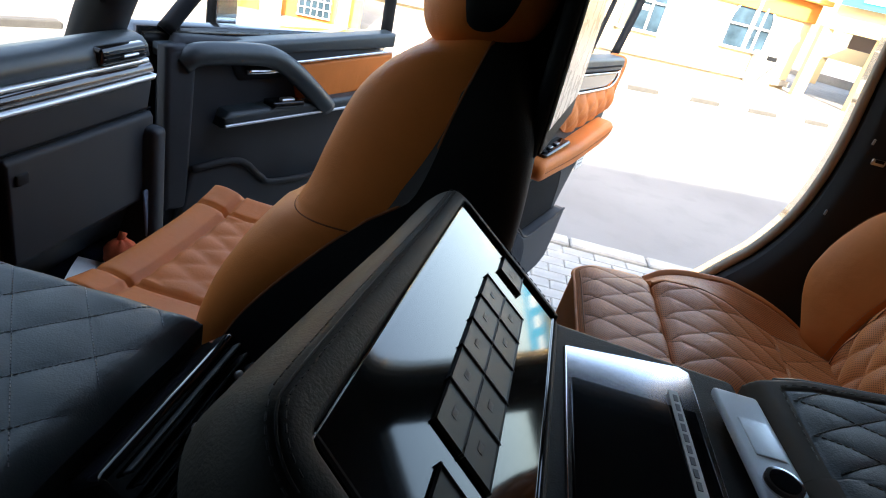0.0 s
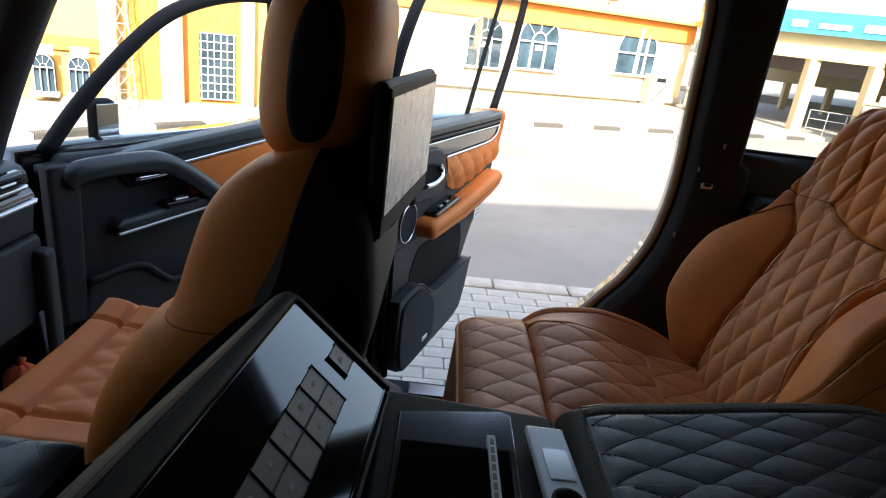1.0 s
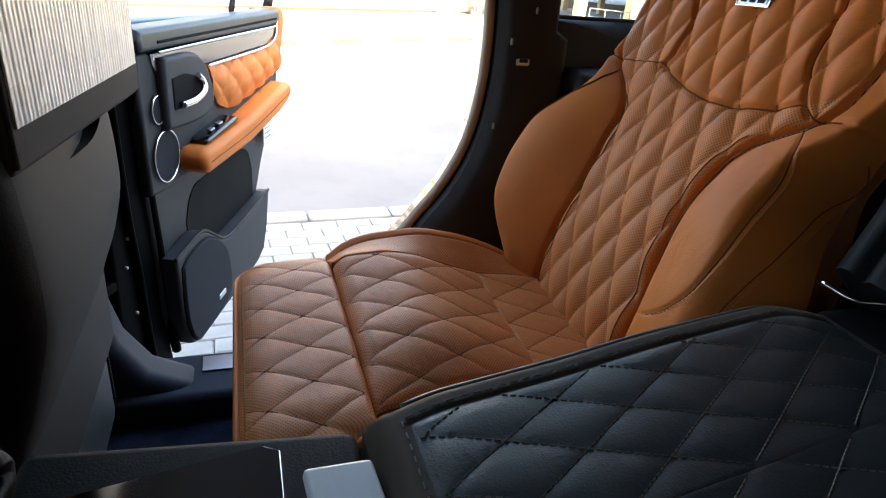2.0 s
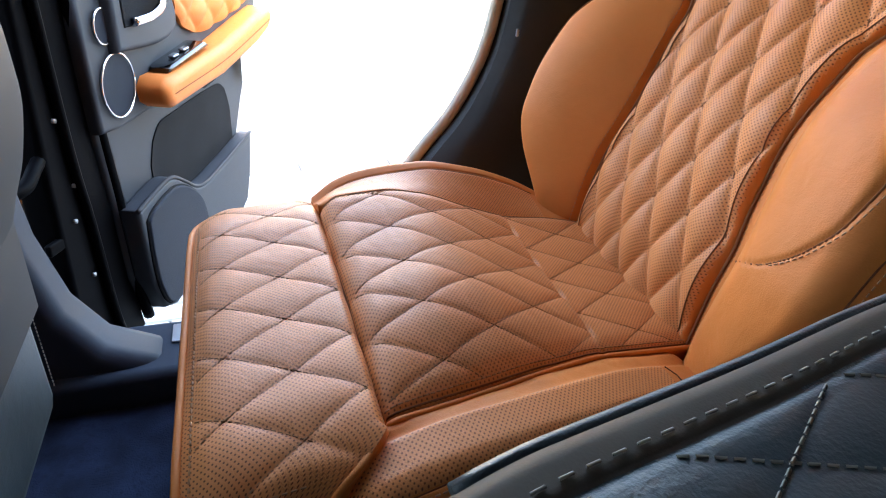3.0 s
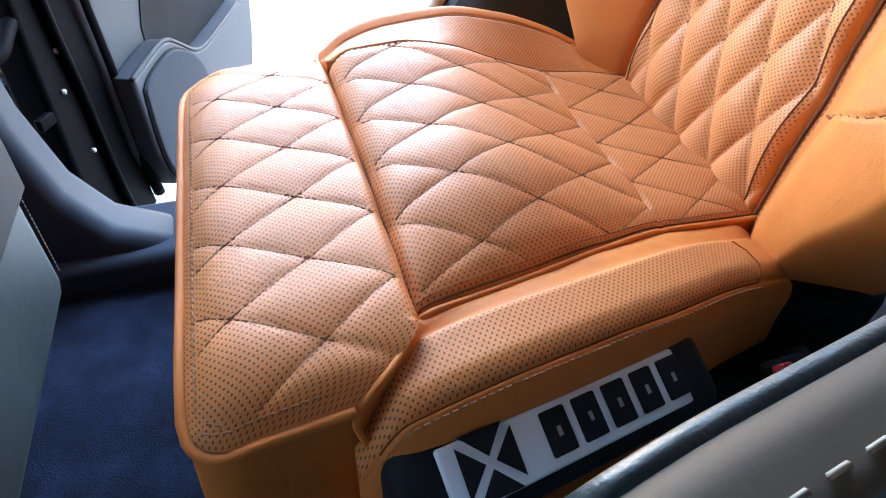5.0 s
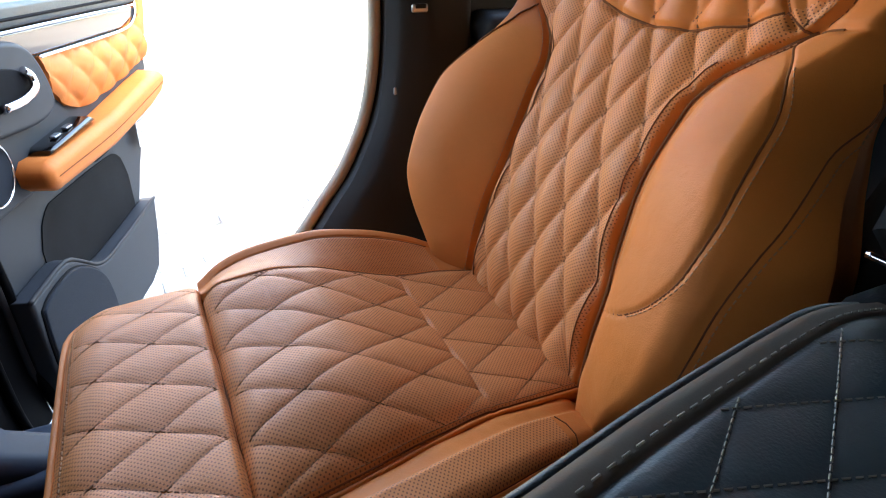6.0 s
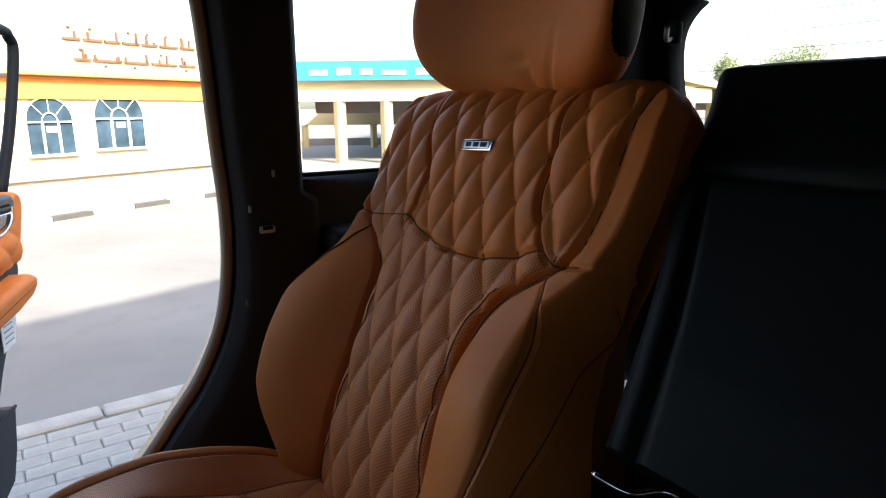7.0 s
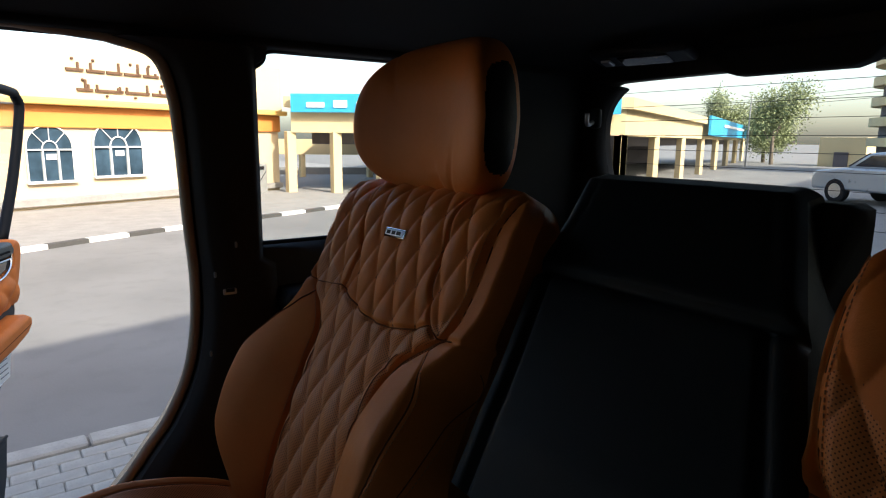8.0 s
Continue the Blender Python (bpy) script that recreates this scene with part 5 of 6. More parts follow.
def make_console():
    c = thing("rear_console", "black leather console with gloss control panel and quilted lids", "console")
    slant = lambda p: Vector((p.x + cx(p.y), p.y, p.z))
    part("base", bend(box(0.27, 0.72, 0.50, (-0.15, -0.22, 0.88), 0.03, 3), slant), black_leather, c, "black leather console body")
    # armrest lid in two halves, each with a brown rolled edge and a quilted top
    PX, PY, QX, QY = 0.043, 0.088, -0.0888, -0.137
    OUTER = [(0.066, -0.031), (0.10, -0.028), (0.20, -0.023), (0.29, -0.016), (0.40, -0.013), (0.516, -0.013)]   # the right lid's bowed edge
    for meet, x0, x1 in ((0, -0.156, 0.0), (1, -0.282, -0.158)):
        def span(y, x0=x0, x1=x1, meet=meet):
            return x0, x1 if meet else lerp(-y, OUTER)

        def from_edge(x, y, meet=meet):
            """Distance from the lid's free side and its two ends."""
            lo, hi = span(y)
            return min(x - lo if meet else hi - x, -0.066 - y, y + 0.516)

        def at(x, y, meet=meet):
            lo, hi = span(y)
            p, w = (x - QX) / PX, (y - QY) / PY
            e = from_edge(x, y)
            inner = min(e, 0.012 + 2.5 * (hi - x if meet else x - lo))     # the sides that meet are only slightly rounded
            z = 1.232 - 0.014 * max(0.0, 1 - inner / 0.014) ** 2.2 - 0.0014 * math.exp(-(((e - 0.025) / 0.0022) ** 2))
            z += 0.0015 * quilt(p + w, p - w, 0.5) * min(1.0, max(0.0, (e - 0.025) / 0.010))
            z -= lerp((-0.066 - y) / 0.45, [(0, 0.008), (0.12, 0.0), (0.75, 0.0), (1, 0.028)]) - 0.003 * meet
            return x + cx(y), y, z

        def top(u, v):
            y = -0.066 - 0.45 * v
            lo, hi = span(y)
            return at(lo + (hi - lo) * u, y)

        lid = sheet("armrest_lid", top, 90, 150, black_leather, c, "black quilted leather armrest lid", lambda u, v: (top(u, v)[0], top(u, v)[1], 1.15), (0.12, 0.45))
        lid.data.materials.append(brown_edge)
        for f in lid.data.polygons:
            if f.center.z < 1.2 or from_edge(f.center.x - cx(f.center.y), f.center.y) < 0.0245:
                f.material_index = 1
        rows = []
        for line in quilt_lines((x0, x1), (-0.494, -0.088), PX, PY, QX, QY):
            keep = [(x, y) for x, y in line if from_edge(x, y) > 0.027 and span(y)[0] + 0.003 < x < span(y)[1] - 0.003]
            if len(keep) > 3:
                rows.append([at(x, y) for x, y in keep])
        threads(rows, grey_thread, lid, 0.0006)
        side_x = lambda y, d: span(y)[0] + d if meet else span(y)[1] - d
        ys = [-0.090 - 0.40 * k / 50 for k in range(51)]
        stitches([at(side_x(y, 0.0195), y) for y in ys], grey_thread, lid, 0.0092, 0.0046, 0.0006)
        part("lid_piping", tube([at(side_x(y, 0.0035), y) for y in ys], 0.0034, 0, 8), black_leather, lid, "dark rolled piping")
        lo, hi = span(-0.085)
        stitches([at(lo + 0.02 + (hi - lo - 0.04) * k / 12, -0.0855) for k in range(13)], grey_thread, lid, 0.0092, 0.0046, 0.0006)
    # leather collar round tray and key plate
    part("collar", bend(box(0.285, 0.185, 0.045, (-0.155, 0.028, 1.184), 0.010, 3), lambda p: Vector((p.x + 0.10 * (p.y - 0.02), p.y, p.z))), hood_leather, c, "black leather collar")
    kp = bend(box(0.235, 0.038, 0.008, (-0.180, -0.047, 1.2165), 0.003, 2), lambda p: Vector((p.x, p.y + 0.30 * (p.x + 0.075) * 0.25, p.z)))
    plate = part("key_plate", kp, plate_white, c, "curved silver key plate")
    part("catch", bend(box(0.042, 0.024, 0.005, (-0.118, -0.049, 1.2190), 0.001, 1), lambda p: Vector((p.x, p.y + 0.075 * (p.x + 0.075), p.z))), plate_silver, plate, "flat release catch")
    part("knob", rod((-0.166, -0.052, 1.218), (-0.166, -0.052, 1.2255), 0.0135, 28), chrome, plate, "round dark knob")
    part("knob_dish", rod((-0.166, -0.052, 1.2253), (-0.166, -0.052, 1.2263), 0.0105, 24), gloss_black, plate)
    rim = [(-0.046, 0.098), (-0.028, -0.008), (-0.034, -0.018), (-0.262, -0.018), (-0.270, -0.008), (-0.288, 0.098)]
    part("tray_rim", prism(rim, 0.006, "z", 1.203, 0.002, 1), chrome, c, "chrome tray rim")
    inner = [(-0.052, 0.094), (-0.034, -0.006), (-0.040, -0.013), (-0.256, -0.013), (-0.264, -0.006), (-0.281, 0.094)]
    part("phone_tray", bend(prism(inner, 0.006, "z", 1.2045, 0.002, 1), lambda p: Vector((p.x, p.y, p.z - 0.022 * (p.x + 0.16)))), gloss_black, c, "gloss black phone tray")
    tag = part("tray_card", prism([(-0.075, 0.010), (-0.075, 0.002), (-0.205, 0.0), (-0.205, 0.009)], 0.0015, "z", 1.2107), sign_white, c, "narrow pale card", flat=True)
    for k in range(9):
        part("card_mark", box(0.008, 0.0035, 0.0006, (-0.085 - 0.012 * k, 0.0055, 1.2125)), letter_grey, tag, flat=True)
    # slanted control panel: a runs left along its top edge, b down towards the tray, h out of it
    R, U, V = Vector((0.002, 0.222, 1.287)), Vector((-0.345, 0.018, 0.0235)), Vector((-0.049, -0.107, -0.064))
    nrm = U.cross(V).normalized()
    if nrm.z < 0:
        nrm.negate()
    def slab(a0, a1, b0, b1, h0, h1, bevel=0.0, seg=2):
        bm = box(a1 - a0, (b1 - b0), (h1 - h0), ((a0 + a1) / 2, (b0 + b1) / 2, (h0 + h1) / 2))
        bm2 = bend(bm, lambda p: R + U * p.x + V * p.y + nrm * p.z)
        if bevel:
            bmesh.ops.bevel(bm2, geom=list(bm2.edges), offset=bevel, segments=seg, affect="EDGES", profile=0.5)
        return bm2
    # padded hood: rings of a rounded frame, from the panel's edge out over a roll and down
    LU, LV = U.length, V.length

    def hood_at(k, f):
        """k: 0 to 4 round the frame, a corner arc in each; f: 0 at the panel's edge, 1 at the outer roll."""
        side, part_of = int(k) % 4, k - int(k)
        arc = min(1.0, max(0.0, (part_of - 0.35) / 0.30))
        t = math.pi / 2 * (side + arc)
        na, nb = -math.cos(t), -math.sin(t)                            # outward: a<0, b<0, a>1, b>1 in turn
        r = 0.006
        cor = [(0, 0), (1, 0), (1, 1), (0, 1)]
        c0 = cor[side]
        pa, pb = c0[0] * LU + (r if c0[0] == 0 else -r), c0[1] * LV + (r if c0[1] == 0 else -r)
        if part_of < 0.35:                                               # straight run before the corner
            p0 = cor[side - 1]
            w = 0.5 + part_of / 0.70
        elif part_of > 0.65:
            p0 = cor[(side + 1) % 4]
            w = 1.0 - (part_of - 0.65) / 0.70
        else:
            p0, w = c0, 1.0
        qa, qb = p0[0] * LU + (r if p0[0] == 0 else -r), p0[1] * LV + (r if p0[1] == 0 else -r)
        pa, pb = qa + (pa - qa) * w, qb + (pb - qb) * w
        m = 0.022 * max(0, -na) ** 2 + lerp(pa / LU, [(0, 0.025), (1, 0.036)]) * max(0, -nb) ** 2 + 0.036 * max(0, na) ** 2 + 0.008 * max(0, nb) ** 2
        off = r + m * min(f, 1.0)
        h = lerp(f, [(-0.1, 0.002), (0.0, 0.0058), (0.12, 0.0092), (0.40, 0.0092), (0.62, 0.0066), (0.80, 0.0), (0.93, -0.010), (1.0, -0.020), (1.3, -0.030), (2.0, -0.040)])
        if f <= 0.0:
            off = r + 0.02 * f
        if nb > 0.5:
            h = max(h * 0.6, -0.03)
        return R + U * ((pa + na * off) / LU) + V * ((pb + nb * off) / LV) + nrm * h

    hood = slab(0.01, 0.99, 0.01, 0.99, -0.034, 0.002)
    grid = [[hood.verts.new(hood_at(4 * i / 160, f)) for i in range(160)] for f in (-0.1, 0.0, 0.05, 0.12, 0.25, 0.40, 0.52, 0.62, 0.72, 0.80, 0.87, 0.93, 0.97, 1.0, 1.1, 1.3, 1.6, 2.0)]
    for g0, g1 in zip(grid, grid[1:]):
        for i in range(160):
            hood.faces.new((g0[i], g0[(i + 1) % 160], g1[(i + 1) % 160], g1[i]))
    bmesh.ops.recalc_face_normals(hood, faces=hood.faces)
    part("panel_hood", hood, hood_leather, c, "padded black leather hood")
    part("hood_seam", tube([hood_at((3.66 + 2.0 * k / 80) % 4, 0.60) for k in range(81)], 0.0007, 0, 6), black_plastic, c)
    panel = part("control_panel", slab(0.0, 1.0, 0.0, 0.97, -0.004, 0.0062, 0.0015, 2), gloss_black, c, "gloss black control panel")
    part("panel_trim", slab(0.985, 1.008, 0.0, 0.99, -0.004, 0.0058, 0.001, 1), chrome, panel, "thin chrome edge")
    for i in range(5):
        for j in range(2):
            a0, b0 = 0.205 + 0.1115 * i, 0.375 + 0.165 * j
            key = part("panel_key", slab(a0, a0 + 0.1105, b0, b0 + 0.163, 0.003, 0.0080, 0.0012, 2), key_grey, panel, "dark grey rubber key")
            if (i, j) != (2, 1):
                part("key_mark", slab(a0 + 0.043, a0 + 0.065, b0 + 0.062, b0 + 0.092, 0.0081, 0.0083), key_print, key, flat=True)
    for a0, b0 in ((0.015, 0.45), (0.82, 0.46)):
        key = part("panel_key", slab(a0, a0 + 0.095, b0, b0 + 0.19, 0.003, 0.0080, 0.0014, 2), key_grey, panel, "dark grey rubber key")
        part("key_mark", slab(a0 + 0.035, a0 + 0.062, b0 + 0.07, b0 + 0.115, 0.0081, 0.0083), key_print, key, flat=True)
    for f in (0.50, 0.70):
        edge = [hood_at((3.70 + 1.95 * k / 120) % 4, f) + nrm * 0.0003 for k in range(121)]
        stitches(edge, black_plastic, c, 0.006, 0.0035, 0.0005)
    part("front_wall", box(0.36, 0.06, 0.50, (-0.14, 0.27, 0.96), 0.025, 3), black_leather, c, "black leather console end")
    return c


make_console()


def make_centre_backrest():
    b = thing("centre_backrest", "black leather folding centre backrest with chrome foot trim", "backrest")
    path = [(-0.552, 1.235), (-0.60, 1.30), (-0.74, 1.435), (-0.755, 1.448), (-0.85, 1.50), (-0.93, 1.548), (-0.965, 1.553)]
    def body(u, v):
        k = v * (len(path) - 1)
        i = min(int(k), len(path) - 2)
        y = path[i][0] + (path[i + 1][0] - path[i][0]) * (k - i)
        z = path[i][1] + (path[i + 1][1] - path[i][1]) * (k - i)
        right = lerp(-y, [(0.51, 0.075), (0.60, 0.100), (0.74, 0.165), (0.85, 0.215), (0.93, 0.255)])
        left = lerp(-y, [(0.51, -0.32), (0.60, -0.268), (0.74, -0.186), (0.85, -0.126), (0.93, -0.082)])
        x = left + (right - left) * u
        e = min(u, 1 - u) * (right - left)
        d = 0.014 * max(0, 1 - e / 0.02) ** 2 + 0.010 * math.exp(-(((e - 0.034) / 0.005) ** 2)) * (1 if z < 1.44 else 0.1) + 0.012 * math.exp(-(((z - 1.442) / 0.006) ** 2))
        return x, y - d * 0.7, z - d * 0.7
    sheet("pad", body, 70, 110, hood_leather, b, "black leather pad with a rolled rim", lambda u, v: (body(u, v)[0], body(u, v)[1] - 0.10, body(u, v)[2] - 0.09))
    part("back_board", prism([(-0.62, 1.10), (-0.80, 1.36), (-0.975, 1.535), (-1.02, 1.535), (-1.02, 1.10)], 0.30, "x", -0.13, 0.02), headliner, b, "dark cloth backing")
    st = [(0.066, -0.525, 1.224), (0.036, -0.533, 1.221), (0.020, -0.552, 1.224), (-0.005, -0.553, 1.224), (-0.06, -0.548, 1.220), (-0.14, -0.535, 1.214)]
    part("foot_trim", tube(st, 0.0028, 40, 8), chrome, b, "thin chrome trim along the foot")
    part("foot", box(0.36, 0.10, 0.12, (-0.10, -0.56, 1.135), 0.03, 3), hood_leather, b)


make_centre_backrest()


# ---- front: seat, screen, dashboard, console ----
def make_front_seat():
    s = thing("passenger_seat", "tan leather front passenger seat with a black and grey back shell", "car seat", Matrix.Translation((0, -0.03, 0)))
    C = 0.375
    HW = [(0.86, 0.22), (0.95, 0.268), (1.10, 0.270), (1.18, 0.252), (1.30, 0.238), (1.37, 0.215), (1.405, 0.18), (1.425, 0.11)]
    FRONT = [(0.86, 0.59), (0.95, 0.588), (1.02, 0.572), (1.09, 0.54), (1.15, 0.50), (1.18, 0.470), (1.24, 0.453), (1.31, 0.430), (1.34, 0.412), (1.365, 0.388), (1.385, 0.360), (1.40, 0.325), (1.425, 0.285)]
    SEAM = [(0.86, 0.56), (1.0, 0.505), (1.06, 0.467), (1.13, 0.412), (1.18, 0.366), (1.23, 0.312), (1.335, 0.289), (1.425, 0.268)]
    REAR = [(0.86, 0.265), (0.98, 0.237), (1.05, 0.216), (1.10, 0.198), (1.18, 0.182), (1.30, 0.190), (1.425, 0.235)]
    def face(u, v):
        z = 0.86 + 0.565 * v
        hw, x = lerp(z, HW), math.sin(math.pi * (u - 0.5))
        w = (1 - abs(x) ** 9) ** 0.6
        y = lerp(z, SEAM) + (lerp(z, FRONT) - 0.006 - lerp(z, SEAM)) * w
        y -= 0.035 * max(0, 1 - (x / 0.55) ** 2) - 0.004 * quilt(x * 2.2 + z / 0.1, x * 2.2 - z / 0.1) * (abs(x) < 0.5)
        y -= 0.008 * math.exp(-(((z - 1.165) / 0.006) ** 2)) * (abs(x) > 0.5)
        return C + x * hw * (0.935 + 0.085 * w), y, z                    # bolsters flare out towards the front
    def shell(u, v):
        z = 0.86 + 0.565 * v
        hw, x = lerp(z, HW), 2 * u - 1
        x = math.sin(math.pi * (u - 0.5))
        y = lerp(z, SEAM) - (lerp(z, SEAM) - lerp(z, REAR)) * (1 - abs(x) ** 12) ** 0.5
        return C + x * hw * 0.965, y - 0.001, z
    sheet("backrest", face, 70, 70, tan, s, "tan leather backrest with full side bolsters", lambda u, v: (face(u, v)[0], lerp(face(u, v)[2], SEAM), face(u, v)[2]))
    bs = sheet("back_shell", shell, 50, 50, hood_leather, s, "black leather back shell with a grey middle", lambda u, v: (shell(u, v)[0], lerp(shell(u, v)[2], SEAM), shell(u, v)[2]))
    bs.data.materials.append(grey_shell)
    for f in bs.data.polygons:
        if abs(f.center.x - C) < 0.80 * lerp(f.center.z, HW) * 0.932 and f.center.z < 1.36 and f.normal.y < -0.3:
            f.material_index = 1
    part("map_pocket", prism([(-0.18, 0.92), (0.18, 0.92), (0.19, 1.12), (-0.19, 1.12)], 0.014, "y", 0.0, 0.006, 2), grey_shell, s, "grey hard map pocket", m=Matrix.Translation((C, 0.222, 0)))
    for sg in (-1, 1):
        ring = [face(0.5 + sg * 0.498, k / 40) for k in range(41)]
        part("piping", tube([Vector(p) + Vector((sg * 0.002, 0, 0)) for p in ring], 0.0025, 0, 6), tan_piping, s)
    part("seam", tube([face(0.02 + 0.24 * k / 24, (1.165 - 0.86) / 0.565) for k in range(25)], 0.0012, 0, 6), tan_piping, s)
    # cushion
    def cush(u, v):
        x, y = 2 * u - 1, 0.42 + 0.40 * v
        z = 0.925 + 0.035 * abs(x) ** 3 - 0.05 * max(0, abs(x) - 0.82) / 0.18 + 0.012 * math.exp(-(((v - 0.86) / 0.10) ** 2)) - 0.05 * max(0, v - 0.9) / 0.1
        if abs(x) < 0.55 and v < 0.74:
            z += 0.006 * quilt(x * 0.26 / 0.06 + y / 0.10, x * 0.26 / 0.06 - y / 0.10)
        z -= 0.012 * math.exp(-(((v - 0.75) / 0.012) ** 2)) + 0.01 * math.exp(-(((abs(x) - 0.57) / 0.015) ** 2))
        return C + x * 0.262, y, z
    sheet("cushion", cush, 80, 70, tan, s, "tan leather cushion with quilted middle", lambda u, v: (cush(u, v)[0], cush(u, v)[1], 0.78))
    part("back_lower", box(0.43, 0.09, 0.20, (C - 0.005, 0.285, 0.85), 0.03, 4), black_leather, s, "padded black lower back")
    stitches([(0.572, 0.2405, 0.79 + 0.13 * k / 20) for k in range(21)], grey_thread, s, r=0.0007, lift=(0, -0.0008, 0))
    stitches([(0.18 + 0.38 * k / 20, 0.2405, 0.925) for k in range(21)], grey_thread, s, r=0.0007, lift=(0, -0.0008, 0))
    part("seat_base", box(0.44, 0.42, 0.18, (C, 0.62, 0.70), 0.03), black_plastic, s, "black seat base")
    # headrest with a black back
    hc = Vector((0.352, 0.292, 1.506))
    def head(u, v):
        t, p = 2 * math.pi * u, math.pi * (v - 0.5)
        sgn = lambda q, e: math.copysign(abs(q) ** e, q)
        x = 0.165 * sgn(math.cos(t), 0.5) * sgn(math.cos(p), 0.45)
        y = 0.088 * sgn(math.sin(t), 0.70) * sgn(math.cos(p), 0.6)
        z = 0.122 * sgn(math.sin(p), 0.62)
        y -= 0.046 * (abs(x) / 0.165) ** 2.2 * max(0.0, y / 0.088) + 0.06 * z
        z -= 0.15 * y                                                    # hangs lower in front of the posts
        return hc + Vector((x, y, z))
    hr = sheet("headrest", head, 192, 96, tan, s, "tan leather headrest with black sides")
    for sg in (-1, 1):
        def disc(u, v, sg=sg):
            t = 2 * math.pi * u
            r = 1 - v
            y = 0.034 * r * math.copysign(abs(math.cos(t)) ** 0.75, math.cos(t))
            z = 0.088 * r * math.copysign(abs(math.sin(t)) ** 0.75, math.sin(t))
            return hc + Vector((sg * (0.158 + 0.012 * math.sqrt(max(0.0, 1 - r ** 4)) - 0.05 * z * z / 0.088), y - 0.012 - 0.06 * z, z - 0.15 * y))
        sheet("side_inset", disc, 48, 10, hood_leather, hr, "black leather side inset")
    for sg in (-1, 1):
        part("headrest_post", rod((0.345 + sg * 0.045, 0.305, 1.38), (0.345 + sg * 0.045, 0.305, 1.45), 0.007), chrome, s)
        part("post_guide", box(0.03, 0.03, 0.014, (0.345 + sg * 0.045, 0.305, 1.424), 0.005, 2), black_plastic, s)
    return s


grey_shell = material("grey moulded plastic", (0.034, 0.034, 0.036), 0.65, spec=0.15, vary=0.12, grain=0.15, gscale=900)
film = material("ribbed protective film", (0.80, 0.78, 0.74), 0.28, spec=0.9, coat=0.4, vary=0.10, vscale=30)
make_front_seat()


def make_screen():
    t = thing("headrest_screen", "flat entertainment screen on the headrest back, film still on", "screen",
              Matrix.Translation((0.352, 0.137, 1.398)) @ Matrix.Rotation(radians(-8.5), 4, "Z"))
    part("case", box(0.322, 0.020, 0.212, (0, 0.008, 0), 0.008, 3), black_plastic, t, "slim black screen case")
    part("bezel", box(0.308, 0.004, 0.198, (0, -0.003, 0), 0.0015, 1), grey_shell, t, "grey screen bezel")
    def ribs(u, v):
        x, z = -0.148 + 0.294 * u, -0.068 + 0.156 * v
        return x, -0.0065 - 0.00016 * math.sin(u * 260) - 0.0003 * noise.noise(Vector((x * 90, z * 8, 0))), z
    sheet("film", ribs, 340, 10, film, t, "pale ribbed protective film", lambda u, v: (ribs(u, v)[0], -0.004, ribs(u, v)[2]))
    def mount(u, v):
        a = 2 * math.pi * u
        k = 1 - 0.22 * v
        return 0.098 * k * math.copysign(abs(math.cos(a)) ** 0.6, math.cos(a)), 0.016 + 0.09 * v, -0.016 + 0.118 * k * math.copysign(abs(math.sin(a)) ** 0.6, math.sin(a))
    sheet("mount", mount, 40, 8, black_plastic, t, "rounded black screen mount")


make_screen()


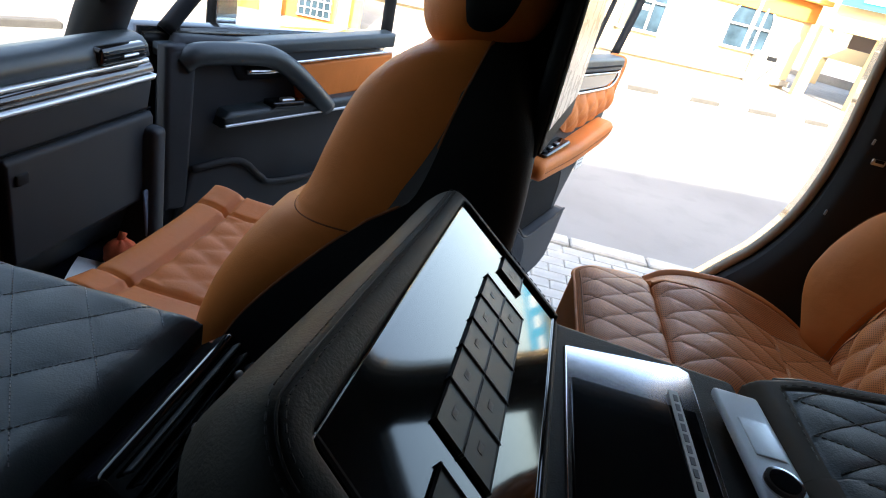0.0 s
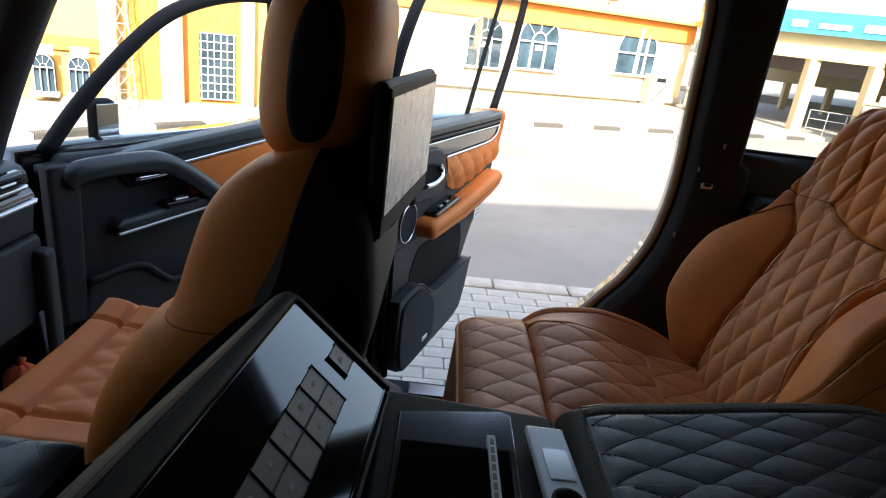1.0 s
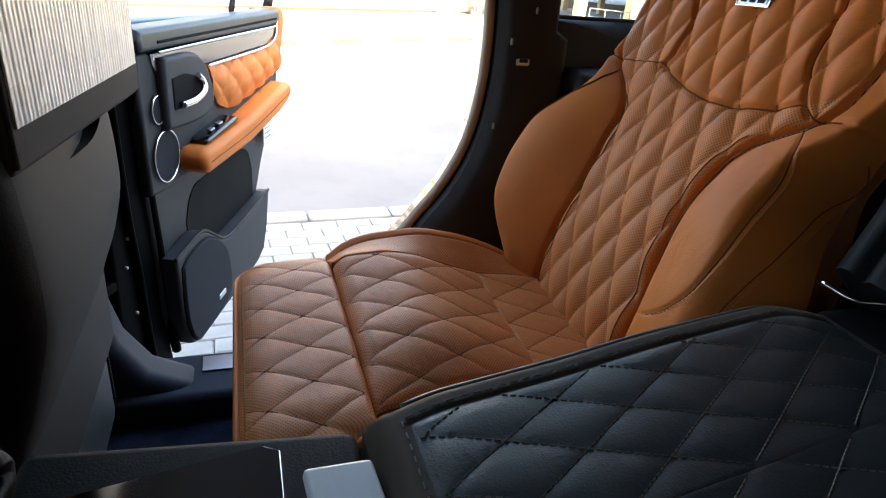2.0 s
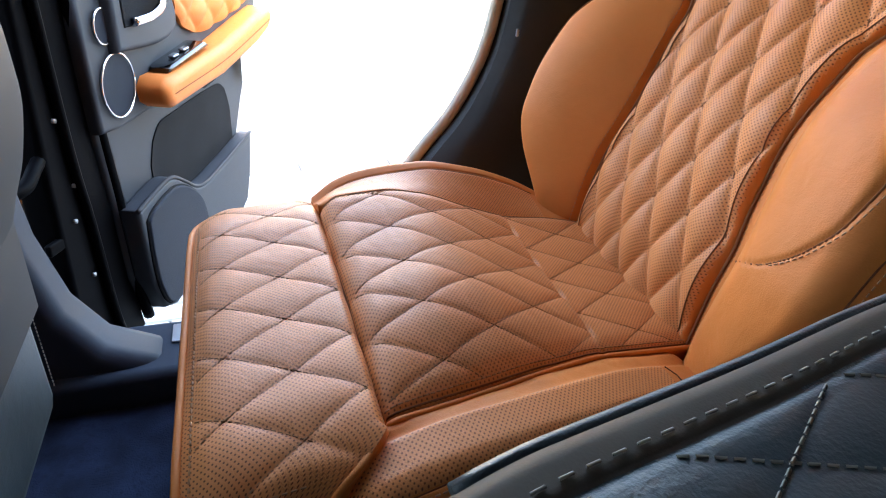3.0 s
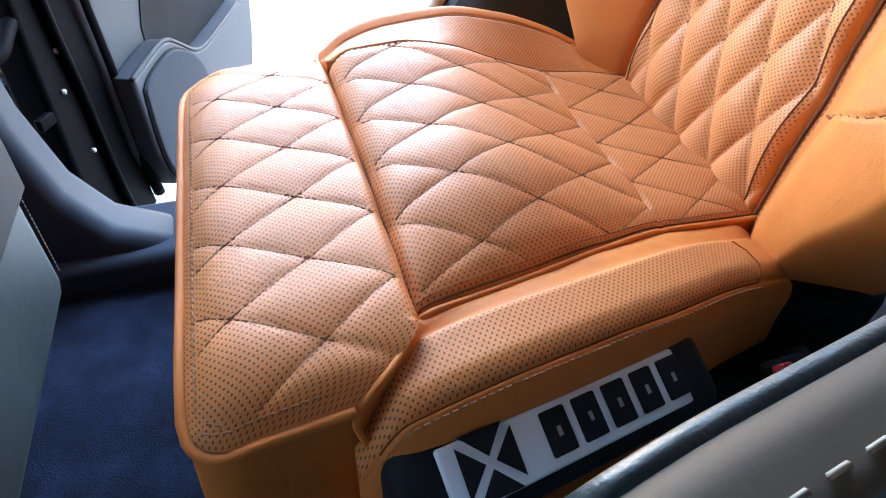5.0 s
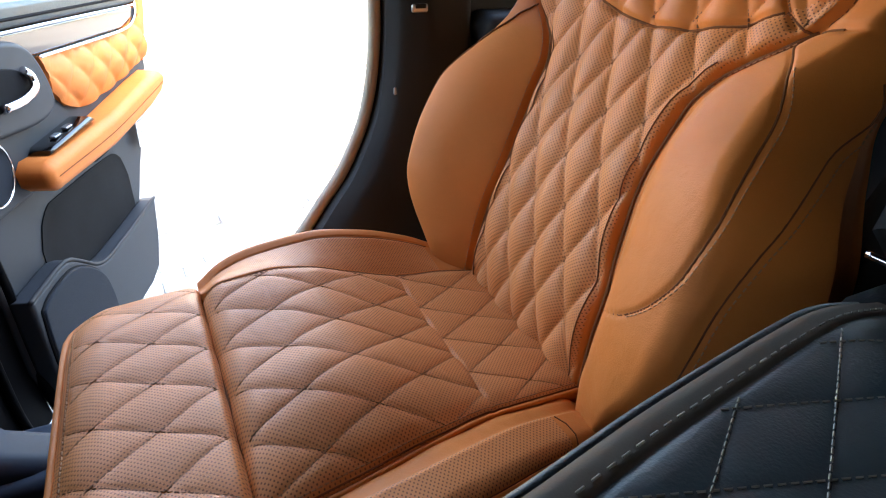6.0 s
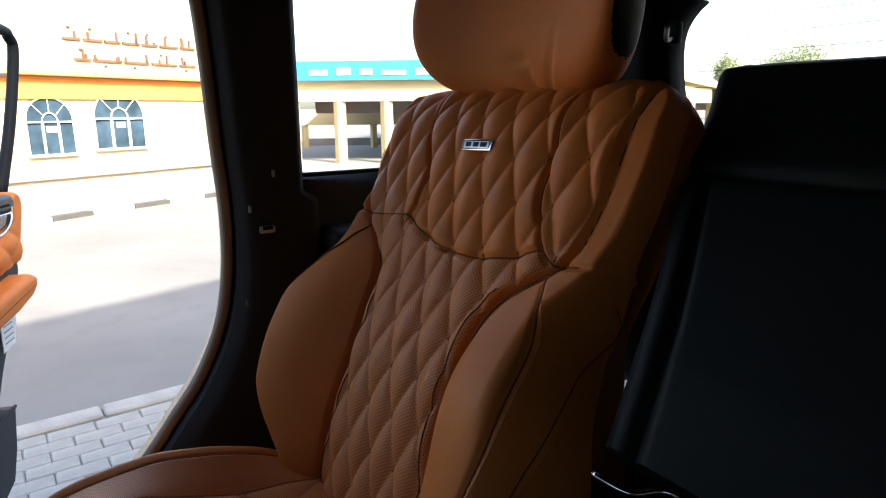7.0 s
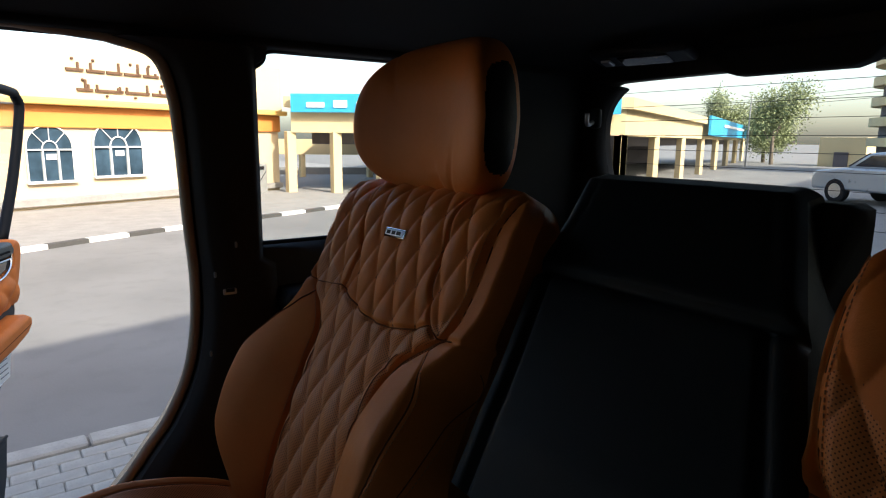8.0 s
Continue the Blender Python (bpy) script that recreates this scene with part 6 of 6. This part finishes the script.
def make_dash():
    d = thing("dashboard", "dark grey dashboard with bright strips and a closed glovebox", "dashboard")
    prof = [(1.22, 0.66), (1.06, 0.70), (1.035, 0.78), (1.022, 0.80), (1.020, 1.0), (1.012, 1.012), (1.004, 1.07), (1.004, 1.088), (1.02, 1.11), (1.035, 1.14), (1.06, 1.155), (1.40, 1.00), (1.40, 0.66)]
    part("body", prism(prof, 1.55, "x", -0.78, 0.01), dark_trim, d)
    part("top_pad", prism([(1.014, 1.128), (1.018, 1.152), (1.032, 1.168), (1.055, 1.174), (1.08, 1.171), (1.42, 1.02), (1.42, 0.98), (1.06, 1.12)], 1.56, "x", -0.785, 0.006), black_leather, d, "black padded dash top")
    part("strip", prism([(1.016, 1.117), (1.006, 1.119), (1.009, 1.127), (1.03, 1.128)], 1.5, "x", -0.74, 0.002), silver, d, "bright metal strip")
    part("strip", prism([(1.012, 1.097), (0.994, 1.100), (1.003, 1.117), (1.03, 1.117)], 1.5, "x", -0.74, 0.002), wood_gloss, d, "dark gloss veneer strip")
    part("strip", prism([(1.008, 1.074), (0.992, 1.084), (0.988, 1.096), (1.015, 1.097)], 1.5, "x", -0.74, 0.002), silver, d, "bright metal strip")
    part("glovebox", prism([(1.008, 0.790), (1.000, 0.805), (1.000, 0.992), (1.008, 1.005), (1.05, 1.005), (1.05, 0.790)], 0.425, "x", 0.345, 0.006), dark_trim, d, "closed dark glovebox lid")
    part("latch", box(0.03, 0.006, 0.022, (0.375, 0.998, 0.965), 0.003, 1), black_plastic, d, "small glovebox lock")
    vent = part("vent", box(0.15, 0.05, 0.036, (0.675, 1.030, 1.145), 0.009, 2), gloss_black, d, "end air vent")
    for k in range(3):
        part("slat", box(0.13, 0.012, 0.0030, (0.675, 1.004, 1.136 + 0.009 * k), 0.001, 1), black_plastic, vent)
    part("tab", box(0.05, 0.008, 0.006, (0.680, 0.998, 1.145), 0.002, 1), silver, vent)
    part("seam", tube([(-0.74, 1.0105, 1.0115), (0.0, 1.0105, 1.0115), (0.77, 1.0105, 1.0115)], 0.0016, 0, 6), mesh_black, d, "dark seam above the glovebox")
    part("kick_panel", box(0.05, 0.30, 0.35, (0.755, 1.12, 0.80), 0.015), dark_trim, d)
    tagged(part("footwell_mat", box(0.62, 0.42, 0.05, (0.45, 1.05, 0.625), 0.02), carpet), "dark carpet mat in the front footwell", "mat")
    leaf = thing("leaflet", "blue and white printed leaflet on the footwell floor", "leaflet", Matrix.Translation((0.52, 0.985, 0.665)) @ Matrix.Rotation(radians(24), 4, "Z") @ Matrix.Rotation(radians(14), 4, "X"))
    def paper(u, v):
        return -0.11 + 0.22 * u, -0.05 + 0.10 * v, 0.016 * math.sin(u * 3.2) * v
    sheet("sheet", paper, 14, 6, sign_white, leaf, "", lambda u, v: (paper(u, v)[0], paper(u, v)[1], paper(u, v)[2] - 0.001))
    part("print", box(0.20, 0.026, 0.0008, (0, -0.018, 0.0105)), sign_blue, leaf, "blue printed band", flat=True)
    bag = thing("orange_pouch", "small bright orange pouch in the footwell", "pouch", Matrix.Translation((0.645, 1.0, 0.69)))
    def pouch(u, v):
        t, p = 2 * math.pi * u, math.pi * (v - 0.5)
        r = 1 + 0.14 * noise.noise(Vector((math.cos(t) * 2, math.sin(t) * 2, p * 2)))
        return 0.042 * r * math.cos(t) * math.cos(p), 0.034 * r * math.sin(t) * math.cos(p), 0.034 * r * math.sin(p)
    sheet("bag", pouch, 28, 14, orange_cloth, bag)
    part("knot", rod((0.0, 0, 0.03), (0.012, 0, 0.048), 0.009, 8), orange_cloth, bag)
    rag = thing("hanging_strap", "pale blue folded strap hanging by the kick panel", "strap")
    part("strap", bend(box(0.03, 0.008, 0.13, (0.735, 0.99, 0.76), 0.003, 1), lambda p: Vector((p.x + 0.01 * math.sin(p.z * 30), p.y, p.z))), blue_cloth, rag)


orange_cloth = material("orange cloth", (0.62, 0.09, 0.02), 0.8, vary=0.2, grain=0.4, gscale=300)
blue_cloth = material("pale blue webbing", (0.22, 0.30, 0.42), 0.8, vary=0.15, grain=0.4, gscale=500)
make_dash()


def make_front_console():
    c = thing("front_console", "black quilted leather front armrest with rear air vents", "console")
    x0, x1, y0, y1 = -0.27, 0.015, 0.465, 0.72
    def top(u, v):
        x, y = x0 + (x1 - x0) * u, y0 + (y1 - y0) * v
        e = min(min(u, 1 - u) * (x1 - x0), min(v, 1 - v) * (y1 - y0))
        q = quilt(x / 0.10 + y / 0.085, x / 0.10 - y / 0.085, 0.5)
        return x, y, 1.085 - 0.022 * max(0, 1 - e / 0.03) ** 2 + 0.002 * q
    lid = sheet("armrest_lid", top, 70, 70, black_leather, c, "black quilted leather armrest lid", lambda u, v: (top(u, v)[0], top(u, v)[1], 1.03))
    inv = lambda x, y: ((x - x0) / (x1 - x0), (y - y0) / (y1 - y0))
    threads([[top(*inv(x, y)) for x, y in line] for line in quilt_lines((x0 + 0.02, x1 - 0.02), (y0 + 0.02, y1 - 0.02), 0.10, 0.085, 0, 0)], letter_grey, lid, 0.0006)
    part("body", box(0.25, 0.62, 0.42, (-0.14, 0.74, 0.83), 0.03, 3), black_plastic, c)
    part("switch_bank", box(0.22, 0.22, 0.03, (-0.14, 0.83, 1.045), 0.01, 2), gloss_black, c, "gloss black switch bank")
    part("shift_gate", tube([(-0.02, 0.72, 1.05), (0.0, 0.80, 1.06), (0.0, 0.92, 1.07)], 0.014, 12, 8), silver, c)
    vm = Matrix.Translation((-0.105, 0.405, 1.045)) @ Matrix.Rotation(radians(-42), 4, "X")
    vent = part("vent", box(0.215, 0.05, 0.080, (0, 0.015, 0), 0.008, 2), gloss_black, c, "rear air vent", m=vm)
    for k in range(5):
        part("slat", box(0.185, 0.016, 0.0035, (0, -0.012, -0.026 + 0.013 * k), 0.001, 1), black_plastic, vent)
    for x in (-0.02, 0.06):
        part("tab", box(0.010, 0.010, 0.022, (x, -0.022, 0.0), 0.003, 1), silver, vent)
    part("vent_rim", tube([(-0.106, -0.010, -0.040), (0.106, -0.010, -0.040)], 0.0018, 4, 6), silver, vent, "bright lower vent rim")


make_front_console()


# ---- doors, standing open ----
def make_rear_door():
    m = Matrix.Translation((0.85, 0.28, 0)) @ Matrix.Rotation(math.atan2(-0.34, 0.94), 4, "Z")
    d = thing("door_1", "open rear door lined in dark plastic and tan quilted leather", "door", m, kind="structure")
    soft = lambda pts, n=60: [(q.x, q.y) for q in spline([(x, z, 0) for x, z in pts], n)]
    out = [(0.10, 0.50), (0.20, 0.47), (0.80, 0.48), (0.90, 0.53), (0.96, 0.70), (1.095, 0.87), (1.17, 0.98), (1.225, 1.10), (1.255, 1.20), (1.26, 1.255), (0.10, 1.30), (0.09, 0.80)]
    part("skin", prism(out, 0.09, "y", 0.045, 0.02, 3), black_paint, d, "black painted door shell")
    part("jamb", prism([(0.075, 0.50), (0.13, 0.475), (0.29, 0.475), (0.27, 0.62), (0.255, 1.28), (0.12, 1.28), (0.09, 0.90)], 0.06, "y", 0.012, 0.012, 2), jamb_black, d, "black painted door edge")
    for x, z in ((0.115, 0.62), (0.145, 0.70), (0.13, 0.82), (0.15, 0.88), (0.14, 1.00), (0.16, 1.08), (0.12, 0.56)):
        part("bolt", rod((x, 0.014, z), (x, 0.007, z), 0.0042, 8), steel, d)
    for x0, x1, r in ((0.262, 0.232, 0.012), (0.165, 0.150, 0.008)):
        part("edge_seal", tube([(x0 + 0.030, 0.006, 0.50), (x0 + 0.010, 0.004, 0.60), (x0, 0.004, 0.80), (x0 - 0.012, 0.004, 0.95), (x1, 0.004, 1.26)], r, 24, 8), jamb_black, d, "black rubber edge seal")
    part("check_strap", box(0.12, 0.012, 0.022, (0.06, 0.02, 0.80), 0.003, 1), jamb_black, d, m=Matrix.Rotation(radians(4), 4, "Y"))
    harness = part("cable_sleeve", tube([(-0.02, 0.03, 0.93), (0.03, 0.012, 0.925), (0.08, 0.02, 0.94), (0.12, 0.03, 0.95)], 0.011, 20, 10), jamb_black, d, "ribbed black cable sleeve")
    # added chrome strip, stands for bright ground showing below the door corner
    part("gap_strip", tube([(0.085, 0.0, 0.49), (0.15, -0.002, 0.470), (0.26, -0.002, 0.466)], 0.006, 16, 8), chrome, d, "bright strip standing for lit ground past the door corner")
    right = [(0.80, 0.500), (0.872, 0.52), (0.912, 0.60), (0.943, 0.707), (1.0, 0.785), (1.077, 0.874), (1.135, 0.960), (1.170, 1.045), (1.172, 1.13), (1.180, 1.215)]
    lin = [(0.235, 1.250), (0.228, 1.10), (0.230, 0.94), (0.246, 0.78), (0.252, 0.62), (0.285, 0.52), (0.34, 0.497)] + right
    part("lining", prism(lin, 0.05, "y", 0.0, 0.012, 3), dark_trim, d, "dark plastic door lining")
    # upper half stands proud above a ridge
    up_half = [(0.232, 1.245), (0.226, 1.10), (0.229, 0.945), (0.30, 0.9365), (0.93, 0.9385), (1.115, 0.955), (1.160, 1.045), (1.165, 1.13), (1.172, 1.210)]
    part("upper_panel", prism(up_half, 0.03, "y", -0.014, 0.009, 3), dark_trim, d, "proud upper door panel")
    # upper strips
    part("belt_strip", prism([(0.23, 1.248), (1.12, 1.222), (1.165, 1.226), (1.178, 1.245), (1.16, 1.268), (0.23, 1.294)], 0.07, "y", -0.026, 0.012, 3), black_leather, d, "padded dark top rail")
    part("rail_slot", tube([(0.30, -0.026, 1.263), (0.75, -0.026, 1.251), (1.13, -0.026, 1.242)], 0.0035, 20, 6), mesh_black, d, "dark groove in the top rail")
    part("wood_strip", prism([(0.30, 1.188), (1.02, 1.170), (1.105, 1.186), (1.125, 1.216), (0.28, 1.242)], 0.04, "y", -0.022, 0.006, 2), wood_gloss, d, "dark veneer strip")
    part("chrome_line", tube([(0.56, -0.024, 1.177), (0.80, -0.024, 1.170), (1.0, -0.024, 1.166), (1.08, -0.024, 1.172), (1.130, -0.024, 1.195), (1.150, -0.022, 1.232), (1.150, -0.020, 1.262)], 0.0042, 36, 6), chrome, d, "chrome trim line")
    part("chrome_line", tube([(0.30, -0.027, 1.243), (0.70, -0.027, 1.232), (1.13, -0.027, 1.219)], 0.0030, 24, 6), silver, d, "bright line under the top rail")
    low_edge = lambda u: lerp(u, [(0, 1.105), (0.10, 1.060), (0.25, 1.040), (0.6, 1.050), (1, 1.075)])
    def pad(u, v):
        x = 0.555 + 0.015 * (1 - v) + 0.585 * u + 0.02 * v * u
        z = low_edge(u) + (lerp(u, [(0, 1.178), (0.7, 1.166), (1, 1.190)]) - low_edge(u)) * v
        q = quilt(x / 0.115 + z / 0.095, x / 0.115 - z / 0.095, 0.5)
        return x, -0.016 - 0.009 * q - 0.012 * math.sin(math.pi * v), z
    sheet("quilted_pad", pad, 70, 30, tan, d, "tan quilted leather pad", lambda u, v: (pad(u, v)[0], 0.01, pad(u, v)[2]))
    part("rear_pad", prism(soft([(1.135, 1.06), (1.165, 1.09), (1.205, 1.16), (1.232, 1.225), (1.222, 1.262), (1.188, 1.272), (1.162, 1.258), (1.158, 1.215), (1.142, 1.18)], 40), 0.07, "y", -0.024, 0.016, 3), tan, d, "tan leather door end")
    arm = [(0.372, 0.995), (0.378, 0.965), (0.405, 0.948), (0.70, 0.945), (0.98, 0.966), (1.080, 0.983), (1.115, 1.003), (1.121, 1.033), (1.090, 1.047), (0.98, 1.040), (0.72, 1.015), (0.44, 1.010), (0.395, 1.012)]
    part("armrest", prism(arm, 0.085, "y", -0.078, 0.020, 5), tan, d, "rounded tan leather armrest")
    part("seam", tube([(0.40, -0.0795, 0.980), (0.70, -0.0795, 0.982), (1.00, -0.0795, 1.005), (1.09, -0.0795, 1.015)], 0.0009, 20, 5), tan_piping, d)
    sw = part("switch_pod", prism([(0.43, 1.012), (0.66, 1.022), (0.63, 1.036), (0.45, 1.024)], 0.05, "y", -0.060, 0.006, 2), gloss_black, d, "gloss black window switch pod")
    for k in range(2):
        part("switch", box(0.028, 0.014, 0.006, (0.50 + 0.055 * k, -0.040, 1.031 + 0.003 * k), 0.002, 1), ring_grey, sw)
    part("handle_module", prism(soft([(0.30, 1.075), (0.47, 1.062), (0.545, 1.075), (0.560, 1.110), (0.540, 1.165), (0.505, 1.205), (0.44, 1.226), (0.30, 1.232)], 40), 0.04, "y", -0.034, 0.012, 4), dark_trim, d, "dark moulded handle surround")
    part("recess", prism(soft([(0.33, 1.115), (0.44, 1.110), (0.478, 1.130), (0.462, 1.165), (0.40, 1.185), (0.33, 1.185)], 30), 0.01, "y", -0.0365, 0.004, 2), mesh_black, d, "dark handle recess")
    part("handle", tube([(0.355, -0.040, 1.122), (0.41, -0.050, 1.126), (0.458, -0.050, 1.138), (0.468, -0.044, 1.158), (0.452, -0.040, 1.172)], 0.0085, 20, 8), chrome, d, "chrome door handle")
    ring = lambda cx_, cz_, r: [(cx_ + r * math.cos(2 * math.pi * k / 40), -0.0195, cz_ + r * math.sin(2 * math.pi * k / 40)) for k in range(41)]
    for x, z, r in ((0.304, 1.018, 0.055), (0.288, 1.125, 0.027)):
        sp = part("speaker", rod((x, -0.004, z), (x, -0.0175, z), r, 48), mesh_dark, d, "round speaker grille")
        part("speaker_ring", tube(ring(x, z, r + 0.003), 0.0024, 0, 6), chrome, sp, "chrome speaker ring")
    part("pull_recess", prism([(0.655, 0.948), (0.845, 0.952), (0.80, 0.915), (0.775, 0.908), (0.70, 0.906), (0.685, 0.915)], 0.02, "y", -0.019, 0.004, 2), mesh_black, d, "dark grip recess")
    # door bin behind the raised lower panel: a dark sheet stands for the hollow's shade
    def bin_at(u, v):
        x = 0.402 + 0.49 * u
        lo, hi = 0.695, lerp(u, [(0, 0.815), (0.06, 0.868), (0.16, 0.893), (0.5, 0.892), (0.85, 0.885), (0.95, 0.86), (1, 0.80)])
        e = min(u * 0.49, (1 - u) * 0.49, (1 - v) * (hi - lo))
        return x, -0.0025 + 0.0015 * min(1.0, e / 0.02), lo + (hi - lo) * v
    sheet("pocket", bin_at, 40, 16, pocket_shade, d, "flat door pocket with painted shade", lambda u, v: (bin_at(u, v)[0], 0.003, bin_at(u, v)[2]))
    lipp = [(0.248, 0.783), (0.30, 0.788), (0.375, 0.793), (0.420, 0.785), (0.473, 0.752), (0.525, 0.718), (0.585, 0.703), (0.70, 0.703), (0.80, 0.706), (0.940, 0.712)]
    edge = soft(lipp, 60)
    low = edge + [(0.910, 0.60), (0.868, 0.525), (0.80, 0.506), (0.34, 0.503), (0.29, 0.526), (0.256, 0.62)]
    part("lower_panel", prism(low, 0.045, "y", -0.042, 0.010, 3), dark_trim, d, "raised lower door panel")
    part("pocket_lip", tube([(x, -0.038, z) for x, z in edge], 0.0048, 0, 8), grey_shell, d, "grey pocket edge")
    cov = [(0.268, 0.752), (0.30, 0.766), (0.375, 0.772), (0.425, 0.764), (0.480, 0.735), (0.528, 0.690), (0.548, 0.64), (0.553, 0.58), (0.535, 0.54), (0.47, 0.522), (0.36, 0.520), (0.30, 0.535), (0.270, 0.60), (0.264, 0.68)]
    cover = [(q.x, q.y) for q in spline([(x, z, 0) for x, z in cov + cov[:1]], 64)][:-1]
    part("speaker_cover", prism(cover, 0.012, "y", -0.050, 0.005, 2), mesh_dark, d, "fine mesh speaker cover")
    part("cover_groove", tube([(x, -0.0425, z) for x, z in cover + cover[:2]], 0.0035, 0, 6), mesh_black, d)
    part("maker_plate", box(0.045, 0.004, 0.016, (0.47, -0.0515, 0.572), 0.002, 1), silver, d, "small silver plate", m=None)
    part("label", prism([(0.975, 0.944), (1.080, 0.949), (1.052, 0.860), (0.972, 0.854)], 0.002, "y", -0.0205), sign_white, d, "white paper label", True)
    for k in range(4):
        part("label_line", box(0.055, 0.001, 0.003, (1.015, -0.0212, 0.875 + 0.016 * k)), letter_grey, d, flat=True)
    # window frame and glass
    fr = [(0.20, 1.27), (0.30, 1.50), (0.42, 1.66), (0.55, 1.735), (0.85, 1.765), (1.42, 1.757), (1.515, 1.735), (1.53, 1.68), (1.42, 1.46), (1.275, 1.25)]
    part("window_frame", tube([(x, 0.05, z) for x, z in fr], 0.017, 60, 8), black_plastic, d, "black window frame")
    part("window_divider", tube([(0.92, 0.05, 1.25), (1.06, 0.05, 1.50), (1.21, 0.05, 1.757)], 0.009, 12, 8), black_plastic, d, "slim black window divider")
    pane = part("pane", prism([(q.x, q.y) for q in spline([(a, b, 0) for a, b in fr], 60)], 0.004, "y", 0.05), tinted, d, "clear window glass", flat=True)
    pane.visible_shadow = False


# darker than the door lining, for the shade down in the pocket
pocket_shade = material("pocket lining with painted shade", (0.012, 0.012, 0.013), 0.85, vary=0.25, vscale=9, spec=0.08, grain=0.2, gscale=900)
make_rear_door()


def make_front_door():
    m = Matrix.Translation((0.86, 1.085, 0.025)) @ Matrix.Rotation(math.atan2(-0.436, 0.90), 4, "Z")
    d = thing("door_2", "open front door with dark lining and a curved grab arch", "door", m, kind="structure")
    part("skin", prism([(0.02, 0.56), (0.9, 0.56), (0.95, 1.13), (0.02, 1.13)], 0.08, "y", 0.06, 0.02, 3), black_paint, d, "black painted door shell")
    part("lining", prism([(0.06, 0.58), (0.90, 0.58), (0.93, 1.08), (0.70, 1.10), (0.10, 1.12), (0.06, 1.0)], 0.06, "y", 0.0, 0.018, 3), dark_trim, d, "dark plastic door lining")
    part("top_rail", prism([(0.05, 1.068), (0.92, 1.103), (0.92, 1.153), (0.05, 1.098)], 0.07, "y", -0.015, 0.012, 2), black_leather, d, "padded dark top rail")
    part("chrome_line", tube([(0.42, -0.014, 1.055), (0.92, -0.014, 1.094)], 0.005, 8, 6), chrome, d)
    part("tan_pad", prism([(0.50, 0.93), (0.92, 0.97), (0.92, 1.086), (0.46, 1.048)], 0.03, "y", -0.014, 0.01, 2), tan, d, "tan leather door pad")
    part("grab_arch", tube([(0.09, -0.015, 1.060), (0.13, -0.03, 1.086), (0.28, -0.035, 1.088), (0.36, -0.037, 1.078), (0.43, -0.042, 1.043), (0.51, -0.048, 0.985), (0.585, -0.05, 0.925)], 0.030, 40, 12), black_leather, d, "curved padded grab arch")
    part("front_pad", prism([(0.045, 0.66), (0.115, 0.66), (0.125, 1.06), (0.105, 1.105), (0.040, 1.10)], 0.05, "y", -0.030, 0.014, 3), dark_trim, d, "padded front edge of the lining")
    part("recess", prism([(0.185, 1.058), (0.245, 1.052), (0.275, 1.008), (0.44, 1.010), (0.425, 1.045), (0.33, 1.066)], 0.02, "y", -0.012, 0.008, 1), black_plastic, d, "dark handle recess")
    part("handle", tube([(0.285, -0.02, 1.036), (0.35, -0.03, 1.039), (0.415, -0.03, 1.044)], 0.009, 10, 8), chrome, d, "chrome door handle")
    part("armrest", prism([(0.20, 0.889), (0.92, 0.925), (0.92, 0.965), (0.22, 0.934)], 0.08, "y", -0.055, 0.016, 3), black_leather, d, "black padded armrest")
    part("bright_strip", tube([(0.20, -0.058, 0.899), (0.56, -0.058, 0.916), (0.90, -0.058, 0.933)], 0.0045, 12, 6), silver, d, "bright strip under the armrest")
    pod = part("switch_pod", box(0.12, 0.05, 0.02, (0.42, -0.035, 0.946), 0.006, 2), gloss_black, d, "window switch pod")
    part("switch", box(0.05, 0.02, 0.012, (0.42, -0.045, 0.958), 0.004, 1), silver, pod)
    part("pocket_lip", tube([(0.12, -0.032, 0.776), (0.24, -0.035, 0.786), (0.30, -0.035, 0.768), (0.36, -0.035, 0.716), (0.44, -0.035, 0.690), (0.90, -0.032, 0.686)], 0.010, 30, 8), grey_shell, d, "grey pocket edge")
    part("lower_panel", prism([(0.08, 0.59), (0.88, 0.59), (0.90, 0.678), (0.44, 0.680), (0.36, 0.706), (0.30, 0.758), (0.24, 0.776), (0.12, 0.768)], 0.045, "y", -0.032, 0.012, 2), dark_trim, d, "raised lower door panel")
    fr = [(0.09, 1.12), (0.20, 1.245), (0.34, 1.375), (0.50, 1.485), (0.70, 1.545), (0.90, 1.56), (0.93, 1.53), (0.95, 1.12)]
    part("window_frame", tube([(x, 0.06, z) for x, z in fr], 0.022, 50, 8), black_plastic, d, "black window frame")
    pane = part("pane", prism([(q.x, q.y) for q in spline([(a, b, 0) for a, b in fr], 50)], 0.004, "y", 0.06), tinted, d, "clear window glass", flat=True)
    pane.visible_shadow = False
    mir = part("mirror", bend(box(0.085, 0.05, 0.16, (0.33, 0.165, 1.150), 0.026, 4), lambda p: p), black_plastic, d, "black outside mirror shell")
    part("mirror_glass", box(0.068, 0.004, 0.135, (0.33, 0.1385, 1.150), 0.0015, 1), mirror_glass, mir, "mirror glass")
    part("mirror_foot", box(0.16, 0.07, 0.05, (0.25, 0.145, 1.085), 0.015, 2), black_plastic, mir)


mirror_glass = material("mirror", (0.9, 0.9, 0.9), 0.02, metal=1.0, vary=0.0)
make_front_door()

shade = box(5.0, 60, 8.0, (-9.42, 0, 4.0))
tagged(part("shading_building", shade, cream_wall, flat=True, m=Matrix.Rotation(radians(15.7), 4, "Z")), "plain cream building that shades the parked car", "building")
